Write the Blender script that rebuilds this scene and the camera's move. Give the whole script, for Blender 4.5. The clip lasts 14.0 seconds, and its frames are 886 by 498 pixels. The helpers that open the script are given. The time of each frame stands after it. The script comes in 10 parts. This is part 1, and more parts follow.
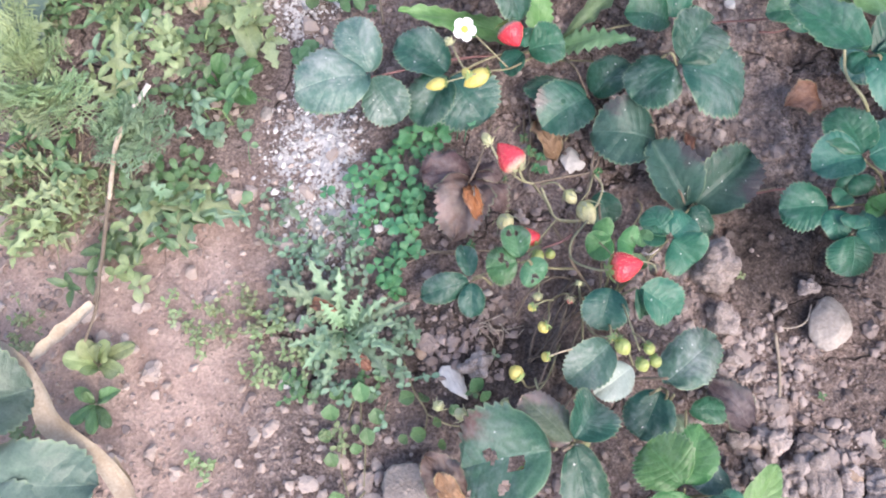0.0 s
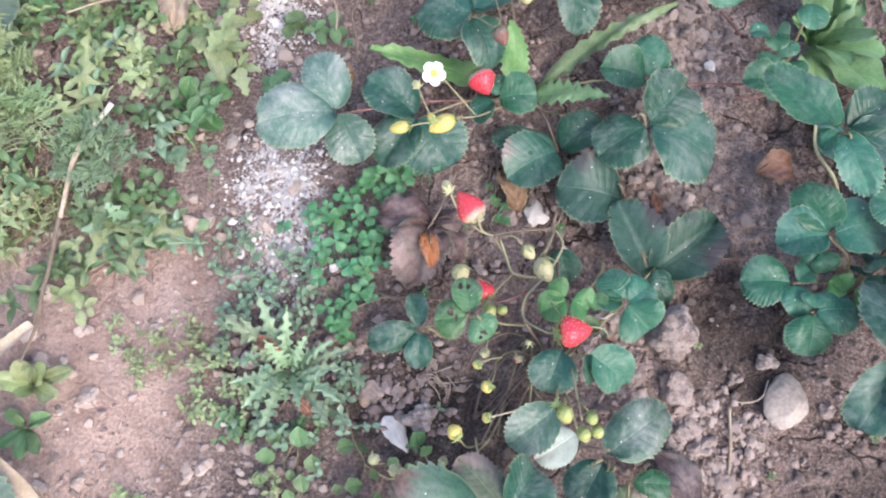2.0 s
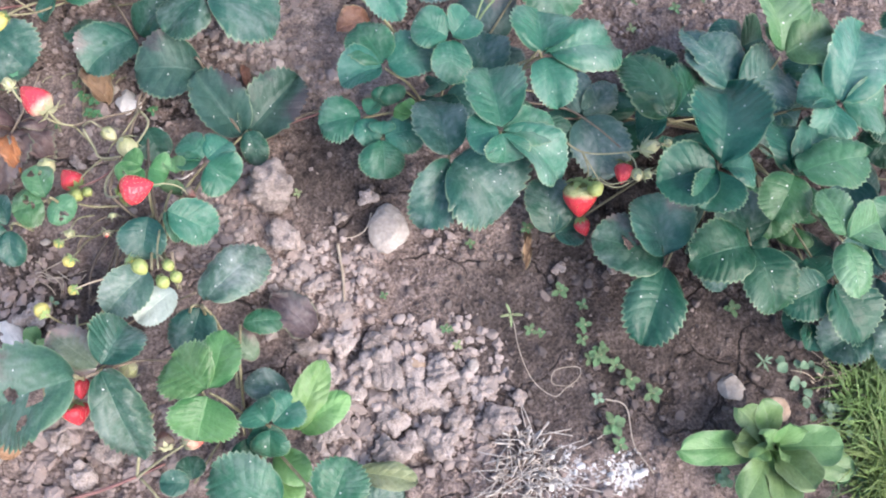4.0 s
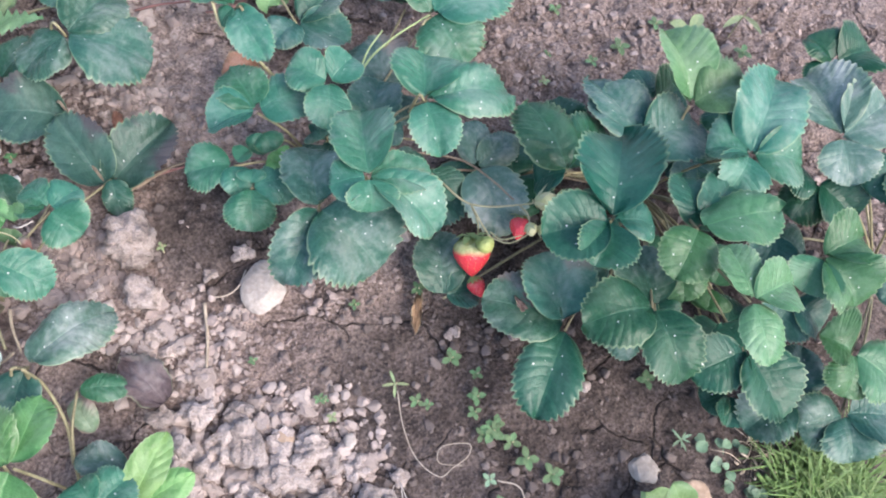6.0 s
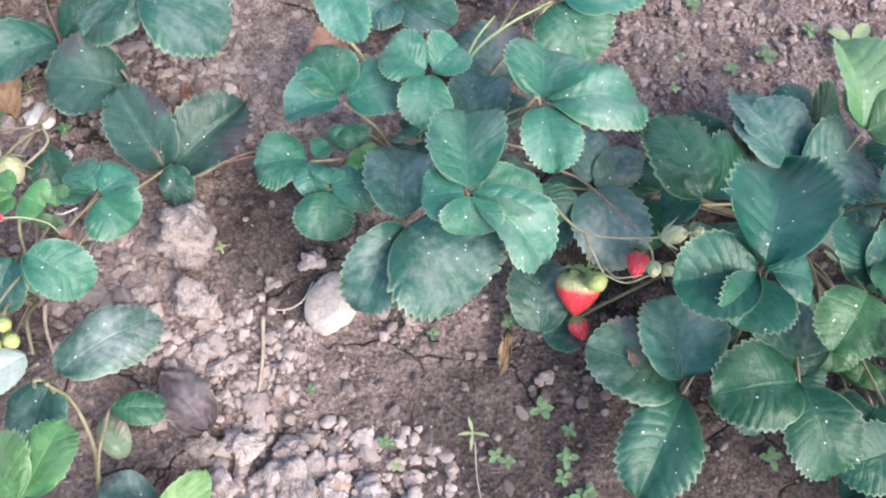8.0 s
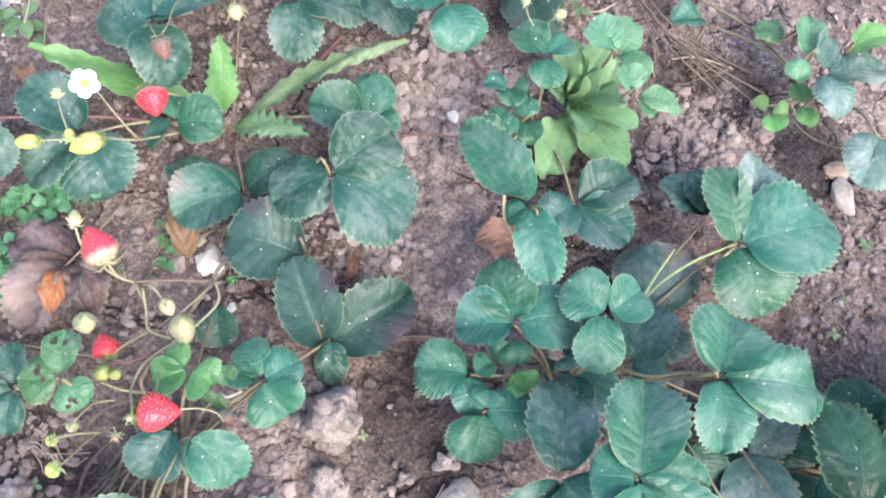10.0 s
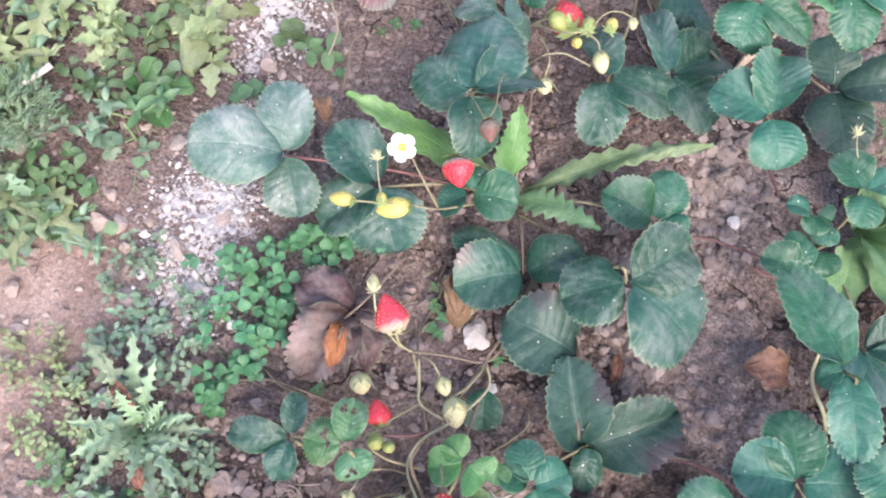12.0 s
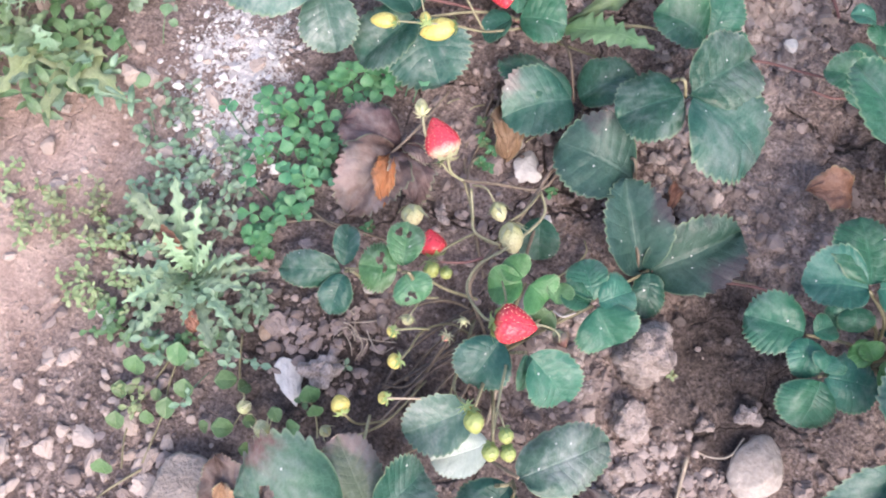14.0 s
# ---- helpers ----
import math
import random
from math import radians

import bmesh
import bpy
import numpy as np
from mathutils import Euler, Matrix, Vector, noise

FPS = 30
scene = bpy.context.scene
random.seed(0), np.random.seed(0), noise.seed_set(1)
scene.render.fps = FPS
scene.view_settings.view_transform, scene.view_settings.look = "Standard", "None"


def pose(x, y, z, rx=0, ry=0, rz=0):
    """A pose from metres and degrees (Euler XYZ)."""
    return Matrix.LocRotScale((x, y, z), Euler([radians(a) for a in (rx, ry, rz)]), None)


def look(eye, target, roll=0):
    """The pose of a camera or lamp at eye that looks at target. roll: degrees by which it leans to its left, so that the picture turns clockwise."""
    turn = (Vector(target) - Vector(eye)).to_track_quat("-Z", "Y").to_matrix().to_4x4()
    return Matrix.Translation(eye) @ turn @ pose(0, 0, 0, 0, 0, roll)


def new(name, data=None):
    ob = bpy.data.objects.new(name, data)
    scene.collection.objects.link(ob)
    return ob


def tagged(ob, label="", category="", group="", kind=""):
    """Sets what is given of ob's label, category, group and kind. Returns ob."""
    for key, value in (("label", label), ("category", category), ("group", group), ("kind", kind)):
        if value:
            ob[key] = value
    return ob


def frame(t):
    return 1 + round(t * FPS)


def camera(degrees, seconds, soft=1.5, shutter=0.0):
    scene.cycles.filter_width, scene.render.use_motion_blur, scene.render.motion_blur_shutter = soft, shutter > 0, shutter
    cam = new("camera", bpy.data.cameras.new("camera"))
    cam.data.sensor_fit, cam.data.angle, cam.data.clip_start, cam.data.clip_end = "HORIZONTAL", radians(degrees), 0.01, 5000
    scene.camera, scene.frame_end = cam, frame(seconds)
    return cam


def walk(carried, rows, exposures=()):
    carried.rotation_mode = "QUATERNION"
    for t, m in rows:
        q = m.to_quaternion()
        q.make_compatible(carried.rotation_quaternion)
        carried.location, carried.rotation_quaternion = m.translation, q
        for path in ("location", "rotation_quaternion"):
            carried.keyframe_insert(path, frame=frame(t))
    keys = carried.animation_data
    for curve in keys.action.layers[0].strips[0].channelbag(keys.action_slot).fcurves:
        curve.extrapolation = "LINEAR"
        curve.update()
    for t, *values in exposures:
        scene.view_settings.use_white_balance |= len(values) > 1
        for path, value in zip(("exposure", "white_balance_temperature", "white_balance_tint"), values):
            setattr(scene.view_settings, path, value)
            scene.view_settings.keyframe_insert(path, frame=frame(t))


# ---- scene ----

# ---------------------------------------------------------------- camera
cam = camera(56.8, 14.0, 2.0)
SKY, SUN = 0.15, 1.12
LIME = [(-0.020, 0.365, 0.050, 0.085), (-0.043, 0.515, 0.045, 0.065), (-0.028, 0.43, 0.022, 0.04), (-0.08, 0.64, 0.06, 0.07), (0.0, 0.305, 0.04, 0.05), (0.455, 0.04, 0.024, 0.024), (0.50, 0.035, 0.028, 0.019)]
DRY = [(0.295, 0.43, 0.055, 0.10), (0.315, 0.53, 0.045, 0.09), (0.33, 0.37, 0.06, 0.07), (0.55, 0.56, 0.15, 0.10), (0.36, 0.70, 0.10, 0.09), (0.24, 0.25, 0.04, 0.05)]
DARK_SOIL = [(0.33, 0.28, 0.06, 0.07), (0.095, 0.205, 0.05, 0.07), (0.53, 0.13, 0.17, 0.10), (0.60, 0.26, 0.16, 0.12), (0.28, 0.60, 0.08, 0.07), (0.14, 0.19, 0.06, 0.05), (0.66, 0.17, 0.22, 0.16), (0.48, 0.16, 0.12, 0.07), (0.499, 0.567, 0.07, 0.05), (0.578, 0.525, 0.06, 0.05), (0.453, 0.509, 0.04, 0.04), (0.387, 0.751, 0.08, 0.06)]
PATH = [
    (0, (0.1001, 0.1001, 0.5762), (0.0874, 0.2514, 0.0998), -2.93),
    (0.5, (0.0897, 0.1384, 0.5784), (0.0670, 0.2976, 0.1049), 1.84),
    (1, (0.0906, 0.1651, 0.5946), (0.0728, 0.3536, 0.1318), 6.47),
    (1.5, (0.1036, 0.1729, 0.5981), (0.0868, 0.3722, 0.1398), 6.82),
    (2, (0.1271, 0.1230, 0.5681), (0.1160, 0.2873, 0.0960), 2.25),
    (2.5, (0.1822, 0.0824, 0.5673), (0.2028, 0.2345, 0.0915), 8.80),
    (3, (0.2272, 0.0572, 0.5695), (0.2753, 0.2097, 0.0958), 15.45),
    (3.5, (0.2591, 0.0398, 0.5742), (0.3275, 0.1944, 0.1036), 18.74),
    (4, (0.2871, 0.0361, 0.5850), (0.3763, 0.1803, 0.1146), 24.07),
    (4.2, (0.2896, 0.0290, 0.5840), (0.3904, 0.1761, 0.1169), 25.90),
    (6.3, (0.3835, 0.0274, 0.5247), (0.4739, 0.2190, 0.0717), 19.01),
    (6.5, (0.3839, 0.0450, 0.5130), (0.4731, 0.2341, 0.0588), 19.35),
    (7, (0.3816, 0.0634, 0.4876), (0.4544, 0.2538, 0.0310), 16.07),
    (7.2, (0.3858, 0.0562, 0.4717), (0.4518, 0.2517, 0.0163), 14.89),
    (9.3, (0.3161, 0.1658, 0.4829), (0.3564, 0.3268, 0.0112), 19.46),
    (9.5, (0.3068, 0.1742, 0.4900), (0.3433, 0.3428, 0.0207), 19.26),
    (10, (0.2953, 0.1905, 0.5050), (0.3180, 0.3793, 0.0426), 18.39),
    (10.5, (0.2746, 0.2248, 0.5194), (0.2743, 0.4256, 0.0614), 18.55),
    (11, (0.2538, 0.2425, 0.5334), (0.2354, 0.4468, 0.0774), 17.80),
    (11.5, (0.2179, 0.2569, 0.5400), (0.1935, 0.4417, 0.0761), 18.51),
    (12, (0.1688, 0.2299, 0.5091), (0.1389, 0.3863, 0.0351), 13.02),
    (12.5, (0.1600, 0.1957, 0.4770), (0.1318, 0.3212, -0.0062), 8.44),
    (13, (0.1659, 0.1816, 0.4670), (0.1438, 0.2950, -0.0194), 9.02),
    (13.5, (0.1728, 0.1748, 0.4630), (0.1486, 0.2787, -0.0254), 6.94),
    (14, (0.1725, 0.1752, 0.4759), (0.1483, 0.2912, -0.0099), 9.56),
]
walk(cam, [(t, look(eye, target, roll)) for t, eye, target, roll in PATH], [(0, 1.36, 6660, 16), (2.5, 1.33, 6680, 16), (4, 1.48, 6580, 13), (7, 1.54, 6590, 13), (9.3, 1.78, 6600, 13), (10, 1.77, 6620, 13), (11.3, 1.63, 6690, 16), (12, 1.52, 6820, 20), (13, 1.47, 6820, 19), (14, 1.47, 6820, 19)])

# ---------------------------------------------------------------- light
world = bpy.data.worlds.new("overcast_sky")
world.use_nodes = True
scene.world = world
wn = world.node_tree
sky = wn.nodes.new("ShaderNodeTexSky")
sky.sky_type = "NISHITA"
sky.sun_disc = False
sky.sun_elevation, sky.sun_rotation = radians(48), radians(140)
sky.air_density, sky.dust_density, sky.ozone_density = 1.0, 2.2, 1.2
wn.links.new(sky.outputs[0], wn.nodes["Background"].inputs[0])
wn.nodes["Background"].inputs[1].default_value = SKY
sun_data = bpy.data.lights.new("sun", "SUN")
sun_data.energy, sun_data.angle, sun_data.color = SUN, radians(40), (1.0, 0.97, 0.92)
sun = new("sun", sun_data)
sun.rotation_euler = (radians(42), 0, radians(40))

# ---------------------------------------------------------------- node helpers
def material(name, rough=0.6, spec=0.3):
    m = bpy.data.materials.new(name)
    m.use_nodes = True
    b = m.node_tree.nodes["Principled BSDF"]
    b.inputs["Roughness"].default_value = rough
    b.inputs["Specular IOR Level"].default_value = spec
    return m, m.node_tree, b


def add(nt, kind, **sets):
    n = nt.nodes.new(kind)
    for key, value in sets.items():
        n.inputs[key.replace("_", " ")].default_value = value
    return n


def noise_tex(nt, vec, scale, detail=4.0, rough=0.55):
    n = add(nt, "ShaderNodeTexNoise", Scale=scale, Detail=detail, Roughness=rough)
    nt.links.new(vec, n.inputs["Vector"])
    return n.outputs["Fac"]


def calc(nt, op, a, b=0.5, c=0.0, clamp=False):
    n = nt.nodes.new("ShaderNodeMath")
    n.operation, n.use_clamp = op, clamp
    for k, v in enumerate((a, b, c)):
        if isinstance(v, (int, float)):
            n.inputs[k].default_value = v
        else:
            nt.links.new(v, n.inputs[k])
    return n.outputs[0]


def ramp(nt, fac, lo, hi):
    n = nt.nodes.new("ShaderNodeMapRange")
    n.interpolation_type = "SMOOTHSTEP"
    n.inputs["From Min"].default_value, n.inputs["From Max"].default_value = lo, hi
    nt.links.new(fac, n.inputs["Value"])
    return n.outputs["Result"]


def blend(nt, fac, a, b):
    n = nt.nodes.new("ShaderNodeMix")
    n.data_type = "RGBA"
    for sock, v in ((n.inputs["Factor"], fac), (n.inputs["A"], a), (n.inputs["B"], b)):
        if isinstance(v, (int, float)):
            sock.default_value = v
        elif isinstance(v, tuple):
            sock.default_value = (*v, 1)
        else:
            nt.links.new(v, sock)
    return n.outputs["Result"]


def bump(nt, bsdf, height, strength=0.4, dist=0.002):
    n = add(nt, "ShaderNodeBump", Strength=strength, Distance=dist)
    nt.links.new(height, n.inputs["Height"])
    nt.links.new(n.outputs[0], bsdf.inputs["Normal"])


def coords(nt, which="Object"):
    return nt.nodes.new("ShaderNodeTexCoord").outputs[which]


def chance(nt):
    return nt.nodes.new("ShaderNodeObjectInfo").outputs["Random"]


# ---------------------------------------------------------------- materials
def leaf_material(name, dark, light, tone=None, tone_at=0.62, dusty=0.12, rough=0.42, specks=True):
    """Toothed leaf: veins along the blade's own coordinates, pale margin, dust and small lime specks."""
    m, nt, b = material(name, rough, 0.28)
    uv, obj = coords(nt, "UV"), coords(nt, "Object")
    sep = nt.nodes.new("ShaderNodeSeparateXYZ")
    nt.links.new(uv, sep.inputs[0])
    u, v = sep.outputs[0], calc(nt, "ABSOLUTE", sep.outputs[1], 0)
    phase = calc(nt, "MULTIPLY", calc(nt, "SUBTRACT", u, calc(nt, "MULTIPLY", calc(nt, "POWER", v, 1.25), 0.40)), 6.5)
    phase = calc(nt, "MULTIPLY_ADD", calc(nt, "SUBTRACT", noise_tex(nt, obj, 60.0, 2), 0.5), 0.35, phase)
    side = calc(nt, "ABSOLUTE", calc(nt, "SUBTRACT", calc(nt, "FRACT", phase, 0), 0.5), 0)
    vein = calc(nt, "SUBTRACT", 1.0, ramp(nt, side, 0.02, 0.16))
    mid = calc(nt, "SUBTRACT", 1.0, ramp(nt, v, 0.01, 0.07))
    n1, n2 = noise_tex(nt, obj, 38.0, 3), noise_tex(nt, obj, 260.0, 3)
    col = blend(nt, ramp(nt, n1, 0.3, 0.72), dark, light)
    hue = add(nt, "ShaderNodeHueSaturation")
    nt.links.new(calc(nt, "MULTIPLY_ADD", chance(nt), 0.05, 0.475), hue.inputs["Hue"])
    nt.links.new(calc(nt, "ADD", calc(nt, "MULTIPLY_ADD", chance(nt), 0.46, 0.52), calc(nt, "MULTIPLY", n2, 0.44)), hue.inputs["Value"])
    nt.links.new(col, hue.inputs["Color"])
    col = hue.outputs[0]
    pale = tuple(min(1, c * 1.6 + 0.03) for c in light)
    col = blend(nt, calc(nt, "MULTIPLY", calc(nt, "MAXIMUM", calc(nt, "MULTIPLY", vein, 0.35), mid), 0.16), col, pale)
    col = blend(nt, calc(nt, "MULTIPLY", ramp(nt, v, 0.925, 0.985), 0.42), col, (0.27, 0.345, 0.20))
    if tone:
        col = blend(nt, ramp(nt, calc(nt, "ADD", noise_tex(nt, obj, 22.0, 4), calc(nt, "MULTIPLY", v, 0.12)), tone_at, tone_at + 0.12), col, tone)
    dust = calc(nt, "MULTIPLY", ramp(nt, calc(nt, "ADD", noise_tex(nt, obj, 30.0, 5, 0.7), calc(nt, "MULTIPLY", n2, 0.25)), 0.55, 0.85), dusty * 2.5)
    col = blend(nt, calc(nt, "MINIMUM", dust, 0.75), col, (0.42, 0.42, 0.40))
    if dusty >= 0.2 and specks:
        bloom = ramp(nt, calc(nt, "MULTIPLY_ADD", n2, 0.12, noise_tex(nt, obj, 17.0, 3, 0.6)), 0.62, 0.72)
        col = blend(nt, calc(nt, "MULTIPLY", bloom, 0.5), col, (0.44, 0.46, 0.44))
    cells = add(nt, "ShaderNodeTexVoronoi", Scale=330.0)
    cells.feature = "DISTANCE_TO_EDGE"
    nt.links.new(obj, cells.inputs["Vector"])
    net = calc(nt, "SUBTRACT", 1.0, ramp(nt, cells.outputs["Distance"], 0.0, 0.16))
    col = blend(nt, calc(nt, "MULTIPLY", net, 0.09), col, pale)
    if specks:
        vor = add(nt, "ShaderNodeTexVoronoi", Scale=150.0)
        nt.links.new(obj, vor.inputs["Vector"])
        keep = ramp(nt, noise_tex(nt, obj, 60.0, 1), 0.52, 0.58)
        dot = calc(nt, "MULTIPLY", calc(nt, "LESS_THAN", vor.outputs["Distance"], calc(nt, "MULTIPLY", noise_tex(nt, obj, 700.0, 1), 0.17)), keep)
        col = blend(nt, calc(nt, "MULTIPLY", dot, 0.8), col, (0.62, 0.62, 0.58))
    nt.links.new(col, b.inputs["Base Color"])
    nt.links.new(calc(nt, "MULTIPLY_ADD", n1, 0.35, rough - 0.26), b.inputs["Roughness"])
    bump(nt, b, calc(nt, "SUBTRACT", calc(nt, "ADD", calc(nt, "MULTIPLY", n2, 0.5), calc(nt, "MULTIPLY", noise_tex(nt, obj, 120.0, 2), 1.6)), calc(nt, "ADD", calc(nt, "MULTIPLY", calc(nt, "MAXIMUM", calc(nt, "MULTIPLY", vein, 0.28), mid), 0.6), calc(nt, "MULTIPLY", net, 0.15))), 0.38, 0.0012)
    return m


LEAF = {
    "dark": leaf_material("leaf_dark_green", (0.016, 0.068, 0.048), (0.038, 0.112, 0.078), dusty=0.13),
    "mid": leaf_material("leaf_green", (0.019, 0.098, 0.058), (0.046, 0.158, 0.094), dusty=0.10),
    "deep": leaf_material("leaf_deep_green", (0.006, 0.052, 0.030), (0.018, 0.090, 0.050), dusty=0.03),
    "mid2": leaf_material("leaf_fresh_green", (0.026, 0.098, 0.041), (0.054, 0.152, 0.066), dusty=0.05),
    "grey": leaf_material("leaf_dusty_grey", (0.050, 0.112, 0.086), (0.097, 0.172, 0.134), dusty=0.22),
    "lime": leaf_material("leaf_bright_green", (0.080, 0.190, 0.055), (0.155, 0.285, 0.10), dusty=0.04, specks=False),
    "lime2": leaf_material("leaf_soft_green", (0.045, 0.155, 0.050), (0.092, 0.230, 0.080), dusty=0.05, specks=False),
    "yellow": leaf_material("leaf_yellow_green", (0.060, 0.145, 0.060), (0.115, 0.210, 0.092), dusty=0.06),
    "pale": leaf_material("leaf_pale_green", (0.060, 0.175, 0.085), (0.125, 0.265, 0.140), dusty=0.08),
    "white": leaf_material("leaf_white_underside", (0.32, 0.37, 0.31), (0.45, 0.50, 0.43), dusty=0.2),
    "spotted": leaf_material("leaf_spotted", (0.018, 0.078, 0.052), (0.045, 0.125, 0.082), (0.15, 0.11, 0.095), 0.64, 0.10),
    "holes": leaf_material("leaf_worn_green", (0.05, 0.15, 0.07), (0.10, 0.21, 0.10), (0.16, 0.09, 0.07), 0.64, 0.14),
    "holes2": leaf_material("leaf_worn_dark", (0.045, 0.12, 0.08), (0.085, 0.175, 0.11), (0.13, 0.065, 0.055), 0.66, 0.12),
    "purple": leaf_material("leaf_purple_edged", (0.020, 0.058, 0.046), (0.040, 0.095, 0.072), (0.045, 0.036, 0.04), 0.64, 0.03),
    "purplered": leaf_material("leaf_autumn_red", (0.12, 0.060, 0.072), (0.21, 0.112, 0.125), (0.17, 0.18, 0.160), 0.52, 0.16, specks=False),
    "pinkgreen": leaf_material("leaf_faded", (0.10, 0.15, 0.09), (0.17, 0.20, 0.13), (0.26, 0.19, 0.17), 0.5, 0.12, specks=False),
    "pink": leaf_material("leaf_faded_grey", (0.14, 0.19, 0.17), (0.22, 0.25, 0.22), (0.30, 0.22, 0.21), 0.48, 0.2, specks=False),
    "brownspot": leaf_material("leaf_dark_brown_spot", (0.028, 0.075, 0.06), (0.055, 0.11, 0.085), (0.22, 0.17, 0.15), 0.57, 0.14, specks=False),
    "dead": leaf_material("leaf_dead_purple_brown", (0.062, 0.037, 0.036), (0.155, 0.098, 0.090), (0.25, 0.165, 0.145), 0.62, 0.10, 0.75, specks=False),
    "deadorange": leaf_material("leaf_dead_orange", (0.22, 0.060, 0.032), (0.40, 0.125, 0.062), (0.10, 0.05, 0.04), 0.6, 0.05, 0.7, specks=False),
    "tan": leaf_material("leaf_dry_grey_brown", (0.17, 0.115, 0.085), (0.31, 0.225, 0.175), (0.13, 0.09, 0.07), 0.62, 0.06, 0.8, specks=False),
    "plum": leaf_material("leaf_withered_plum", (0.065, 0.045, 0.048), (0.14, 0.103, 0.105), (0.10, 0.09, 0.075), 0.6, 0.08, 0.75, specks=False),
    "rust": leaf_material("leaf_rust_brown", (0.12, 0.062, 0.040), (0.23, 0.125, 0.082), (0.10, 0.06, 0.045), 0.62, 0.06, 0.75, specks=False),
    "brown": leaf_material("leaf_dry_brown", (0.21, 0.11, 0.06), (0.40, 0.235, 0.14), (0.15, 0.08, 0.05), 0.62, 0.06, 0.75, specks=False),
    "chicory": leaf_material("chicory_leaf", (0.130, 0.285, 0.115), (0.225, 0.395, 0.18), dusty=0.05, specks=False),
    "dandelion": leaf_material("dandelion_leaf", (0.105, 0.195, 0.080), (0.185, 0.295, 0.140), dusty=0.08, specks=False),
    "weed": leaf_material("weed_leaf", (0.078, 0.155, 0.066), (0.145, 0.238, 0.106), dusty=0.08, specks=False),
    "weedblue": leaf_material("weed_leaf_bluish", (0.12, 0.21, 0.125), (0.215, 0.33, 0.20), dusty=0.15, specks=False),
    "weedlime": leaf_material("weed_leaf_light", (0.19, 0.255, 0.11), (0.31, 0.36, 0.185), dusty=0.08, specks=False),
    "lettuce": leaf_material("lettuce_leaf", (0.082, 0.165, 0.055), (0.150, 0.245, 0.098), dusty=0.03, specks=False),
    "clover": leaf_material("clover_leaf", (0.048, 0.175, 0.070), (0.105, 0.265, 0.115), dusty=0.04, specks=False),
    "rosette": leaf_material("lobed_weed_leaf", (0.165, 0.255, 0.14), (0.275, 0.375, 0.23), dusty=0.08, specks=False),
    "grass": leaf_material("grass_blade", (0.115, 0.20, 0.052), (0.20, 0.295, 0.098), dusty=0.02, specks=False),
    "frond": leaf_material("feathery_weed_leaf", (0.205, 0.295, 0.135), (0.34, 0.43, 0.225), dusty=0.02, specks=False),
    "cabbage": leaf_material("cabbage_leaf", (0.072, 0.118, 0.090), (0.130, 0.185, 0.140), dusty=0.05, specks=False),
}


def plain(name, a, b_, scale=60.0, rough=0.6, spec=0.3, relief=0.3, fine=0.001):
    """Two-tone surface with grain at two scales."""
    m, nt, b = material(name, rough, spec)
    obj = coords(nt)
    n1, n2 = noise_tex(nt, obj, scale, 4), noise_tex(nt, obj, scale * 7, 3)
    col = blend(nt, ramp(nt, calc(nt, "MULTIPLY_ADD", n2, 0.4, calc(nt, "MULTIPLY", n1, 0.6)), 0.32, 0.68), a, b_)
    hue = add(nt, "ShaderNodeHueSaturation")
    nt.links.new(calc(nt, "MULTIPLY_ADD", chance(nt), 0.35, 0.83), hue.inputs["Value"])
    nt.links.new(col, hue.inputs["Color"])
    nt.links.new(hue.outputs[0], b.inputs["Base Color"])
    bump(nt, b, calc(nt, "ADD", n1, n2), relief, fine)
    return m


STEM = plain("stem_green", (0.19, 0.165, 0.095), (0.31, 0.28, 0.17), 90, 0.5)
STEM_LIME = plain("stem_yellow_green", (0.27, 0.255, 0.145), (0.40, 0.37, 0.235), 90, 0.5)
STEM_GREEN = plain("stem_fresh_green", (0.22, 0.29, 0.12), (0.34, 0.41, 0.20), 90, 0.5)
STEM_DARK = plain("stem_dark_brown", (0.10, 0.076, 0.062), (0.19, 0.150, 0.125), 90, 0.75)
STEM_BROWN = plain("stem_brown", (0.16, 0.12, 0.09), (0.28, 0.22, 0.16), 90, 0.7)
STEM_RED = plain("runner_red", (0.17, 0.08, 0.078), (0.26, 0.135, 0.12), 90, 0.6)
STRAW = plain("dry_straw", (0.34, 0.265, 0.195), (0.50, 0.42, 0.325), 70, 0.75)
WHITE_STALK = plain("pale_stalk", (0.46, 0.40, 0.35), (0.62, 0.56, 0.51), 40, 0.7)
ROOT = plain("dry_root", (0.34, 0.28, 0.22), (0.5, 0.43, 0.36), 90, 0.8)
PETAL = plain("petal_white", (0.82, 0.83, 0.8), (0.9, 0.9, 0.88), 90, 0.55, 0.3, 0.15)
POLLEN = plain("flower_centre", (0.65, 0.52, 0.06), (0.85, 0.72, 0.12), 300, 0.7)
CALYX = plain("calyx_green", (0.20, 0.29, 0.10), (0.34, 0.42, 0.18), 120, 0.6)
CALYX_PALE = plain("calyx_dry", (0.36, 0.36, 0.20), (0.50, 0.48, 0.31), 120, 0.7)
SEED = plain("berry_seed", (0.80, 0.42, 0.24), (0.88, 0.6, 0.4), 200, 0.5)
SEED_DARK = plain("berry_seed_dark", (0.3, 0.26, 0.08), (0.42, 0.34, 0.12), 200, 0.5)


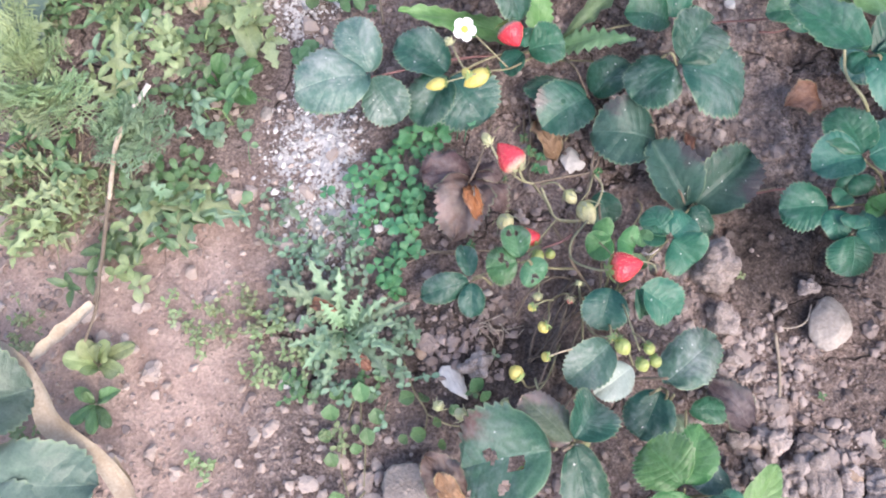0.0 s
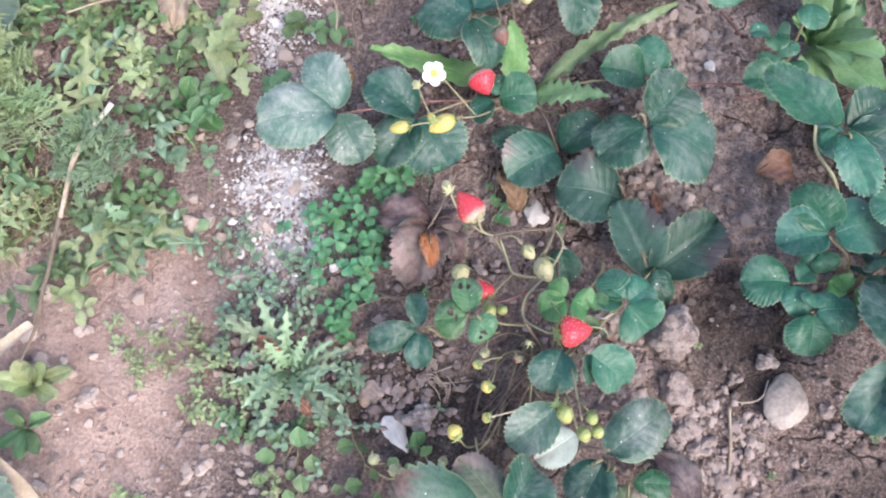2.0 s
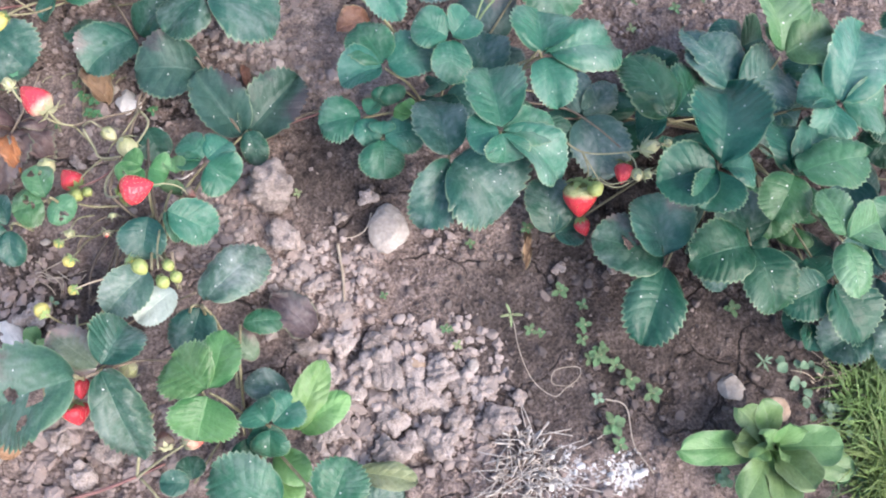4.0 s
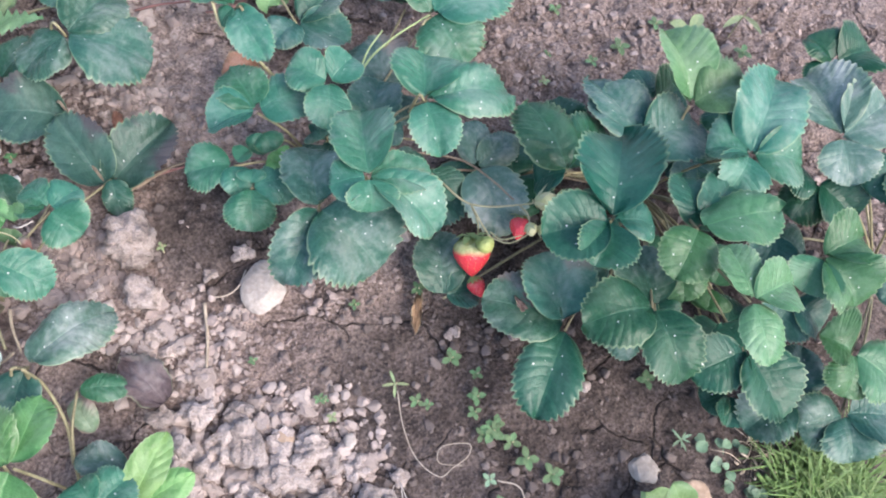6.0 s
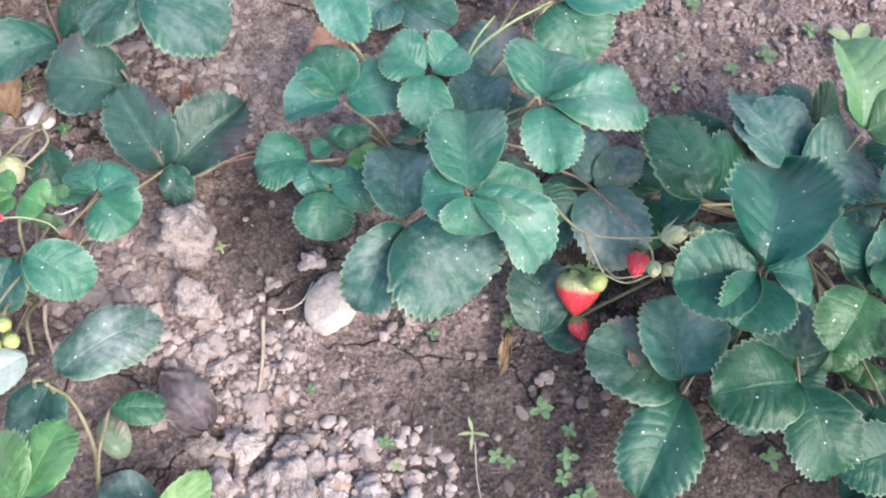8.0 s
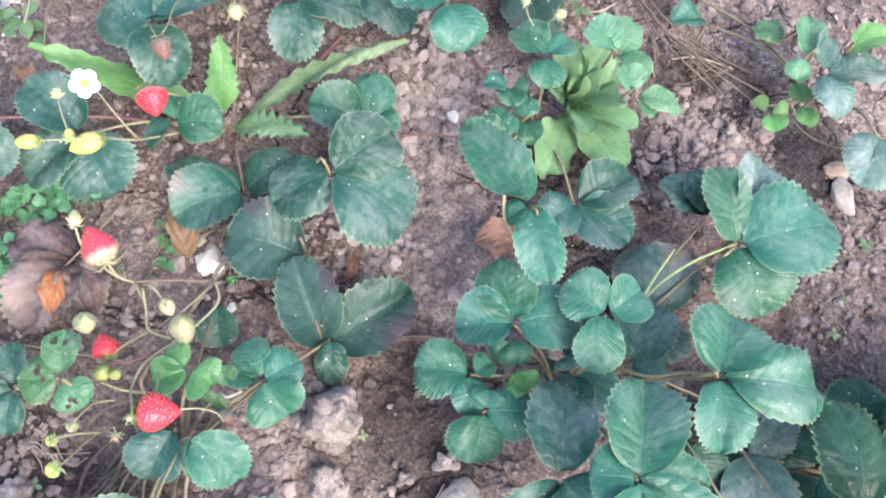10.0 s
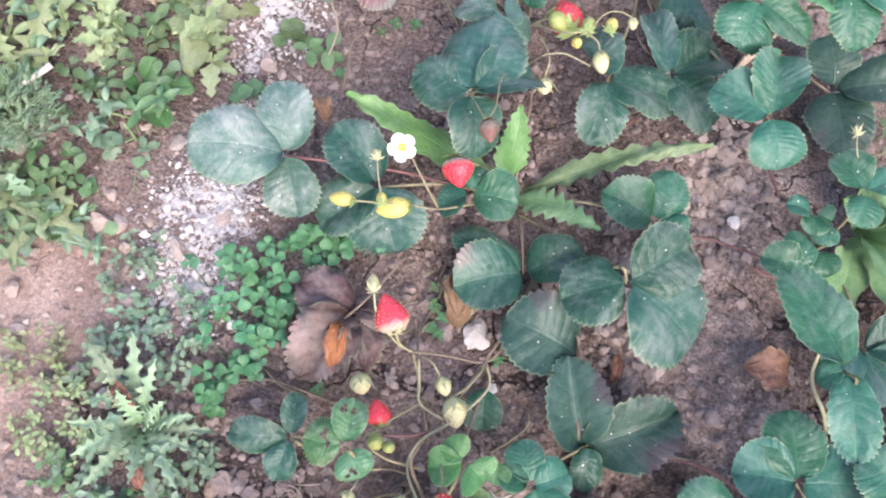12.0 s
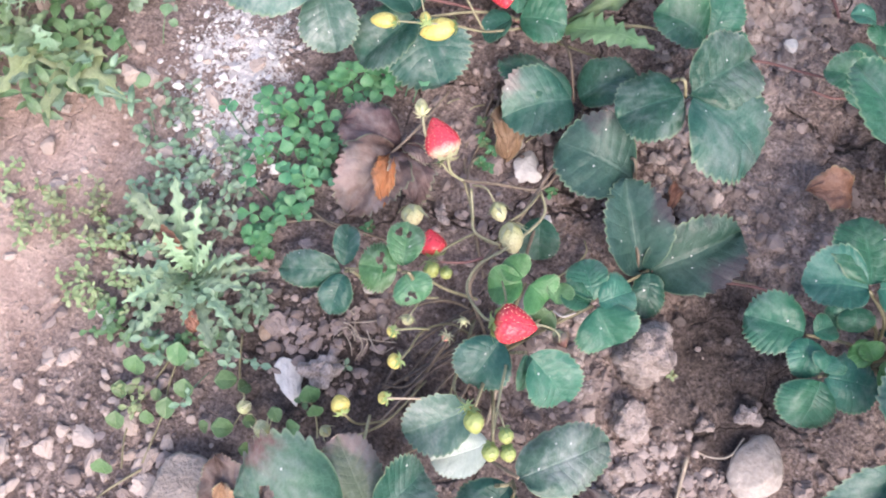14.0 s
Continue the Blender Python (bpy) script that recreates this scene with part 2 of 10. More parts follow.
def berry_material(name, ripe, unripe, lo, hi, rough=0.27):
    """Berry flesh: unripe by the calyx, ripe towards the tip."""
    m, nt, b = material(name, rough, 0.5)
    uv, obj = coords(nt, "UV"), coords(nt)
    sep = nt.nodes.new("ShaderNodeSeparateXYZ")
    nt.links.new(uv, sep.inputs[0])
    along = calc(nt, "MULTIPLY_ADD", noise_tex(nt, obj, 90.0, 3), 0.3, calc(nt, "SUBTRACT", sep.outputs[0], 0.15))
    col = blend(nt, ramp(nt, along, lo, hi), unripe, ripe)
    nt.links.new(col, b.inputs["Base Color"])
    pits = add(nt, "ShaderNodeTexVoronoi", Scale=430.0)
    nt.links.new(obj, pits.inputs["Vector"])
    bump(nt, b, calc(nt, "MULTIPLY_ADD", noise_tex(nt, obj, 500.0, 2), 0.3, ramp(nt, pits.outputs["Distance"], 0.1, 0.6)), 0.55, 0.0007)
    return m


BERRY = {
    "red": berry_material("berry_red", (0.68, 0.05, 0.07), (0.62, 0.12, 0.11), 0.0, 0.3),
    "redgrey": berry_material("berry_red_grey_neck", (0.68, 0.045, 0.065), (0.30, 0.25, 0.22), 0.12, 0.36),
    "redgreen": berry_material("berry_red_green_neck", (0.62, 0.045, 0.06), (0.36, 0.38, 0.17), 0.22, 0.42),
    "redpale": berry_material("berry_red_pale_neck", (0.68, 0.06, 0.08), (0.62, 0.45, 0.33), 0.08, 0.34),
    "pinkred": berry_material("berry_pale_red", (0.68, 0.13, 0.11), (0.62, 0.40, 0.28), 0.1, 0.6, 0.4),
    "yellow": berry_material("berry_unripe_yellow", (0.66, 0.53, 0.14), (0.56, 0.49, 0.15), 0.2, 0.9, 0.45),
    "green": berry_material("berry_unripe_green", (0.37, 0.40, 0.13), (0.30, 0.36, 0.12), 0.2, 0.9, 0.45),
    "pale": berry_material("berry_unripe_pale", (0.58, 0.53, 0.31), (0.44, 0.45, 0.23), 0.2, 0.9, 0.5),
    "mould": berry_material("berry_mouldy", (0.19, 0.09, 0.075), (0.16, 0.125, 0.10), 0.3, 0.6, 0.7),
}


def soil_material():
    """Grey-brown garden soil: darker and dry patches, crumbs, hair cracks, and white lime strewn in spots."""
    m, nt, b = material("garden_soil", 0.92, 0.12)
    obj = coords(nt)
    sep = nt.nodes.new("ShaderNodeSeparateXYZ")
    nt.links.new(obj, sep.inputs[0])
    big, mid, fine = noise_tex(nt, obj, 5.0, 4), noise_tex(nt, obj, 42.0, 5, 0.65), noise_tex(nt, obj, 420.0, 3, 0.7)
    col = blend(nt, ramp(nt, mid, 0.34, 0.68), (0.165, 0.125, 0.111), (0.377, 0.297, 0.267))
    col = blend(nt, calc(nt, "MULTIPLY", ramp(nt, big, 0.42, 0.66), 0.6), col, (0.414, 0.330, 0.301))
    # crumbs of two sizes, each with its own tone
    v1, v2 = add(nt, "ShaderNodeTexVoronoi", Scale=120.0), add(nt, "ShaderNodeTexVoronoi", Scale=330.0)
    crumbly = add(nt, "ShaderNodeVectorMath")
    crumbly.operation = "MULTIPLY_ADD"
    wig = add(nt, "ShaderNodeTexNoise", Scale=160.0, Detail=3.0)
    nt.links.new(obj, wig.inputs["Vector"])
    nt.links.new(wig.outputs["Color"], crumbly.inputs[0])
    crumbly.inputs[1].default_value = (0.008, 0.008, 0.008)
    nt.links.new(obj, crumbly.inputs[2])
    for v in (v1, v2):
        nt.links.new(crumbly.outputs[0], v.inputs["Vector"])
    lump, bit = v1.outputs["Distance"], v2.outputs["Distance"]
    cell = nt.nodes.new("ShaderNodeSeparateXYZ")
    nt.links.new(v1.outputs["Color"], cell.inputs[0])
    cell2 = nt.nodes.new("ShaderNodeSeparateXYZ")
    nt.links.new(v2.outputs["Color"], cell2.inputs[0])
    some = ramp(nt, noise_tex(nt, obj, 14.0, 2), 0.40, 0.62)
    col = blend(nt, calc(nt, "MULTIPLY", calc(nt, "MULTIPLY", ramp(nt, cell.outputs[0], 0.3, 1.0), some), 0.45), col, (0.347, 0.272, 0.244))
    col = blend(nt, calc(nt, "MULTIPLY", ramp(nt, cell2.outputs[0], 0.45, 1.0), 0.28), col, (0.383, 0.303, 0.275))
    # shade in the crevices between crumbs, painted in as a darker colour
    crevice_shade = calc(nt, "MAXIMUM", ramp(nt, lump, 0.55, 0.95), calc(nt, "MULTIPLY", ramp(nt, bit, 0.5, 0.95), 0.7))
    col = blend(nt, calc(nt, "MULTIPLY", crevice_shade, 0.2), col, (0.073, 0.055, 0.050))
    # trodden sandy path beyond the bed's edge
    path = ramp(nt, calc(nt, "ADD", calc(nt, "MULTIPLY", sep.outputs[0], -1.0), calc(nt, "MULTIPLY", big, 0.08)), 0.045, 0.13)
    path = calc(nt, "MULTIPLY", path, calc(nt, "SUBTRACT", 1.0, ramp(nt, calc(nt, "MULTIPLY_ADD", big, 0.12, sep.outputs[1]), 0.34, 0.44)))
    path = calc(nt, "MULTIPLY", path, ramp(nt, calc(nt, "MULTIPLY_ADD", big, 0.3, sep.outputs[0]), -0.75, -0.45))
    sandy = blend(nt, ramp(nt, mid, 0.3, 0.7), (0.455, 0.325, 0.275), (0.641, 0.485, 0.419))
    col = blend(nt, calc(nt, "MULTIPLY", path, 0.9), col, sandy)
    # dry crusted ground between the plants
    dry = None
    for x, y, rx, ry in DRY:
        dx, dy = calc(nt, "DIVIDE", calc(nt, "SUBTRACT", sep.outputs[0], x), rx), calc(nt, "DIVIDE", calc(nt, "SUBTRACT", sep.outputs[1], y), ry)
        d = calc(nt, "SUBTRACT", 1.0, calc(nt, "POWER", calc(nt, "MULTIPLY_ADD", dx, dx, calc(nt, "MULTIPLY", dy, dy)), 0.5), clamp=True)
        dry = d if dry is None else calc(nt, "MAXIMUM", dry, d)
    dry = ramp(nt, calc(nt, "MULTIPLY_ADD", mid, 0.4, dry), 0.25, 0.65)
    col = blend(nt, calc(nt, "MULTIPLY", dry, 0.7), col, blend(nt, ramp(nt, mid, 0.35, 0.65), (0.310, 0.248, 0.225), (0.579, 0.480, 0.441)))
    # darker ground round the big plants
    dark_mask = None
    for x, y, rx, ry in DARK_SOIL:
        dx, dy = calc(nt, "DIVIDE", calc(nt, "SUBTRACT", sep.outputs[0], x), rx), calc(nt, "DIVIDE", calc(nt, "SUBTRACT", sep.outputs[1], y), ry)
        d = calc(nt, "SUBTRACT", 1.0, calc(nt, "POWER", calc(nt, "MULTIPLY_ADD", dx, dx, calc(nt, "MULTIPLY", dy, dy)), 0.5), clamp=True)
        dark_mask = d if dark_mask is None else calc(nt, "MAXIMUM", dark_mask, d)
    dark_mask = ramp(nt, calc(nt, "MULTIPLY_ADD", mid, 0.35, dark_mask), 0.25, 0.62)
    col = blend(nt, calc(nt, "MULTIPLY", dark_mask, 0.9), col, blend(nt, ramp(nt, mid, 0.3, 0.7), (0.060, 0.049, 0.046), (0.160, 0.129, 0.118)))
    grain = blend(nt, ramp(nt, fine, 0.3, 0.72), (0.45, 0.43, 0.42), (1.38, 1.35, 1.33))
    mul = nt.nodes.new("ShaderNodeMix")
    mul.data_type, mul.blend_type = "RGBA", "MULTIPLY"
    nt.links.new(calc(nt, "MULTIPLY_ADD", path, -0.5, 0.9), mul.inputs["Factor"])
    nt.links.new(col, mul.inputs["A"])
    nt.links.new(grain, mul.inputs["B"])
    col = mul.outputs["Result"]
    # hair cracks
    warp = add(nt, "ShaderNodeVectorMath")
    warp.operation = "MULTIPLY_ADD"
    wob = add(nt, "ShaderNodeTexNoise", Scale=30.0, Detail=3.0)
    nt.links.new(obj, wob.inputs["Vector"])
    nt.links.new(wob.outputs["Color"], warp.inputs[0])
    warp.inputs[1].default_value = (0.035, 0.035, 0.0)
    nt.links.new(obj, warp.inputs[2])
    vor = add(nt, "ShaderNodeTexVoronoi", Scale=17.0)
    vor.feature = "DISTANCE_TO_EDGE"
    nt.links.new(warp.outputs[0], vor.inputs["Vector"])
    crack = calc(nt, "MULTIPLY", calc(nt, "SUBTRACT", 1.0, ramp(nt, vor.outputs["Distance"], 0.003, 0.022)), ramp(nt, noise_tex(nt, obj, 9.0, 2), 0.46, 0.56))
    crack = calc(nt, "MULTIPLY", crack, calc(nt, "MULTIPLY_ADD", path, -0.75, 1.0))
    col = blend(nt, calc(nt, "MULTIPLY", crack, 0.8), col, (0.049, 0.038, 0.034))
    # strewn lime
    lime = None
    for x, y, rx, ry in LIME:
        dx, dy = calc(nt, "DIVIDE", calc(nt, "SUBTRACT", sep.outputs[0], x), rx), calc(nt, "DIVIDE", calc(nt, "SUBTRACT", sep.outputs[1], y), ry)
        d = calc(nt, "SUBTRACT", 1.0, calc(nt, "POWER", calc(nt, "MULTIPLY_ADD", dx, dx, calc(nt, "MULTIPLY", dy, dy)), 0.5), clamp=True)
        lime = d if lime is None else calc(nt, "MAXIMUM", lime, d)
    patch = calc(nt, "ADD", calc(nt, "MULTIPLY", noise_tex(nt, obj, 60.0, 4, 0.6), 0.45), calc(nt, "MULTIPLY", noise_tex(nt, obj, 330.0, 4, 0.75), 0.55))
    strew = ramp(nt, calc(nt, "MULTIPLY_ADD", lime, 0.17, patch), 0.58, 0.63)
    strew = calc(nt, "MULTIPLY", strew, ramp(nt, lime, 0.0, 0.12))
    col = blend(nt, calc(nt, "MULTIPLY", strew, calc(nt, "MULTIPLY_ADD", lime, 0.35, 0.6, clamp=True)), col, (0.84, 0.805, 0.785))
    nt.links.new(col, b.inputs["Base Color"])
    rugged = noise_tex(nt, obj, 95.0, 9, 0.72)
    height = calc(nt, "ADD", calc(nt, "ADD", calc(nt, "MULTIPLY", mid, 0.7), calc(nt, "MULTIPLY", rugged, 1.6)), calc(nt, "MULTIPLY", fine, 0.5))
    height = calc(nt, "SUBTRACT", height, calc(nt, "MULTIPLY", calc(nt, "ADD", calc(nt, "MULTIPLY", lump, 0.45), calc(nt, "MULTIPLY", bit, 0.35)), calc(nt, "MULTIPLY_ADD", path, -0.75, 1.0)))
    height = calc(nt, "SUBTRACT", height, calc(nt, "MULTIPLY", crack, 1.2))
    bump(nt, b, height, 0.9, 0.0045)
    return m


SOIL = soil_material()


def crumb_material(name, a, b_):
    m, nt, b = material(name, 0.95, 0.1)
    geo = nt.nodes.new("ShaderNodeNewGeometry")
    obj = coords(nt)
    fine = noise_tex(nt, obj, 420.0, 5, 0.8)
    isl = geo.outputs["Random Per Island"]
    col = blend(nt, calc(nt, "MULTIPLY_ADD", fine, 0.5, calc(nt, "MULTIPLY", isl, 0.6)), a, b_)
    nt.links.new(col, b.inputs["Base Color"])
    bump(nt, b, fine, 0.8, 0.0012)
    return m


CRUMB = crumb_material("soil_crumb", (0.119, 0.091, 0.082), (0.445, 0.355, 0.323))
CRUMB_DARK = crumb_material("dark_soil_crumb", (0.060, 0.049, 0.046), (0.245, 0.199, 0.183))
CRUMB_DRY = crumb_material("dry_soil_crumb", (0.200, 0.158, 0.142), (0.520, 0.432, 0.392))
LIME_GRAIN = crumb_material("lime_grain", (0.50, 0.465, 0.445), (0.86, 0.825, 0.80))
CLOD = plain("soil_clod", (0.250, 0.202, 0.183), (0.560, 0.470, 0.428), 110, 0.95, 0.1, 0.9, 0.003)
STONE = plain("pale_stone", (0.28, 0.242, 0.215), (0.45, 0.395, 0.355), 45, 0.85, 0.2, 0.55, 0.002)
STONE_GREY = plain("grey_stone", (0.22, 0.185, 0.165), (0.38, 0.325, 0.29), 60, 0.9, 0.15, 0.7, 0.003)
STONE_WHITE = plain("white_stone", (0.58, 0.54, 0.50), (0.78, 0.73, 0.68), 35, 0.75, 0.25, 0.5, 0.002)
WOOD = plain("weathered_wood", (0.30, 0.20, 0.12), (0.46, 0.33, 0.21), 30, 0.8, 0.2, 0.6, 0.002)
PEBBLE = crumb_material("path_pebble", (0.33, 0.255, 0.215), (0.58, 0.48, 0.425))
STONE_TAN = plain("tan_stone", (0.34, 0.24, 0.17), (0.50, 0.37, 0.28), 35, 0.8, 0.2, 0.4, 0.002)

# ---------------------------------------------------------------- mesh helpers


def smoothstep(a, b, x):
    t = np.clip((x - a) / (b - a), 0, 1)
    return t * t * (3 - 2 * t)


def lattice(x, y, scale, seed):
    """Smooth value noise on a lattice, 0 to 1."""
    r = np.random.default_rng(seed).random((64, 64))
    gx, gy = x * scale, y * scale
    ix, iy = np.floor(gx).astype(int), np.floor(gy).astype(int)
    fx, fy = gx - ix, gy - iy
    fx, fy = fx * fx * (3 - 2 * fx), fy * fy * (3 - 2 * fy)
    p = lambda a, c: r[(ix + a) % 64, (iy + c) % 64]
    return (p(0, 0) * (1 - fx) + p(1, 0) * fx) * (1 - fy) + (p(0, 1) * (1 - fx) + p(1, 1) * fx) * fy


def soil_height(x, y):
    """Large lie of the ground: the path lies lower than the bed, which rises a little in its middle."""
    x, y = np.asarray(x, float), np.asarray(y, float)
    z = -0.020 * (1 - smoothstep(-0.07, 0.09, x))
    z = z + 0.014 * np.exp(-((x - 0.2) ** 2 + (y - 0.28) ** 2) / 0.018)
    return z - 0.006 * smoothstep(0.45, 0.7, x)


def lumps(x, y, scale, seed):
    """Rounded lumps with creases between them, 0 to 1."""
    r = np.random.default_rng(seed).random((3, 64, 64))
    gx, gy = np.asarray(x) * scale, np.asarray(y) * scale
    ix, iy = np.floor(gx).astype(int), np.floor(gy).astype(int)
    best = np.zeros(np.shape(gx))
    for a in (-1, 0, 1):
        for c in (-1, 0, 1):
            k, n = (ix + a) % 64, (iy + c) % 64
            size = 0.45 + 0.5 * r[2][k, n]
            d2 = (gx - ix - a - r[0][k, n]) ** 2 + (gy - iy - c - r[1][k, n]) ** 2
            best = np.maximum(best, size * np.sqrt(np.clip(1 - d2 / size**2, 0, 1)))
    return best


def soil_rough(x, y):
    near = 1 - smoothstep(1.5, 3.0, np.hypot(x - 0.25, y - 0.3))
    bed = 0.25 + 0.75 * smoothstep(-0.06, 0.05, x)
    clump = smoothstep(0.3, 0.7, lattice(x, y, 9, 3))
    r = 0.010 * (lattice(x, y, 14, 11) - 0.5) + bed * 0.005 * (lattice(x, y, 45, 12) - 0.5)
    wob = 0.006 * (lattice(x, y, 90, 17) - 0.5), 0.006 * (lattice(x, y, 90, 18) - 0.5)
    r = r + bed * ((0.001 + 0.0045 * clump) * (lumps(x + wob[0], y + wob[1], 62, 21) - 0.4) + (0.0018 + 0.0042 * clump) * (lumps(x + wob[1], y + wob[0], 140, 22) - 0.4))
    return near * (r + bed * 0.002 * (lattice(x, y, 170, 13) - 0.5))


def mesh_from(name, verts, faces, mat, uvs=None, smooth=True):
    me = bpy.data.meshes.new(name)
    me.from_pydata([tuple(v) for v in verts], [], [tuple(f) for f in faces])
    if uvs is not None:
        layer = me.uv_layers.new(name="UVMap")
        idx = np.empty(len(me.loops), dtype=np.int32)
        me.loops.foreach_get("vertex_index", idx)
        layer.data.foreach_set("uv", np.asarray(uvs, dtype=np.float32)[idx].ravel())
    if smooth:
        me.polygons.foreach_set("use_smooth", np.ones(len(me.polygons), dtype=bool))
    me.materials.append(mat)
    me.update()
    return me


def thing(name, x, y, z, label, category, group="", kind=""):
    ob = new(name)
    ob.empty_display_size = 0.01
    ob.location = (x, y, z)
    ob.matrix_world = Matrix.Translation((x, y, z))
    return tagged(ob, label, category, group, kind)


def tube_data(points, r0, r1, sides=6, steps=6):
    """Verts and faces of a round stalk along a smooth line through the points."""
    p = np.array(points, float)
    if len(p) == 2:
        p = np.array([p[0], (p[0] + p[1]) / 2 + (0, 0, 0.08 * np.linalg.norm(p[1] - p[0])), p[1]])
    ext = np.vstack([2 * p[0] - p[1], p, 2 * p[-1] - p[-2]])
    line = []
    for i in range(1, len(ext) - 2):
        a, b, c, d = ext[i - 1 : i + 3]
        for t in np.linspace(0, 1, steps, endpoint=False):
            line.append(0.5 * (2 * b + (c - a) * t + (2 * a - 5 * b + 4 * c - d) * t * t + (3 * b - a - 3 * c + d) * t**3))
    line = np.array(line + [p[-1]])
    tan = np.gradient(line, axis=0)
    tan /= np.linalg.norm(tan, axis=1)[:, None] + 1e-9
    ref = np.where(np.abs(tan[:, 2:3]) > 0.9, [[1.0, 0, 0]], [[0, 0, 1.0]])
    s = np.cross(tan, ref)
    s /= np.linalg.norm(s, axis=1)[:, None] + 1e-9
    w = np.cross(s, tan)
    rad = np.linspace(r0, r1, len(line))[:, None]
    ang = np.arange(sides) * 2 * np.pi / sides
    verts = np.concatenate([line + rad * (np.cos(a) * s + np.sin(a) * w) for a in ang])
    n = len(line)
    faces = [(k * n + i, ((k + 1) % sides) * n + i, ((k + 1) % sides) * n + i + 1, k * n + i + 1) for k in range(sides) for i in range(n - 1)]
    faces += [tuple(k * n for k in range(sides))[::-1], tuple(k * n + n - 1 for k in range(sides))]
    return verts, faces


def stalk(parent, points, r=0.0011, mat=None, name="stalk", r1=None, label=""):
    v, f = tube_data(points, r, r1 or r * 0.75)
    org = parent.matrix_world.translation if parent else Vector((0, 0, 0))
    me = mesh_from(name, v - np.array(org), f, mat or STEM)
    ob = new(name, me)
    ob.parent = parent
    return tagged(ob, label) if label else ob


def blade(rows=54, cols=12, ratio=0.85, teeth=10, fold=0.12, arch=0.10, cup=0.0, wave=0.0062, tooth=0.065, wide=0.52, seed=0, twist=0.0, hole=0.0, ruffle=0.03, crumple=0.0):
    """A leaflet of length 1 along +y, normal +z: wedge base, forward-pointing rounded teeth, a sunk vein into each tooth."""
    r = np.random.default_rng(seed)
    s = np.linspace(0, 1, rows + 1)
    peak = 2 / np.pi * np.arcsin(wide ** (1 / 1.15))
    k = np.log(0.5) / np.log(peak)
    half = 0.5 * ratio * np.maximum(np.sin(np.pi * np.clip(s, 0, 1) ** k), 0) ** 0.72
    half[0] = half[-1] = 0.0
    half = half + 0.012 * (1 - s)
    rim = 0.72 * np.sin(np.pi * s / 2) ** 1.15 + 0.28 * s
    rib = rim * (1 - 0.34 * np.sin(np.pi * s))
    t = np.linspace(-1, 1, cols + 1)
    v = np.sign(t) * np.abs(t) ** 0.82
    S, V = np.meshgrid(s, v, indexing="ij")
    A = np.abs(V)
    first = 0.24
    ph = (S - first) / (1 - first) * teeth
    f = ph - np.floor(ph)
    toothed = np.sin(np.pi * f**1.45) ** 0.75 * (S > first) - 0.35 * smoothstep(first - 0.08, first + 0.05, S)
    uneven = 0.75 + 0.5 * r.random((2, teeth + 2))
    uneven = np.where(V > 0, uneven[0][np.clip(ph, 0, teeth).astype(int)], uneven[1][np.clip(ph, 0, teeth).astype(int)])
    edge = A**5 * toothed * uneven * tooth
    H = half[:, None] * np.ones_like(V)
    X = V * (H + edge * ratio * 0.75 * (1 - 0.75 * smoothstep(0.8, 1.0, S))) * (1 + 0.10 * (r.random() - 0.5) * np.sign(V))
    L = rib[:, None] + (rim - rib)[:, None] * A**1.25
    Y = L + edge * 0.55 * smoothstep(0.2, 0.5, S) * (1 - smoothstep(0.8, 1.0, S))
    quilt = S * 7.6 + 0.25 * np.sin(5 * S + seed) + 0.3 * (V > 0)
    side = np.abs(quilt - np.floor(quilt) - 0.5)
    Z = arch * 4 * L * (1 - L) + fold * (np.sqrt(V**2 + 0.012) - 0.11) * H * 1.5 - cup * A**3 * H
    Z = Z + wave * np.cos(np.pi * side) ** 0.9 * (0.4 + 1.2 * np.sin(3 * S + seed + V) ** 2) * (1 - 0.3 * A**4) * np.minimum(1, 3.5 * A + 0.1) * smoothstep(0.02, 0.2, S)
    a, b, c = r.random(3) * 6.28
    Z = Z + 0.020 * np.sin(5.2 * L + a + 2.5 * V) * A + 0.015 * np.sin(8 * L + b) * V + twist * V * L * 0.12
    Z = Z + 0.055 * np.sin(3.1 * L + b + 1.5 * V) * V * V + 0.035 * np.sin(4.3 * L + c) * A
    Z = Z + ruffle * np.sin(11 * L + c + V) * A**3
    Z = Z + 0.008 * np.sin(17 * L + a + 3 * V) * np.sin(9 * V + b) * (0.4 + ruffle * 20)
    if crumple:
        Z = Z + crumple * (np.sin(7 * L + 5 * V + a) * np.sin(6 * V - 3 * L + b) + 0.6 * np.abs(np.sin(11 * L - 7 * V + c)) + 0.4 * np.sin(19 * L + 13 * V + b))
        X = X * (1 + 1.6 * crumple * np.sin(9 * L + a) * A + 1.2 * crumple * np.sin(23 * L + c) * A)
        Y = Y + crumple * 0.8 * np.sin(8 * V + b) * L
    verts = np.stack([X, Y, Z], -1).reshape(-1, 3)
    n = cols + 1
    faces = []
    hx, hy = r.random(4) * 1.2 - 0.6, r.random(4) * 0.5 + 0.3
    for i in range(rows):
        for j in range(cols):
            uu, vv = (i + 0.5) / rows, (j + 0.5) / cols * 2 - 1
            if hole and np.min(((uu - hy) / (0.07 * hole)) ** 2 + ((vv - hx) / (0.13 * hole)) ** 2) < 1:
                continue
            faces.append((i * n + j, i * n + j + 1, (i + 1) * n + j + 1, (i + 1) * n + j))
    # the vein pattern follows the teeth
    uvs = np.stack([(quilt + 0.5) / 6.5 + 0.40 * A**1.25, V], -1).reshape(-1, 2)
    return verts, faces, uvs


count = [0]


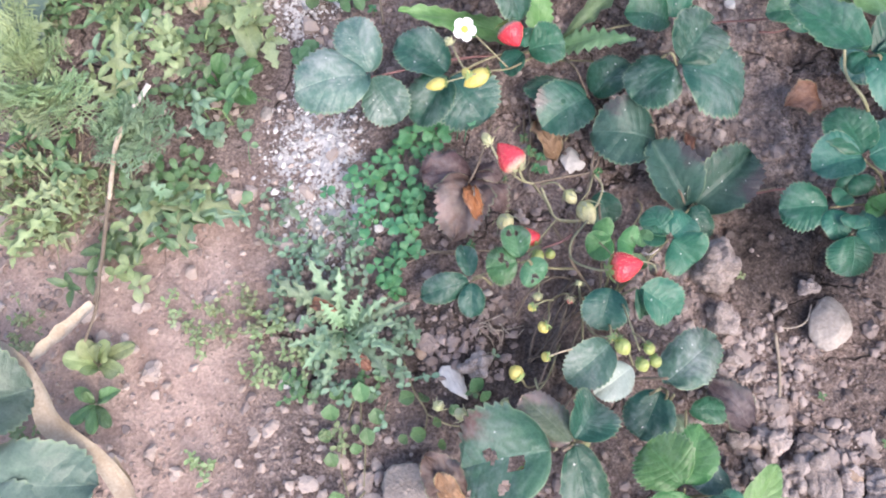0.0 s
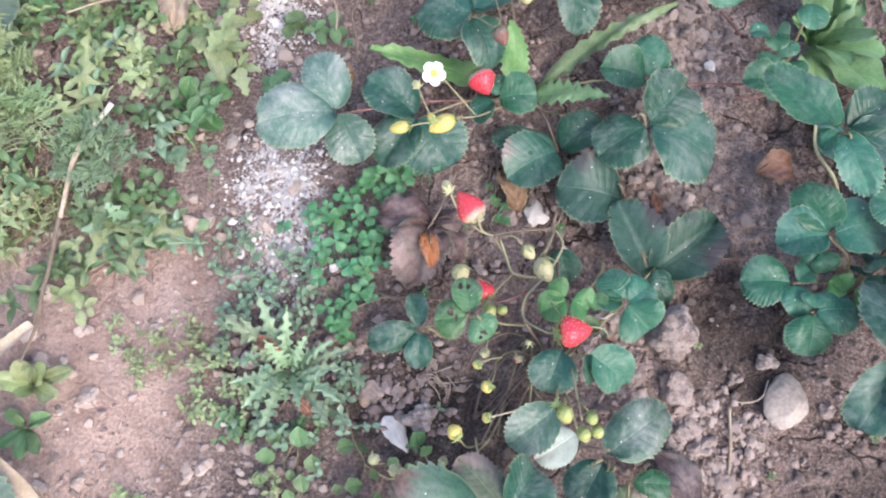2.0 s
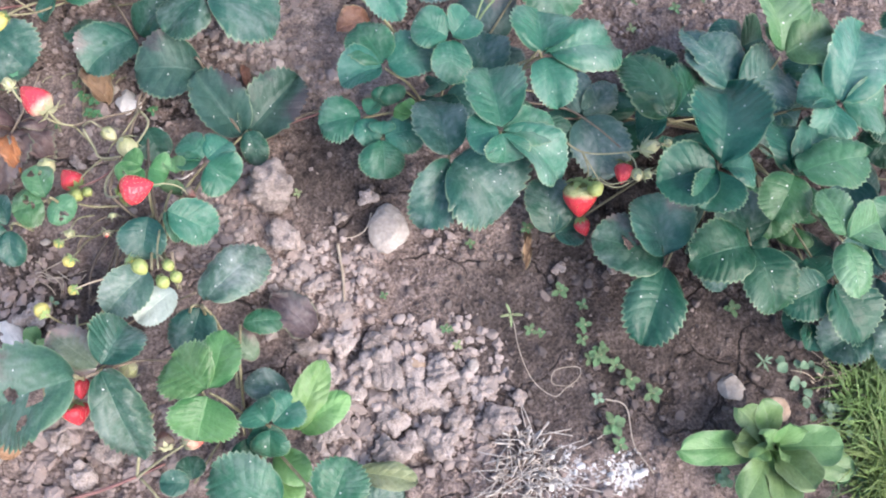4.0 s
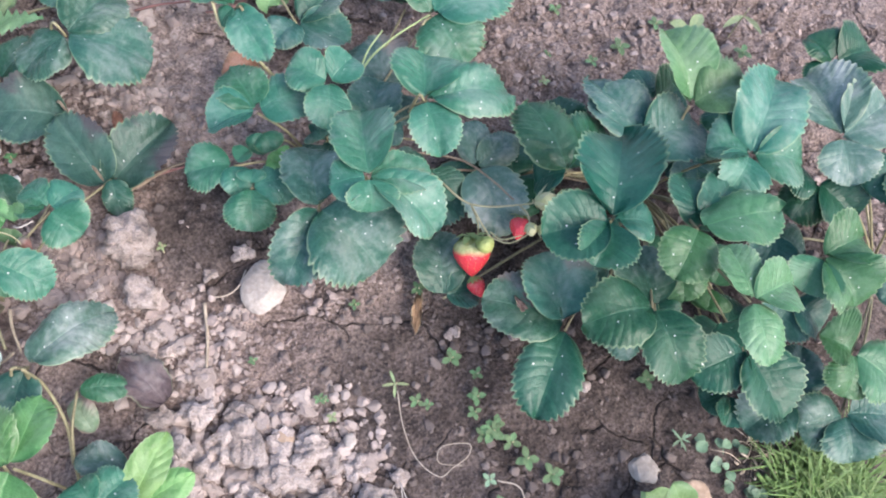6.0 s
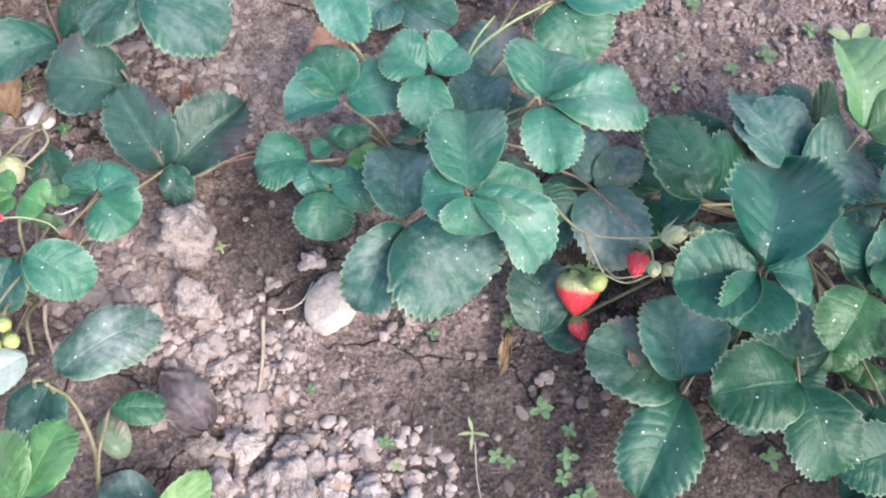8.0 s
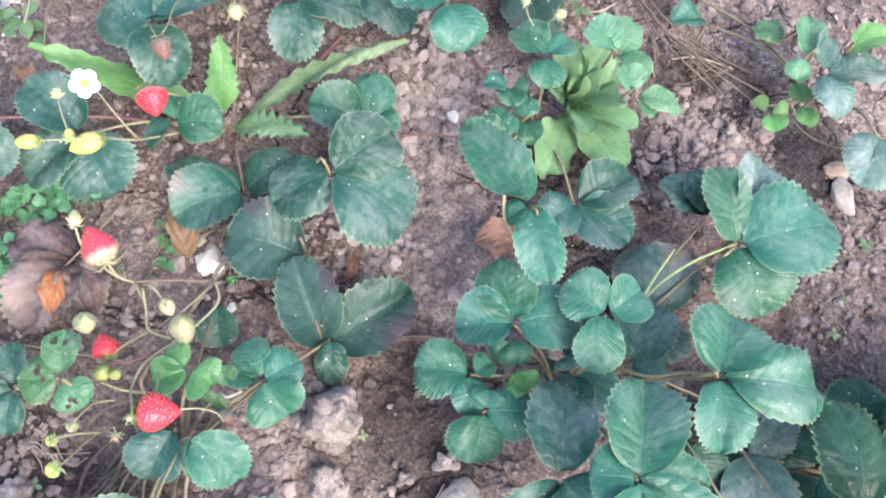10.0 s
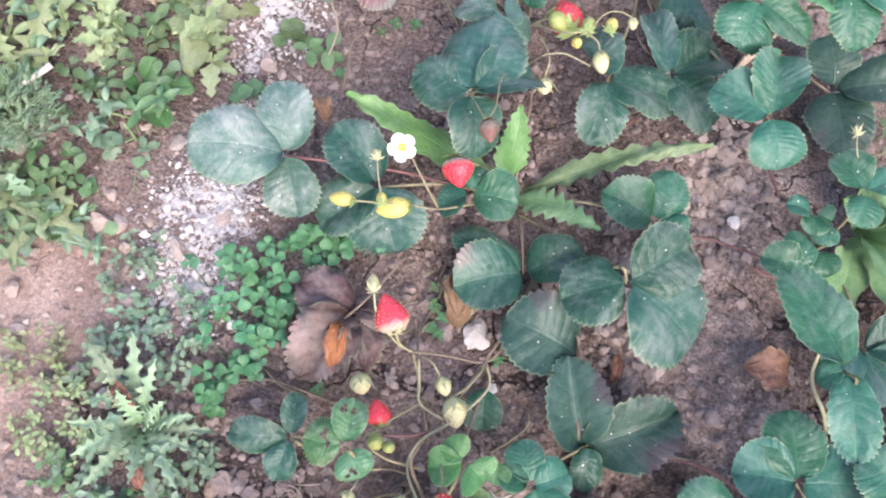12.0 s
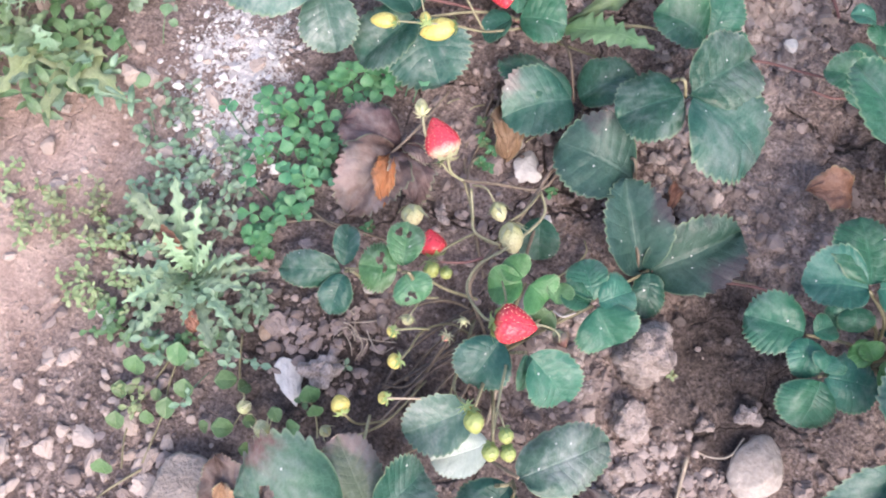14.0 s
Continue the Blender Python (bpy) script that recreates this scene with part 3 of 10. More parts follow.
def leaflet(parent, base, tip, width, mat, fold=None, arch=None, roll=None, name="leaflet", hole=0.0, **shape):
    """One leaflet from its base to its tip, both in world metres."""
    count[0] += 1
    r = np.random.default_rng(count[0] + 100)
    b, t = Vector(base), Vector(tip)
    d = t - b
    length = d.length
    y = d.normalized()
    z = (Vector((0, 0, 1)) - y * y.z).normalized()
    z = Matrix.Rotation(r.normal(0, 0.16) if roll is None else roll, 3, y) @ z
    x = y.cross(z)
    fold = r.uniform(0.05, 0.55) if fold is None else fold
    arch = r.uniform(0.04, 0.17) if arch is None else arch
    ratio = width / length * (1.0 + 0.2 * abs(fold))
    shape.setdefault("wide", r.uniform(0.47, 0.60))
    shape.setdefault("tooth", r.uniform(0.045, 0.085))
    if hole:
        shape.update(rows=72, cols=28)
    v, f, uv = blade(ratio=ratio, fold=fold, arch=arch, seed=count[0], twist=r.uniform(-0.6, 0.6), hole=hole, cup=r.uniform(0.0, 0.55), **shape)
    me = mesh_from(name, v * length, f, LEAF[mat], uv)
    ob = new(name, me)
    org = parent.matrix_world.translation
    if isinstance(parent, bpy.types.Object):
        ob.parent = parent
    m = Matrix((x, y, z)).transposed().to_4x4()
    m.translation = b - org
    ob.matrix_basis = m
    return ob


def leaf(plant, joint, mat, tips, short=False, stem=None):
    """A compound leaf: its stalk from the crown, and its leaflets."""
    org = plant.matrix_world.translation
    j = Vector(joint)
    c = Vector((org.x, org.y, org.z + 0.004))
    flat = Vector((j.x - c.x, j.y - c.y, 0))
    c = c + flat * 0.06
    if short:
        c = j.lerp(c, 0.16)
    mid = c.lerp(j, 0.5) + Vector((0, 0, 0.012 - 0.1 * (flat.length > 0.12) * j.z))
    low = Vector((j.x, j.y, j.z - 0.004))
    ob = stalk(plant, [c, mid, low], 0.0011, stem or (STEM_BROWN if mat in ("purple", "dead", "spotted", "brownspot") else STEM), "leaf", 0.0009)
    for tx, ty, tz, w, *bend in tips:
        t = Vector((tx, ty, tz))
        b = j + (t - j).normalized() * 0.0025
        hole = 1.0 if mat in ("holes", "holes2") else 0.0
        piece = leaflet(plant, b, t, w, mat, fold=bend[0] if bend else None, roll=bend[1] if len(bend) > 1 else None, hole=hole)
        piece.parent = ob
    return ob


def strawberry_plant(x, y, label):
    return thing("strawberry_plant", x, y, float(soil_height(x, y)), label, "strawberry plant")


# ---------------------------------------------------------------- ground
def build_ground():
    fx, fy = np.arange(-0.42, 0.98, 0.0029), np.arange(-0.10, 1.05, 0.0029)
    far = np.array([0.02, 0.06, 0.15, 0.4, 1.0, 2.5, 6, 15, 40, 120, 400])
    xs, ys = np.concatenate([fx[0] - far[::-1], fx, fx[-1] + far]), np.concatenate([fy[0] - far[::-1], fy, fy[-1] + far])
    X, Y = np.meshgrid(xs, ys, indexing="ij")
    Z = soil_height(X, Y) + soil_rough(X, Y)
    n, m = X.shape
    idx = np.arange(n * m).reshape(n, m)
    quads = np.stack([idx[:-1, :-1], idx[1:, :-1], idx[1:, 1:], idx[:-1, 1:]], -1).reshape(-1, 4)
    me = bpy.data.meshes.new("ground")
    me.vertices.add(n * m)
    me.vertices.foreach_set("co", np.stack([X, Y, Z], -1).astype(np.float32).ravel())
    me.loops.add(quads.size)
    me.loops.foreach_set("vertex_index", quads.astype(np.int32).ravel())
    me.polygons.add(len(quads))
    me.polygons.foreach_set("loop_start", np.arange(0, quads.size, 4, dtype=np.int32))
    me.polygons.foreach_set("loop_total", np.full(len(quads), 4, dtype=np.int32))
    me.polygons.foreach_set("use_smooth", np.ones(len(quads), dtype=bool))
    me.update(calc_edges=True)
    me.validate()
    me.materials.append(SOIL)
    return tagged(new("ground", me), "grey-brown crumbly garden soil with strewn white lime", "soil", kind="structure")


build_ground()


# ---------------------------------------------------------------- kinds of things
def frame_of(axis, up=(0, 0, 1)):
    """A turn whose y runs along axis."""
    y = Vector(axis).normalized()
    z = Vector(up) - y * Vector(up).dot(y)
    z = z.normalized() if z.length > 1e-4 else Vector((1, 0, 0))
    return Matrix((y.cross(z), y, z)).transposed()


def place(ob, parent, origin, turn):
    org = parent.matrix_world.translation if parent else Vector((0, 0, 0))
    ob.parent = parent
    m = turn.to_4x4()
    m.translation = Vector(origin) - org
    ob.matrix_basis = m


def berry_profile(kind):
    u = np.linspace(0, 1, 15)
    if kind in ("green", "yellow", "pale"):
        r = np.sin(np.pi * u**0.85) ** 0.62
    else:
        r = np.sin(np.pi * u**0.66) ** 0.7 * (1.05 - 0.25 * u)
    r[0] = r[-1] = 0.0
    return u, r / r.max() * 0.5


def berry(plant, neck, tip, width, kind, sepals=8, sepal=0.55, calyx=None):
    """A strawberry from its calyx to its tip, with seeds and a leafy calyx."""
    count[0] += 1
    r = np.random.default_rng(count[0] + 900)
    a, b = Vector(neck), Vector(tip)
    length = max((b - a).length, width * 0.8)
    turn = frame_of(b - a)
    u, rad = berry_profile(kind)
    seg = 20
    ang = np.arange(seg) * 2 * np.pi / seg
    lump = 1 + 0.05 * np.sin(ang * 2 + r.random() * 6) + 0.03 * np.sin(ang * 3 + r.random() * 6)
    verts, uvs = [], []
    for k in range(len(u)):
        for s in range(seg):
            rr = rad[k] * width * lump[s]
            verts.append((rr * np.cos(ang[s]), u[k] * length, rr * np.sin(ang[s])))
            uvs.append((u[k], s / seg))
    faces = [(k * seg + s, k * seg + (s + 1) % seg, (k + 1) * seg + (s + 1) % seg, (k + 1) * seg + s) for k in range(len(u) - 1) for s in range(seg)]
    body = new("strawberry", mesh_from("strawberry", verts, faces, BERRY[kind], uvs))
    place(body, plant, a, turn)
    # seeds in sunk rows
    sv, sf = [], []
    rows = 10
    for k in range(rows):
        uu = 0.10 + 0.80 * k / (rows - 1)
        rr = np.interp(uu, u, rad) * width
        n = max(5, int(rr / width * 34))
        for s in range(n):
            t = (s + 0.5 * (k % 2)) / n * 2 * np.pi
            c = np.array((rr * np.cos(t), uu * length, rr * np.sin(t))) * (1.0, 1, 1.0)
            o = np.array((np.cos(t), 0.1, np.sin(t)))
            grain = 0.010 if kind.startswith('red') else 0.015
            w1 = np.array((-np.sin(t), 0, np.cos(t))) * width * grain
            l1 = np.array((0, 1.0, 0)) * width * 0.018
            i = len(sv)
            sv += [c + w1, c + l1, c - w1, c - l1, c + o * width * 0.02]
            sf += [(i, i + 1, i + 4), (i + 1, i + 2, i + 4), (i + 2, i + 3, i + 4), (i + 3, i, i + 4)]
    seeds = new("seed_layer", mesh_from("seed_layer", sv, sf, SEED if kind in ("red", "redpale", "redgrey", "pinkred") else SEED_DARK, smooth=False))
    seeds.parent = body
    # calyx
    sepal = max(sepal, 0.95) if kind == "pale" else sepal
    cv, cf = [], []
    for s in range(sepals):
        t = (s + r.uniform(-0.2, 0.2)) / sepals * 2 * np.pi
        ln, wd = width * sepal * r.uniform(0.8, 1.15), width * 0.13
        back = r.uniform(0.25, 1.1) if kind == "pale" else r.uniform(-0.25, 0.35)
        d, w1 = np.array((np.cos(t), back, np.sin(t))), np.array((-np.sin(t), 0, np.cos(t))) * wd
        o = np.array((0, -0.02 * width, 0))
        i = len(cv)
        cv += [o - w1 * 0.5, o + w1 * 0.5, o + d * ln * 0.5 + w1 + (0, -0.05 * width, 0), o + d * ln * 0.5 - w1 + (0, -0.05 * width, 0), o + d * ln + (0, 0.08 * width, 0)]
        cf += [(i, i + 1, i + 2, i + 3), (i + 3, i + 2, i + 4)]
    cal = new("calyx", mesh_from("calyx", cv, cf, calyx or (CALYX_PALE if kind in ("pale", "pinkred", "mould", "redpale") else CALYX)))
    cal.parent = body
    return body


def flower(plant, centre, radius, aim):
    """An open white flower with five rounded petals and a yellow centre."""
    turn = frame_of(aim)
    verts, faces = [], []
    seg = 10
    ang = np.arange(seg) * 2 * np.pi / seg
    for k, (h, rr) in enumerate(((0, 1.0), (0.45, 0.9), (0.8, 0.5), (0.92, 0.01))):
        verts += [(rr * np.cos(t) * radius * 0.34, h * radius * 0.32, rr * np.sin(t) * radius * 0.34) for t in ang]
    faces = [(k * seg + s, k * seg + (s + 1) % seg, (k + 1) * seg + (s + 1) % seg, (k + 1) * seg + s) for k in range(3) for s in range(seg)]
    heart = new("flower", mesh_from("flower", verts, faces, POLLEN))
    place(heart, plant, centre, turn)
    tagged(heart, "open white flower with yellow centre")
    pv, pf, puv = blade(14, 8, 1.02, fold=0.0, arch=0.03, wave=0.0, tooth=0.0, wide=0.62, seed=5)
    for s in range(5):
        petal = new("petal", mesh_from("petal", pv * (radius * 0.86), pf, PETAL, puv))
        petal.parent = heart
        petal.matrix_basis = Matrix.Rotation(s * 2 * math.pi / 5 + 0.2, 4, "Y") @ Matrix.Translation((0, 0.0005, 0)) @ Matrix(((1, 0, 0, 0), (0, 0.12, 1, 0), (0, 1, -0.12, radius * 0.16), (0, 0, 0, 1)))
    return heart


def lobed(ratio, lobes, depth, rows=48, cols=8, arch=0.07, fold=0.06, seed=0, back=0.05):
    """A long leaf with side lobes, length 1 along +y: jagged when cut lightly, rounded and uneven when cut deep."""
    r = np.random.default_rng(seed)
    rows = max(rows, lobes * 9)
    u = np.linspace(0, 1, rows + 1)
    half = 0.5 * ratio * np.sin(np.pi * np.clip(u, 0.02, 0.98) ** 0.62) ** 0.6 * smoothstep(-0.02, 0.35, u)
    half = half + 0.05 * ratio
    verts = []
    v = np.linspace(-1, 1, cols + 1)
    off = r.random(2) * 0.6
    reach = r.uniform(0.6, 1.12, (2, lobes + 3))
    wob = r.random(4) * 6.28
    for i, uu in enumerate(u):
        for vv in v:
            ph = uu * lobes + off[int(vv > 0)] + 0.12 * np.sin(7 * uu + wob[int(vv > 0)])
            n = int(np.floor(ph))
            saw = ph - n
            if depth > 0.61:
                cut = 1 - depth + depth * (0.5 - 0.5 * np.cos(2 * np.pi * saw)) ** 0.75 * reach[int(vv > 0), max(0, min(n, lobes + 2))]
            else:
                cut = 1 - depth * (saw**0.8) * (0.6 + 0.4 * reach[int(vv > 0), max(0, min(n, lobes + 2))]) * smoothstep(0.0, 0.15, 1 - uu)
            w = half[i] * (cut if uu < 0.94 else cut * 0.7)
            e = abs(vv) ** 3
            verts.append((vv * (w if abs(vv) > 0.05 else 0) + 0.03 * np.sin(4 * uu + wob[2]) * uu, uu - back * e * saw, arch * 4 * uu * (1 - uu) + fold * abs(vv) * w + 0.012 * np.sin(9 * uu + 3 * vv + seed) + 0.05 * np.sin(5 * uu + wob[3]) * w * vv * 4))
    n = cols + 1
    faces = [(i * n + j, i * n + j + 1, (i + 1) * n + j + 1, (i + 1) * n + j) for i in range(rows) for j in range(cols)]
    uvs = [(uu, vv) for uu in u for vv in v]
    return np.array(verts), faces, uvs


def lobed_leaf(parent, base, tip, width, mat, lobes=7, depth=0.5, name="leaf", arch=0.07):
    count[0] += 1
    b, t = Vector(base), Vector(tip)
    length = (t - b).length
    v, f, uv = lobed(width / length, lobes, depth, seed=count[0], arch=arch)
    ob = new(name, mesh_from(name, v * length, f, LEAF[mat], uv))
    place(ob, parent, b, frame_of(t - b))
    return ob


def smooth_leaf(parent, base, tip, width, mat, name="leaf", **kw):
    args = dict(tooth=0.012, wave=0.004, wide=0.58, ruffle=0.03)
    args.update(kw)
    return leaflet(parent, base, tip, width, mat, name=name, **args)


def spoon(ratio, arch=0.1, notch=0.0, seed=0, rows=28, cols=10):
    """A spoon-shaped leaf of length 1 along +y: narrow stalk end, broad blunt blade, wavy margin."""
    r = np.random.default_rng(seed)
    u, v = np.linspace(0, 1, rows + 1), np.linspace(-1, 1, cols + 1)
    half = 0.5 * ratio * (0.13 + 0.87 * smoothstep(0.06, 0.5, u)) * np.sqrt(np.clip(1 - np.clip((u - 0.70) / 0.30, 0, 1) ** 2.5, 0.002, 1))
    U, V = np.meshgrid(u, v, indexing="ij")
    a, b, c = r.random(3) * 6.28
    H = half[:, None] * (1 + notch * np.abs(V) ** 4 * np.sin(23 * U + a + np.sign(V)) * smoothstep(0.2, 0.5, U))
    Z = arch * 4 * U * (1 - U) + 0.5 * r.uniform(0.0, 0.5) * np.abs(V) * H + 0.05 * np.sin(6 * U + a + 2 * V) * np.abs(V) ** 2 + 0.025 * np.sin(13 * U + b + V) * np.abs(V) ** 3
    Z = Z - 0.014 * np.exp(-((V / 0.12) ** 2)) + 0.02 * np.sin(5 * U + c) * V
    n = cols + 1
    faces = [(i * n + j, i * n + j + 1, (i + 1) * n + j + 1, (i + 1) * n + j) for i in range(rows) for j in range(cols)]
    return np.stack([V * H, U, Z], -1).reshape(-1, 3), faces, np.stack([U, V], -1).reshape(-1, 2)


def spoon_leaf(parent, base, tip, width, mat, notch=0.03, name="leaf", arch=0.1):
    count[0] += 1
    b, t = Vector(base), Vector(tip)
    length = (t - b).length
    v, f, uv = spoon(width / length, arch, notch, count[0])
    ob = new(name, mesh_from(name, v * length, f, LEAF[mat], uv))
    place(ob, parent, b, frame_of(t - b))
    return ob


def heart_shape(seed=0, rows=14, cols=10):
    """A bindweed leaf of length 1: two rounded ears at the stalk, blunt tip."""
    r = np.random.default_rng(seed)
    u, v = np.linspace(0, 1, rows + 1), np.linspace(-1, 1, cols + 1)
    half = 0.46 * np.sqrt(np.clip(u / 0.16, 0, 1)) * np.clip(1 - ((u - 0.16) / 0.88).clip(0, 1) ** 2.8, 0.03, 1)
    U, V = np.meshgrid(u, v, indexing="ij")
    H = half[:, None] + 0.02
    X, Y = V * H, U - 0.16 * (1 - smoothstep(0.0, 0.35, U)) * np.sin(np.pi * np.clip(np.abs(V), 0, 1)) ** 0.7
    a = r.random() * 6.28
    Z = 0.22 * np.abs(V) * H + 0.05 * np.sin(4 * U + a + 2 * V) * np.abs(V) + 0.05 * 4 * U * (1 - U)
    n = cols + 1
    faces = [(i * n + j, i * n + j + 1, (i + 1) * n + j + 1, (i + 1) * n + j) for i in range(rows) for j in range(cols)]
    return np.stack([X, Y, Z], -1).reshape(-1, 3), faces, np.stack([U, V], -1).reshape(-1, 2)


def bindweed(stems, leaves, mat, label):
    """Trailing stems on the ground with stalked heart-shaped leaves; each leaf is base, tip."""
    x, y, z = stems[0][0]
    ob = thing("bindweed_plant", x, y, z, label, "weed")
    for pts in stems:
        stalk(ob, pts, 0.0007, STEM, "stem")
    for base, tip in leaves:
        count[0] += 1
        b, t = Vector(base), Vector(tip)
        length = (t - b).length
        v, f, uv = heart_shape(count[0])
        piece = new("leaf", mesh_from("leaf", v * length, f, LEAF[mat], uv))
        place(piece, ob, b, frame_of(t - b))
        g = Vector((b.x + 0.006, b.y + 0.012, float(soil_height(b.x, b.y)) + 0.002))
        stalk(piece, [g, g.lerp(b, 0.6) + Vector((0, 0, 0.002)), b], 0.0005, STEM_LIME, "leaf_stalk").parent = ob
    return ob


def rock(name, x, y, w, h, turn, mat, label, category, flat=0.62, group="", rough=0.25):
    """A stone or clod half bedded in the soil; w and h are its sizes on the ground."""
    count[0] += 1
    clod = mat is CLOD
    bm = bmesh.new()
    bmesh.ops.create_icosphere(bm, subdivisions=5 if clod and max(w, h) > 0.02 else 4, radius=0.5)
    off = Vector((count[0] * 3.7, count[0] * 1.3, 0))
    grow = 0.98 if clod else 1.12
    size = Vector((w * grow, h * grow, min(w, h) * flat * 1.1))
    r = np.random.default_rng(count[0] + 300)
    cuts = [(Vector(d).normalized(), c) for d, c in zip(r.normal(size=(11, 3)), r.uniform(0.30, 0.46, 11) if rough > 0.21 else r.uniform(0.40, 0.50, 11))]
    for v in bm.verts:
        p = v.co * (1 + rough * noise.noise(v.co * 2.2 + off))
        for d, c in cuts:
            over = p.dot(d) - c
            if over > 0:
                p = p - d * (over * (0.5 if clod else 0.88))
        q = Vector((p.x * size.x, p.y * size.y, p.z * size.z))
        out = v.co.normalized()
        if clod:
            crease = max(0.0, 0.22 - abs(noise.noise(q * 75 + off)))
            q = q + out * (0.0028 * noise.noise(q * 110 + off) + 0.0016 * noise.noise(q * 260 + off) + 0.0009 * noise.noise(q * 600 + off) - 0.013 * crease)
        else:
            q = q + out * min(w, h) * (0.05 * noise.noise(p * 7 + off) + 0.02 * noise.noise(p * 19 + off))
        v.co = q
    me = bpy.data.meshes.new(name)
    bm.to_mesh(me)
    bm.free()
    me.polygons.foreach_set("use_smooth", np.ones(len(me.polygons), dtype=bool))
    me.materials.append(mat)
    ob = new(name, me)
    ob.matrix_basis = Matrix.Translation((x, y, float(soil_height(x, y)) + size.z * (0.36 if clod else 0.34))) @ Matrix.Rotation(turn, 4, "Z")
    return tagged(ob, label, category, group)


def stick(name, points, r, mat, label, category="straw", r1=None, group=""):
    v, f = tube_data(points, r, r1 or r * 0.7, steps=8)
    p = np.array(points[0])
    ob = new(name, mesh_from(name, v - p, f, mat))
    ob.location = tuple(p)
    return tagged(ob, label, category, group)


def ribbon(name, points, width, mat, label, category, curl=0.35):
    """A dry strap leaf lying on the ground along the points, with a curled cross-section."""
    p = np.array(points, float)
    t = np.linspace(0, 1, len(p))
    tt = np.linspace(0, 1, 44)
    line = np.stack([np.interp(tt, t, p[:, k]) for k in range(3)], -1)
    for _ in range(6):
        line[1:-1] = (line[:-2] + 2 * line[1:-1] + line[2:]) / 4
    tan = np.gradient(line, axis=0)
    tan /= np.linalg.norm(tan, axis=1)[:, None]
    s = np.cross(tan, (0, 0, 1))
    s /= np.linalg.norm(s, axis=1)[:, None]
    w = width * (0.55 + 0.45 * np.sin(np.pi * np.clip(tt * 0.9 + 0.05, 0, 1))) * (1 + 0.12 * np.sin(tt * 17))
    cols = np.linspace(-1, 1, 7)
    verts, uvs = [], []
    for i in range(len(line)):
        for c in cols:
            verts.append(line[i] + s[i] * c * w[i] / 2 + np.array((0, 0, curl * w[i] * (c * c - 0.3) + 0.06 * w[i] * np.sin(tt[i] * 23 + 2 * c))))
            uvs.append((tt[i], c))
    n = len(cols)
    faces = [(i * n + j, i * n + j + 1, (i + 1) * n + j + 1, (i + 1) * n + j) for i in range(len(line) - 1) for j in range(n - 1)]
    v = np.array(verts)
    ob = new(name, mesh_from(name, v - v[0], faces, mat, uvs))
    ob.location = tuple(v[0])
    return tagged(ob, label, category)


def joined(name, pieces, mat):
    """One mesh out of many small pieces (verts, faces, uvs)."""
    vs, fs, us, n = [], [], [], 0
    for v, f, uv in pieces:
        vs.append(v)
        us.append(uv)
        fs += [tuple(i + n for i in q) for q in f]
        n += len(v)
    return mesh_from(name, np.concatenate(vs), fs, mat, np.concatenate(us))


def oval(rows=6, cols=4, ratio=0.6, wide=0.55, notch=0.0, arch=0.08, fold=0.2):
    u, v = np.linspace(0, 1, rows + 1), np.linspace(-1, 1, cols + 1)
    k = np.log(0.5) / np.log(wide)
    half = np.maximum(np.sin(np.pi * u**k) ** 0.7 * 0.5 * ratio, 0.02 if ratio > 0.1 else 0.004)
    U, V = np.meshgrid(u, v, indexing="ij")
    X = V * half[:, None]
    Y = U - notch * (1 - np.abs(V)) * smoothstep(0.7, 1.0, U)
    if notch:
        X = V * np.maximum(half, 0.3 * ratio * smoothstep(0.6, 1.0, u))[:, None]
    Z = arch * 4 * U * (1 - U) + fold * np.abs(V) * half[:, None]
    n = cols + 1
    faces = [(i * n + j, i * n + j + 1, (i + 1) * n + j + 1, (i + 1) * n + j) for i in range(rows) for j in range(cols)]
    return np.stack([X, Y, Z], -1).reshape(-1, 3), faces, np.stack([U, V * 0.9], -1).reshape(-1, 2)


OVAL, HEART, NARROW = oval(), oval(ratio=0.95, wide=0.64, notch=0.06), oval(ratio=0.22, wide=0.5)
SEGMENT = oval(rows=3, cols=2, ratio=0.24, wide=0.5)
LANCE = oval(ratio=0.40, wide=0.42, fold=0.35, arch=0.12)
THIN = oval(ratio=0.026, wide=0.4, arch=0.12)
ROUND = oval(ratio=0.92, wide=0.55)


CUT = lobed(0.62, 3, 0.5, rows=24, cols=4, arch=0.12, fold=0.2, seed=4)
CUT = (CUT[0], CUT[1], np.array(CUT[2]))


def posed(shape, base, yaw, pitch, size, roll=0.0):
    v, f, uv = shape
    m = np.array(Matrix.Rotation(yaw, 3, "Z") @ Matrix.Rotation(pitch, 3, "X") @ Matrix.Rotation(roll, 3, "Y"))
    return (v * size) @ m.T + np.array(base), f, uv


def line_piece(points, r):
    v, f = tube_data(points, r, r * 0.7, sides=4, steps=3)
    return v, f, np.tile((0.3, 0.5), (len(v), 1))


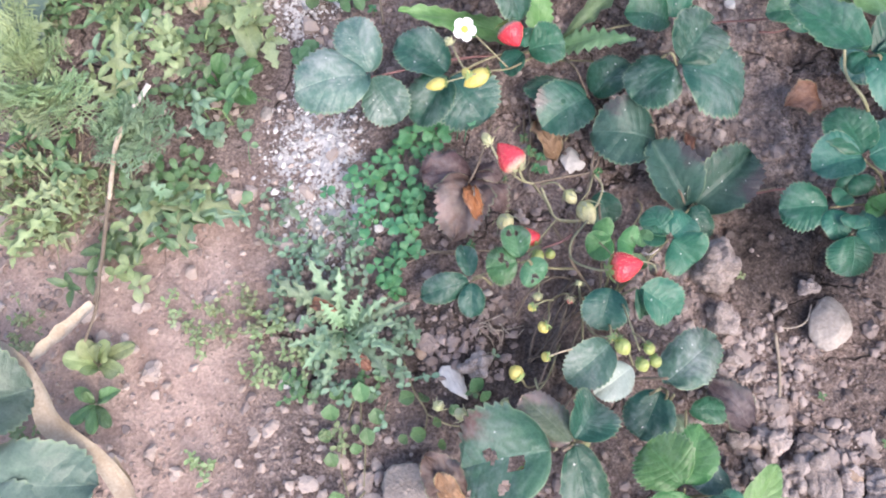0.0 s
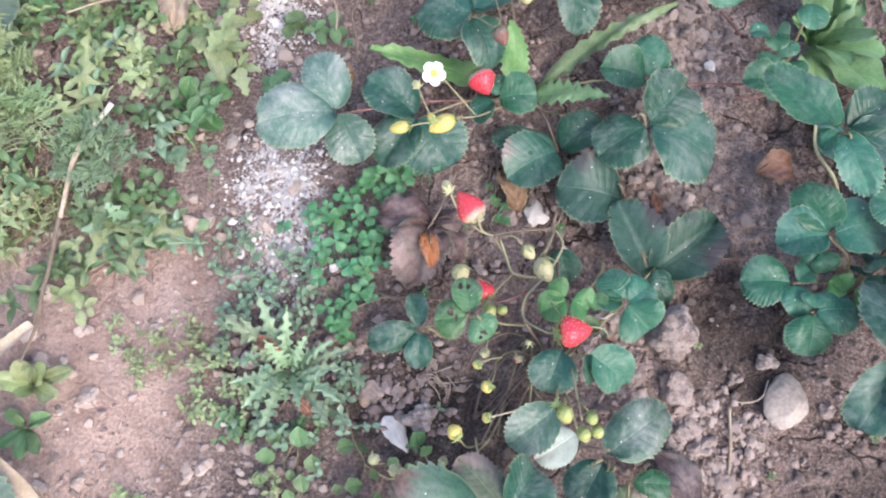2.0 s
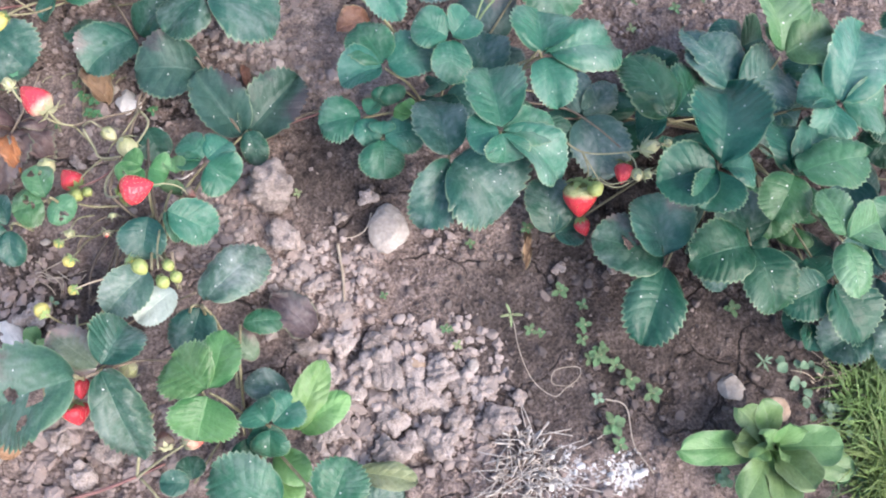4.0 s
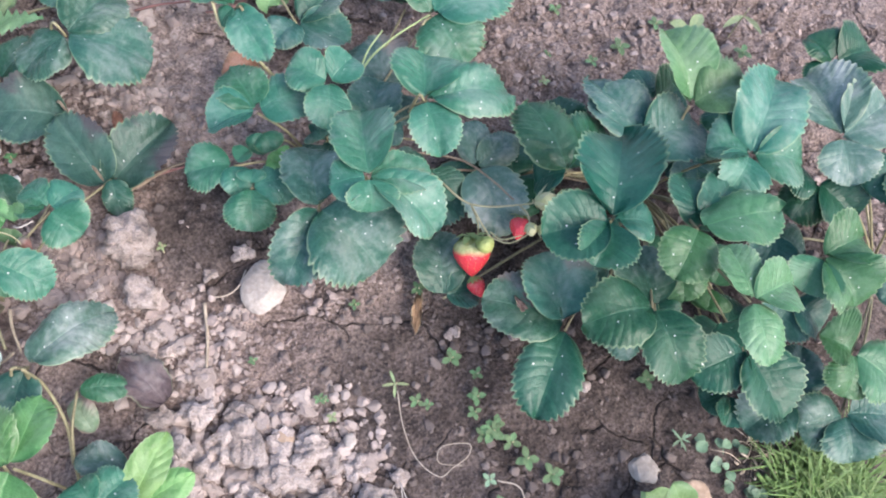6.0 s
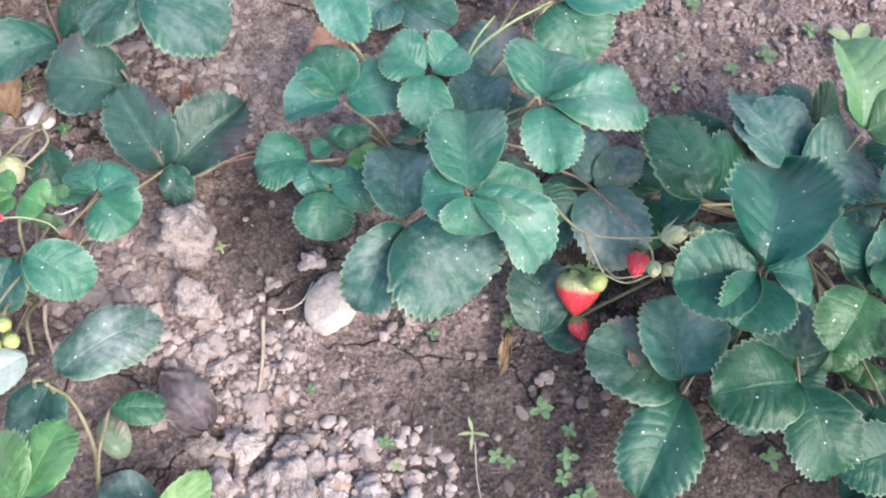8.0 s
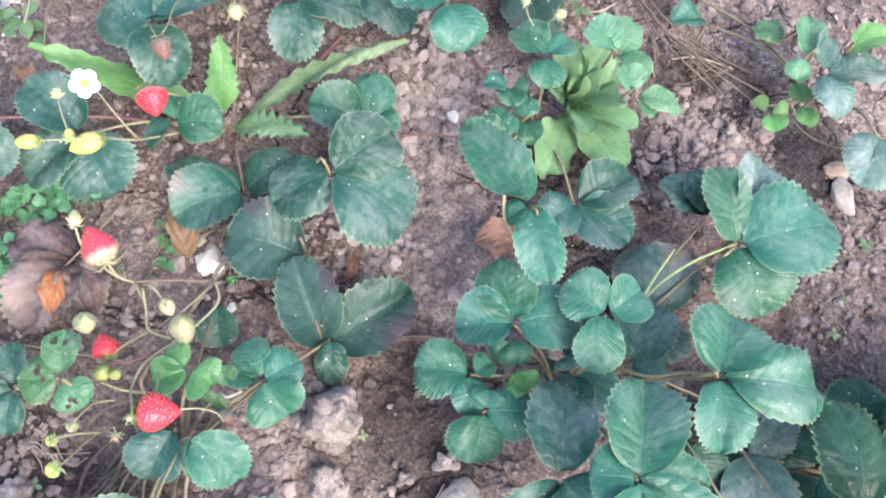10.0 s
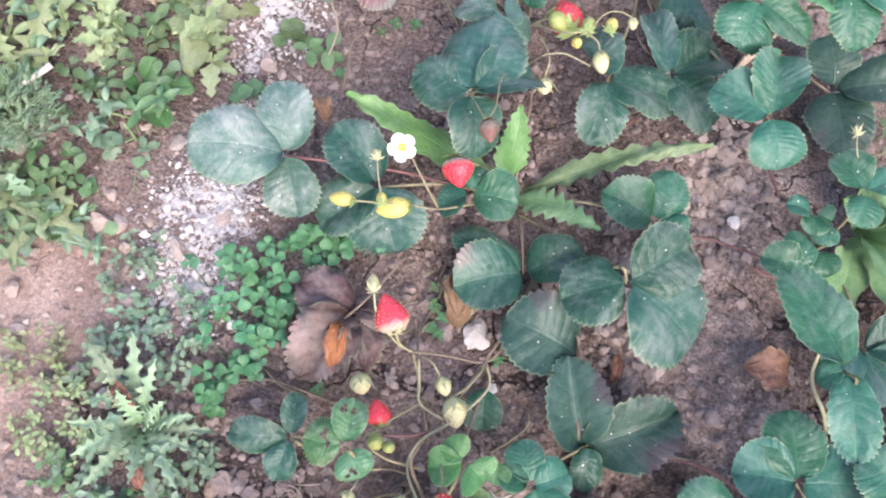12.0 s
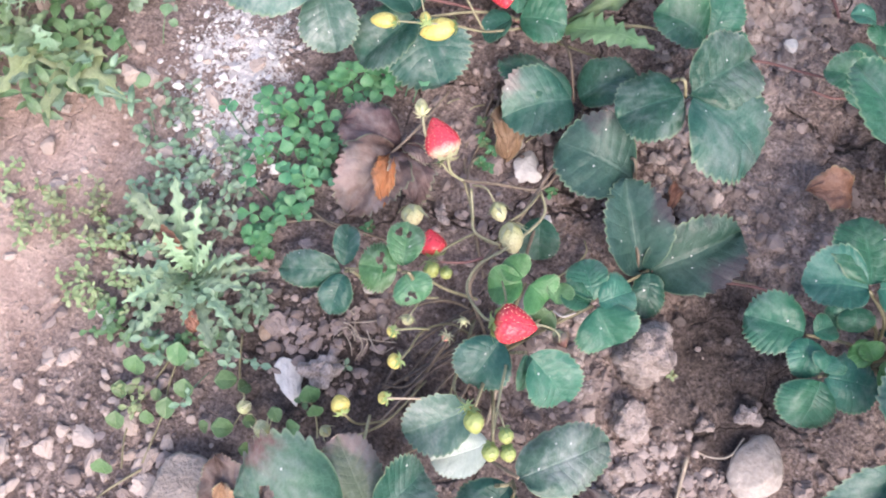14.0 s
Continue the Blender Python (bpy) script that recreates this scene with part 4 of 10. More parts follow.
def weed_patch(name, x, y, radius, sprigs, size, mat, height, label, style="pairs", narrow=1.0, ang=0.0):
    """A low patch of small weeds: fine stems with many little leaves, uneven in outline."""
    count[0] += 1
    r = np.random.default_rng(count[0] + 4000)
    pieces = []
    z0 = float(soil_height(x, y))
    mixed = name == "weed_patch"
    form, spread = OVAL, 1.0
    if mixed and style == "pairs":
        form, spread = ((OVAL, 1.3), (LANCE, 1.75), (CUT, 1.9), (LANCE, 1.5))[r.integers(4)]
        sprigs = int(sprigs * 0.68)
    for _ in range(sprigs):
        d, a = radius * np.sqrt(r.random()) * r.uniform(0.6, 1.1), r.random() * 6.283
        px, py = d * np.cos(a), d * np.sin(a) * narrow
        px, py = px * np.cos(ang) - py * np.sin(ang), px * np.sin(ang) + py * np.cos(ang)
        gz = float(soil_height(x + px, y + py)) - z0
        h = height * r.uniform(0.45, 1.15)
        lean = r.normal(0, 0.35, 2) * h + np.array((px, py)) * 0.25
        top = np.array((px + lean[0], py + lean[1], gz + h))
        foot = np.array((px, py, gz - 0.002))
        pieces.append(line_piece([foot, (foot + top) / 2 + (0, 0, h * 0.15), top], size * 0.055))
        if style == "clover":
            yaw = r.random() * 6.283
            for k in range(3):
                pieces.append(posed(HEART, top, yaw + k * 2.094, r.uniform(-0.5, 0.5), size * r.uniform(0.6, 1.15)))
        elif style == "pairs":
            yaw = r.random() * 6.283
            for k in range(r.integers(2, 4)):
                p = foot + (top - foot) * (1 - 0.28 * k)
                for s in (0, 3.1416):
                    pieces.append(posed(form, p, yaw + s + k * 1.57 + r.normal(0, 0.25), r.uniform(-0.25, 0.5), size * spread * r.uniform(0.55, 1.15) * (1 - 0.12 * k)))
        elif style == "round":
            for k in range(2):
                pieces.append(posed(ROUND, top - (0, 0, h * 0.3 * k), r.random() * 6.283, r.uniform(-0.4, 0.2), size * r.uniform(0.7, 1.2)))
        elif style == "grass":
            for k in range(3):
                pieces.append(posed(THIN, foot, r.random() * 6.283, r.uniform(0.1, 0.8), size * r.uniform(0.7, 1.4)))
        elif style == "straw":
            q = foot + np.array((*r.normal(0, size, 2), r.uniform(0.001, height)))
            pieces.append(line_piece([foot + (0, 0, 0.003), (foot + q) / 2 + np.array((*r.normal(0, size * 0.15, 2), height * 0.3)), q], 0.00045))
    me = joined(name, pieces, mat if not isinstance(mat, str) else LEAF[mat])
    ob = new(name, me)
    ob.location = (x, y, z0)
    return tagged(ob, label, "straw" if style == "straw" else "grass" if style == "grass" else "weeds", kind="stuff")


SEEDLING_LEAF = {}


def seedling(x, y, size, leaves, mat, label, height=0.012, shape="oval", yaw=0.0):
    """A small seedling: a stem and a whorl of separate leaves."""
    ob = thing("seedling", x, y, float(soil_height(x, y)), label, "seedling")
    stem = stalk(ob, [(x, y, ob.location.z - 0.002), (x + 0.001, y, ob.location.z + height)], 0.0007, STEM_LIME, "stem")
    form = {"oval": OVAL, "round": ROUND, "narrow": NARROW}[shape]
    for k in range(leaves):
        key = (shape, mat)
        if key not in SEEDLING_LEAF:
            v, f, uv = form
            SEEDLING_LEAF[key] = mesh_from("leaf", v, f, LEAF[mat], uv)
        piece = new("leaf", SEEDLING_LEAF[key])
        piece.parent = ob
        s = size * (1.0 if k < 4 else 0.7)
        piece.matrix_basis = Matrix.Translation((0, 0, height * (0.75 if k < 4 else 1.0))) @ Matrix.Rotation(yaw + k * 1.571 + (0.6 if k >= 4 else 0) + 0.25 * math.sin(k * 5 + x * 90), 4, "Z") @ Matrix.Rotation(0.15 + 0.12 * math.sin(k * 3 + y * 70), 4, "X") @ Matrix.Scale(s, 4)
    return ob


def rosette(x, y, tips, mat, label, category, style="smooth", lift=0.012, name="rosette_weed", lobes=7, depth=0.55):
    """Leaves spread from one crown; each tip is x, y, z and a width."""
    z = float(soil_height(x, y))
    ob = thing(name, x, y, z, label, category)
    for tx, ty, tz, w in tips:
        b = Vector((x, y, z + 0.004)) + (Vector((tx, ty, 0)) - Vector((x, y, 0))) * 0.06
        if style == "lobed":
            lobed_leaf(ob, b, (tx, ty, tz), w, mat, lobes, depth)
        elif style == "spoon":
            spoon_leaf(ob, b, (tx, ty, tz), w, mat, depth)
        else:
            smooth_leaf(ob, b, (tx, ty, tz), w, mat, wide=0.7, arch=0.14)
    return ob


def frond(parent, base, tip, width, mat, pairs=15, seed=0):
    """A feathery frond: a rib with twice-divided fine segments."""
    r = np.random.default_rng(seed + 50)
    b, t = np.array(base), np.array(tip)
    axis = t - b
    length = np.linalg.norm(axis)
    axis /= length
    side = np.cross(axis, (0, 0, 1.0))
    side /= np.linalg.norm(side)
    up = np.cross(side, axis)
    bow = lambda s: b + axis * length * s + up * 0.12 * length * 4 * s * (1 - s)
    pieces = [line_piece([bow(0), bow(0.5), bow(1)], 0.0007)]
    for k in range(pairs):
        s = 0.18 + 0.8 * k / (pairs - 1)
        ln = width * 0.5 * r.uniform(0.7, 1.2) * np.sin(np.pi * (0.12 + 0.83 * s)) ** 0.8
        for sg in (-1, 1):
            d = sg * side * 0.85 + axis * r.uniform(0.2, 0.75) + up * r.normal(0, 0.25)
            d /= np.linalg.norm(d)
            p0 = bow(s)
            for q in np.linspace(0.25, 1.0, 5):
                p = p0 + d * ln * q
                for s2 in (-1, 1):
                    e = d * 0.75 + s2 * np.cross(up, d) * 0.75 + up * r.normal(0, 0.25)
                    yaw = math.atan2(-e[0], e[1])
                    pieces.append(posed(SEGMENT, p, yaw, math.asin(max(-1, min(1, e[2] / np.linalg.norm(e)))), ln * 0.42 * r.uniform(0.8, 1.2)))
            pieces.append(line_piece([p0, p0 + d * ln * 0.5, p0 + d * ln], 0.0004))
    org = np.array(parent.matrix_world.translation)
    pieces = [(v - org, f, uv) for v, f, uv in pieces]
    ob = new("frond", joined("frond", pieces, LEAF[mat]))
    ob.parent = parent
    return ob


# ---------------------------------------------------------------- loose soil
def crumb_shapes(sub, n, seed):
    """Angular crumb templates: lumpy, uneven, none alike."""
    shapes = []
    for k in range(n):
        bm = bmesh.new()
        bmesh.ops.create_icosphere(bm, subdivisions=sub, radius=0.5)
        off = Vector((k * 7.3 + seed, k * 2.1, seed * 1.7))
        r = np.random.default_rng(k * 31 + seed)
        cuts = [(Vector(d).normalized(), h) for d, h in zip(r.normal(size=(9, 3)), r.uniform(0.22, 0.42, 9))]
        for v in bm.verts:
            p = v.co.copy()
            q = p * (1 + 0.3 * noise.noise(p * 2.4 + off))
            for d, h in cuts:
                over = q.dot(d) - h
                if over > 0:
                    q = q - d * (over * 0.92)
            v.co = q * (1.25 + 0.25 * noise.noise(p * 6.0 + off) + 0.22 * noise.noise(p * 13 + off) + (0.16 * noise.noise(p * 24 + off) if sub > 2 else 0))
        shapes.append((np.array([v.co for v in bm.verts]), np.array([[v.index for v in f.verts] for f in bm.faces])))
        bm.free()
    return shapes


SMALL_CRUMBS, CRUMBS, LUMPS = crumb_shapes(1, 12, 3), crumb_shapes(2, 14, 5), crumb_shapes(3, 14, 9)
TINY_CRUMBS = [(np.array([(1, 0, 0), (-1, 0, 0), (0, 1, 0), (0, -1, 0), (0, 0, 1), (0, 0, -1)]) * np.random.default_rng(k).uniform(0.4, 0.75, (6, 1)), np.array([(0, 2, 4), (2, 1, 4), (1, 3, 4), (3, 0, 4), (2, 0, 5), (1, 2, 5), (3, 1, 5), (0, 3, 5)])) for k in range(8)]


def grains(name, xs, ys, sizes, mat, label, category, sink=0.25, flat=0.75, seed=1):
    """Many small crumbs strewn on the soil, one mesh."""
    r = np.random.default_rng(seed)
    zs = soil_height(xs, ys) + soil_rough(np.array(xs), np.array(ys))
    vs, fs, n = [], [], 0
    for x, y, z, s in zip(xs, ys, zs, sizes):
        some = TINY_CRUMBS if s < 0.0024 else SMALL_CRUMBS if s < 0.0042 else CRUMBS if s < 0.009 else LUMPS
        base, tri = some[r.integers(len(some))]
        q, _ = np.linalg.qr(r.normal(size=(3, 3)))
        v = (base * (s * r.uniform(0.65, 1.3, 3))) @ q.T * (1, 1, flat) + (x, y, z + s * (0.5 - sink) * flat)
        vs.append(v)
        fs.append(tri + n)
        n += len(v)
    V, T = np.concatenate(vs), np.concatenate(fs)
    me = bpy.data.meshes.new(name)
    me.vertices.add(len(V))
    me.vertices.foreach_set("co", V.astype(np.float32).ravel())
    me.loops.add(T.size)
    me.loops.foreach_set("vertex_index", T.astype(np.int32).ravel())
    me.polygons.add(len(T))
    me.polygons.foreach_set("loop_start", np.arange(0, T.size, 3, dtype=np.int32))
    me.polygons.foreach_set("loop_total", np.full(len(T), 3, dtype=np.int32))
    me.polygons.foreach_set("use_smooth", np.zeros(len(T), dtype=bool))
    me.update(calc_edges=True)
    me.materials.append(mat)
    return tagged(new(name, me), label, category, kind="stuff")


def strewn(n, x0, x1, y0, y1, seed, keep=None):
    r = np.random.default_rng(seed)
    x, y = r.uniform(x0, x1, n), r.uniform(y0, y1, n)
    if keep is not None:
        ok = r.random(n) < keep(x, y)
        x, y = x[ok], y[ok]
    return x, y, r


def heap(cx, cy, rx, ry):
    return lambda x, y: np.clip(1.25 - np.sqrt(((x - cx) / rx) ** 2 + ((y - cy) / ry) ** 2), 0, 1)


def single_leaf(name, base, tip, width, mat, label, category, arch=0.15):
    """A fallen leaf lying by itself, curled."""
    flat = mat in ("lime", "weedlime", "grey", "pinkgreen")
    ob = leaflet(thing_origin(base), base, tip, width, mat, fold=0.3, arch=arch, name=name, tooth=0.025 if flat else 0.05, ruffle=0.03 if flat else 0.08, crumple=0.0 if flat else 0.04, cols=16)
    return tagged(ob, label, category)


class thing_origin:
    """Stands for a parent at the world's origin."""

    def __init__(self, base):
        self.matrix_world = Matrix()


plant_a = strawberry_plant(0.1650, 0.4480, "strawberry plant with white flower, red and yellow berries")

plant_b = strawberry_plant(0.1270, 0.5560, "strawberry plant with ripe and green berries on thin stalks")

plant_k = strawberry_plant(0.1900, 0.6490, "dark-leaved strawberry plant with old dry runner stems")

plant_n = strawberry_plant(0.0820, 0.6630, "small strawberry plant with yellowing lower leaves")

plant_h = strawberry_plant(0.3670, 0.5000, "young strawberry runner plant beside a light green chicory")

plant_g = strawberry_plant(0.4080, 0.3180, "bushy strawberry plant with large toothed leaves and a ripe berry")

plant_l = strawberry_plant(0.6500, 0.2930, "large strawberry plant with dark green toothed leaves")

plant_c = strawberry_plant(0.1960, 0.2350, "strawberry plant with ripe red berries and yellow-green unripe ones")

plant_d = strawberry_plant(0.1630, 0.1420, "strawberry plant with hole-eaten leaves and pale red berries")

plant_e = strawberry_plant(0.2420, 0.1120, "strawberry plant with one bright green leaf, on crumbly soil")

plant_i = strawberry_plant(0.5790, 0.5820, "small strawberry seedling plant with fine runner threads")

plant_m = strawberry_plant(0.8340, 0.2180, "dense strawberry plant with large overlapping leaves")
leaf(plant_a, (0.0290, 0.3980, 0.0500), "grey", [(-0.0210, 0.3740, 0.0660, 0.0430), (0.0100, 0.4380, 0.0580, 0.0310), (0.0500, 0.3690, 0.0330, 0.0330)], stem=STEM_RED)
leaf(plant_a, (0.0860, 0.4060, 0.0400), "dark", [(0.0460, 0.4290, 0.0480, 0.0335), (0.0620, 0.3710, 0.0250, 0.0331), (0.1130, 0.3750, 0.0250, 0.0484)])
leaf(plant_a, (0.1410, 0.4210, 0.0500), "mid", [(0.1700, 0.4270, 0.0500, 0.0306), (0.1270, 0.4070, 0.0400, 0.0261), (0.1370, 0.4380, 0.0500, 0.0162)])
leaf(plant_a, (0.1900, 0.3940, 0.0330), "spotted", [(0.1540, 0.3670, 0.0330, 0.0412), (0.1400, 0.4000, 0.0330, 0.0240), (0.2210, 0.4180, 0.0380, 0.0301)])
leaf(plant_a, (0.2440, 0.3990, 0.0740), "dark", [(0.2140, 0.3790, 0.0590, 0.0424), (0.2950, 0.3860, 0.0540, 0.0570), (0.2720, 0.4390, 0.0640, 0.0402)], True)
leaf(plant_a, (0.2530, 0.4600, 0.0320), "mid", [(0.2150, 0.4600, 0.0420, 0.0288), (0.2530, 0.4930, 0.0420, 0.0291), (0.2720, 0.4500, 0.0320, 0.0289)])
leaf(plant_a, (0.2390, 0.3590, 0.0340), "purple", [(0.1890, 0.3610, 0.0420, 0.0470, 0.12)], True)
leaf(plant_a, (0.2600, 0.3110, 0.0210), "purple", [(0.2310, 0.3540, 0.0440, 0.0310, 0.85), (0.3040, 0.3530, 0.0320, 0.0340, 0.7, 0.3)], True)
leaf(plant_b, (0.1180, 0.4680, 0.0800), "dark", [(0.0790, 0.4770, 0.0600, 0.0328), (0.1090, 0.5270, 0.0750, 0.0522), (0.1510, 0.5020, 0.0650, 0.0367), (0.1360, 0.4360, 0.0650, 0.0369)])
leaf(plant_b, (0.1020, 0.5570, 0.0500), "mid", [(0.0750, 0.5570, 0.0500, 0.0263), (0.0920, 0.5850, 0.0500, 0.0248), (0.0920, 0.5420, 0.0400, 0.0234)])
leaf(plant_b, (0.1080, 0.5770, 0.0460), "lime", [(0.0900, 0.5820, 0.0460, 0.0225), (0.1180, 0.5770, 0.0460, 0.0181), (0.1070, 0.5690, 0.0410, 0.0173)])
leaf(plant_b, (0.1250, 0.5800, 0.0500), "mid", [(0.1500, 0.5990, 0.0500, 0.0207), (0.1130, 0.5990, 0.0500, 0.0156), (0.1230, 0.5670, 0.0400, 0.0207)])
leaf(plant_b, (0.1120, 0.5400, 0.0600), "grey", [(0.0820, 0.5360, 0.0500, 0.0216), (0.1350, 0.5340, 0.0500, 0.0298), (0.1230, 0.5480, 0.0600, 0.0206)])
leaf(plant_k, (0.1920, 0.5320, 0.0500), "dark", [(0.1940, 0.4870, 0.0400, 0.0320), (0.2400, 0.5420, 0.0400, 0.0384), (0.1720, 0.5770, 0.0300, 0.0256)])
leaf(plant_k, (0.2290, 0.5570, 0.0450), "dark", [(0.2550, 0.5850, 0.0450, 0.0392), (0.2680, 0.5360, 0.0350, 0.0389), (0.2010, 0.6000, 0.0350, 0.0199)])
leaf(plant_k, (0.2320, 0.5860, 0.0350), "spotted", [(0.2180, 0.6370, 0.0350, 0.0365), (0.2150, 0.6070, 0.0350, 0.0221)])
leaf(plant_k, (0.2900, 0.5330, 0.0780), "mid", [(0.2520, 0.5410, 0.0680, 0.0349), (0.2830, 0.5760, 0.0780, 0.0298), (0.3060, 0.5060, 0.0680, 0.0359)])
leaf(plant_k, (0.1750, 0.6330, 0.0600), "dark", [(0.1500, 0.6270, 0.0500, 0.0272), (0.1740, 0.6090, 0.0500, 0.0384), (0.1820, 0.6530, 0.0600, 0.0307)])
leaf(plant_k, (0.2570, 0.5990, 0.0900), "mid", [(0.2570, 0.5670, 0.0800, 0.0394), (0.2970, 0.5930, 0.0800, 0.0235), (0.2380, 0.6070, 0.0900, 0.0251)])
leaf(plant_k, (0.2360, 0.6220, 0.1000), "mid", [(0.2070, 0.6180, 0.0900, 0.0358), (0.2700, 0.6290, 0.0950, 0.0479), (0.2340, 0.6690, 0.1000, 0.0411)])
leaf(plant_k, (0.3040, 0.6260, 0.1000), "mid", [(0.3430, 0.6450, 0.0900, 0.0347), (0.3240, 0.5940, 0.0850, 0.0306), (0.2880, 0.6470, 0.1000, 0.0268)])
leaf(plant_k, (0.3070, 0.6090, 0.0960), "lime2", [(0.2720, 0.6170, 0.0910, 0.0267)], True)
leaf(plant_k, (0.3410, 0.6120, 0.0200), "purple", [(0.3230, 0.6450, 0.0300, 0.0372), (0.4010, 0.6380, 0.0250, 0.0354), (0.3620, 0.5650, 0.0200, 0.0436)])
leaf(plant_k, (0.2900, 0.7230, 0.0700), "mid", [(0.2940, 0.6850, 0.0600, 0.0324), (0.2670, 0.6950, 0.0700, 0.0314), (0.3160, 0.7110, 0.0700, 0.0270)])
leaf(plant_n, (0.0890, 0.6120, 0.0600), "mid", [(0.0590, 0.6100, 0.0500, 0.0358), (0.1180, 0.6340, 0.0500, 0.0390), (0.0890, 0.6540, 0.0600, 0.0360)])
leaf(plant_n, (0.0820, 0.6080, 0.0400), "lime", [(0.0610, 0.6050, 0.0400, 0.0253), (0.1040, 0.6080, 0.0400, 0.0278)])
leaf(plant_n, (0.0030, 0.5780, 0.0500), "grey", [(-0.0340, 0.5690, 0.0400, 0.0366), (-0.0590, 0.5830, 0.0400, 0.0189), (-0.0210, 0.6060, 0.0500, 0.0273)])
leaf(plant_n, (0.0170, 0.6300, 0.0500), "pink", [(-0.0100, 0.6050, 0.0400, 0.0431), (0.0320, 0.6150, 0.0400, 0.0305)])
leaf(plant_n, (0.0360, 0.5560, 0.0340), "purplered", [(0.0100, 0.5300, 0.0340, 0.0340), (0.0270, 0.5950, 0.0340, 0.0330)])
leaf(plant_h, (0.3570, 0.5110, 0.0750), "mid", [(0.3350, 0.5290, 0.0700, 0.0249), (0.3740, 0.5300, 0.0700, 0.0187), (0.3630, 0.4900, 0.0700, 0.0238)])
leaf(plant_h, (0.3410, 0.4990, 0.0500), "mid", [(0.3230, 0.4970, 0.0500, 0.0144), (0.3430, 0.4840, 0.0500, 0.0159), (0.3530, 0.4990, 0.0500, 0.0152)])
leaf(plant_h, (0.3470, 0.4610, 0.0450), "mid", [(0.3190, 0.4600, 0.0450, 0.0219), (0.3340, 0.4850, 0.0450, 0.0190), (0.3450, 0.4440, 0.0450, 0.0225)])
leaf(plant_h, (0.3530, 0.4820, 0.0420), "mid", [(0.3640, 0.4670, 0.0420, 0.0167), (0.3550, 0.5000, 0.0420, 0.0177)])
leaf(plant_h, (0.4160, 0.4900, 0.0850), "pale", [(0.4030, 0.5060, 0.0880, 0.0170), (0.4300, 0.4820, 0.0800, 0.0200), (0.4480, 0.4910, 0.0780, 0.0150)], True)
leaf(plant_h, (0.4010, 0.5200, 0.0800), "pale", [(0.3820, 0.5410, 0.0800, 0.0210), (0.4090, 0.5500, 0.0780, 0.0220), (0.4220, 0.5040, 0.0850, 0.0160)], True)
leaf(plant_h, (0.3970, 0.4330, 0.0360), "dark", [(0.3760, 0.4070, 0.0410, 0.0275), (0.4320, 0.4590, 0.0410, 0.0319), (0.4340, 0.4120, 0.0360, 0.0369)])
leaf(plant_g, (0.3560, 0.3870, 0.1120), "mid", [(0.3140, 0.4320, 0.1020, 0.0275), (0.3740, 0.3450, 0.1070, 0.0235), (0.3460, 0.3790, 0.1020, 0.0150)], True)
leaf(plant_g, (0.3640, 0.3320, 0.0750), "mid", [(0.3480, 0.3670, 0.0750, 0.0333), (0.3320, 0.3240, 0.0650, 0.0330), (0.4010, 0.3460, 0.0700, 0.0380)])
leaf(plant_g, (0.3660, 0.3290, 0.0550), "mid", [(0.3720, 0.3150, 0.0500, 0.0191), (0.3610, 0.3160, 0.0450, 0.0157)])
leaf(plant_g, (0.3460, 0.3030, 0.0580), "mid", [(0.3140, 0.3030, 0.0480, 0.0300), (0.3490, 0.2800, 0.0530, 0.0195), (0.3570, 0.3120, 0.0580, 0.0143)])
leaf(plant_g, (0.3560, 0.2830, 0.0620), "mid", [(0.3550, 0.2550, 0.0520, 0.0316), (0.3870, 0.2880, 0.0570, 0.0293), (0.3580, 0.2950, 0.0620, 0.0173)])
leaf(plant_g, (0.3820, 0.2990, 0.0600), "lime", [(0.3680, 0.3050, 0.0600, 0.0175), (0.3980, 0.2950, 0.0550, 0.0189), (0.3740, 0.3090, 0.0600, 0.0135)])
leaf(plant_g, (0.4120, 0.3450, 0.0850), "mid", [(0.3860, 0.3580, 0.0850, 0.0288), (0.4290, 0.3630, 0.0850, 0.0262), (0.4070, 0.3130, 0.0750, 0.0306)])
leaf(plant_g, (0.4600, 0.3680, 0.0300), "brownspot", [(0.4480, 0.4160, 0.0350, 0.0518), (0.4690, 0.3410, 0.0300, 0.0319), (0.4370, 0.3540, 0.0300, 0.0264)])
leaf(plant_g, (0.4930, 0.4130, 0.0660), "mid", [(0.4720, 0.4590, 0.0710, 0.0306), (0.5540, 0.4400, 0.0660, 0.0567), (0.5140, 0.3740, 0.0560, 0.0484)], True)
leaf(plant_g, (0.4950, 0.4230, 0.0550), "grey", [(0.5080, 0.4810, 0.0600, 0.0327)])
leaf(plant_g, (0.4780, 0.4340, 0.0500), "dark", [(0.4460, 0.4540, 0.0500, 0.0309), (0.4690, 0.4680, 0.0500, 0.0233)])
leaf(plant_g, (0.4710, 0.3180, 0.1000), "mid", [(0.4760, 0.3570, 0.0950, 0.0429), (0.5340, 0.3230, 0.0900, 0.0375), (0.4770, 0.2800, 0.0900, 0.0316)], True)
leaf(plant_g, (0.4060, 0.3170, 0.0550), "dark", [(0.4030, 0.2900, 0.0550, 0.0240), (0.4290, 0.3020, 0.0550, 0.0241), (0.4010, 0.3260, 0.0550, 0.0208)])
leaf(plant_g, (0.4020, 0.3260, 0.0400), "dark", [(0.3980, 0.3200, 0.0400, 0.0197), (0.4080, 0.3380, 0.0400, 0.0180)])
leaf(plant_g, (0.3970, 0.2530, 0.0850), "dark", [(0.3730, 0.2080, 0.0750, 0.0338), (0.4310, 0.2150, 0.0700, 0.0606), (0.3930, 0.3050, 0.0700, 0.0355)])
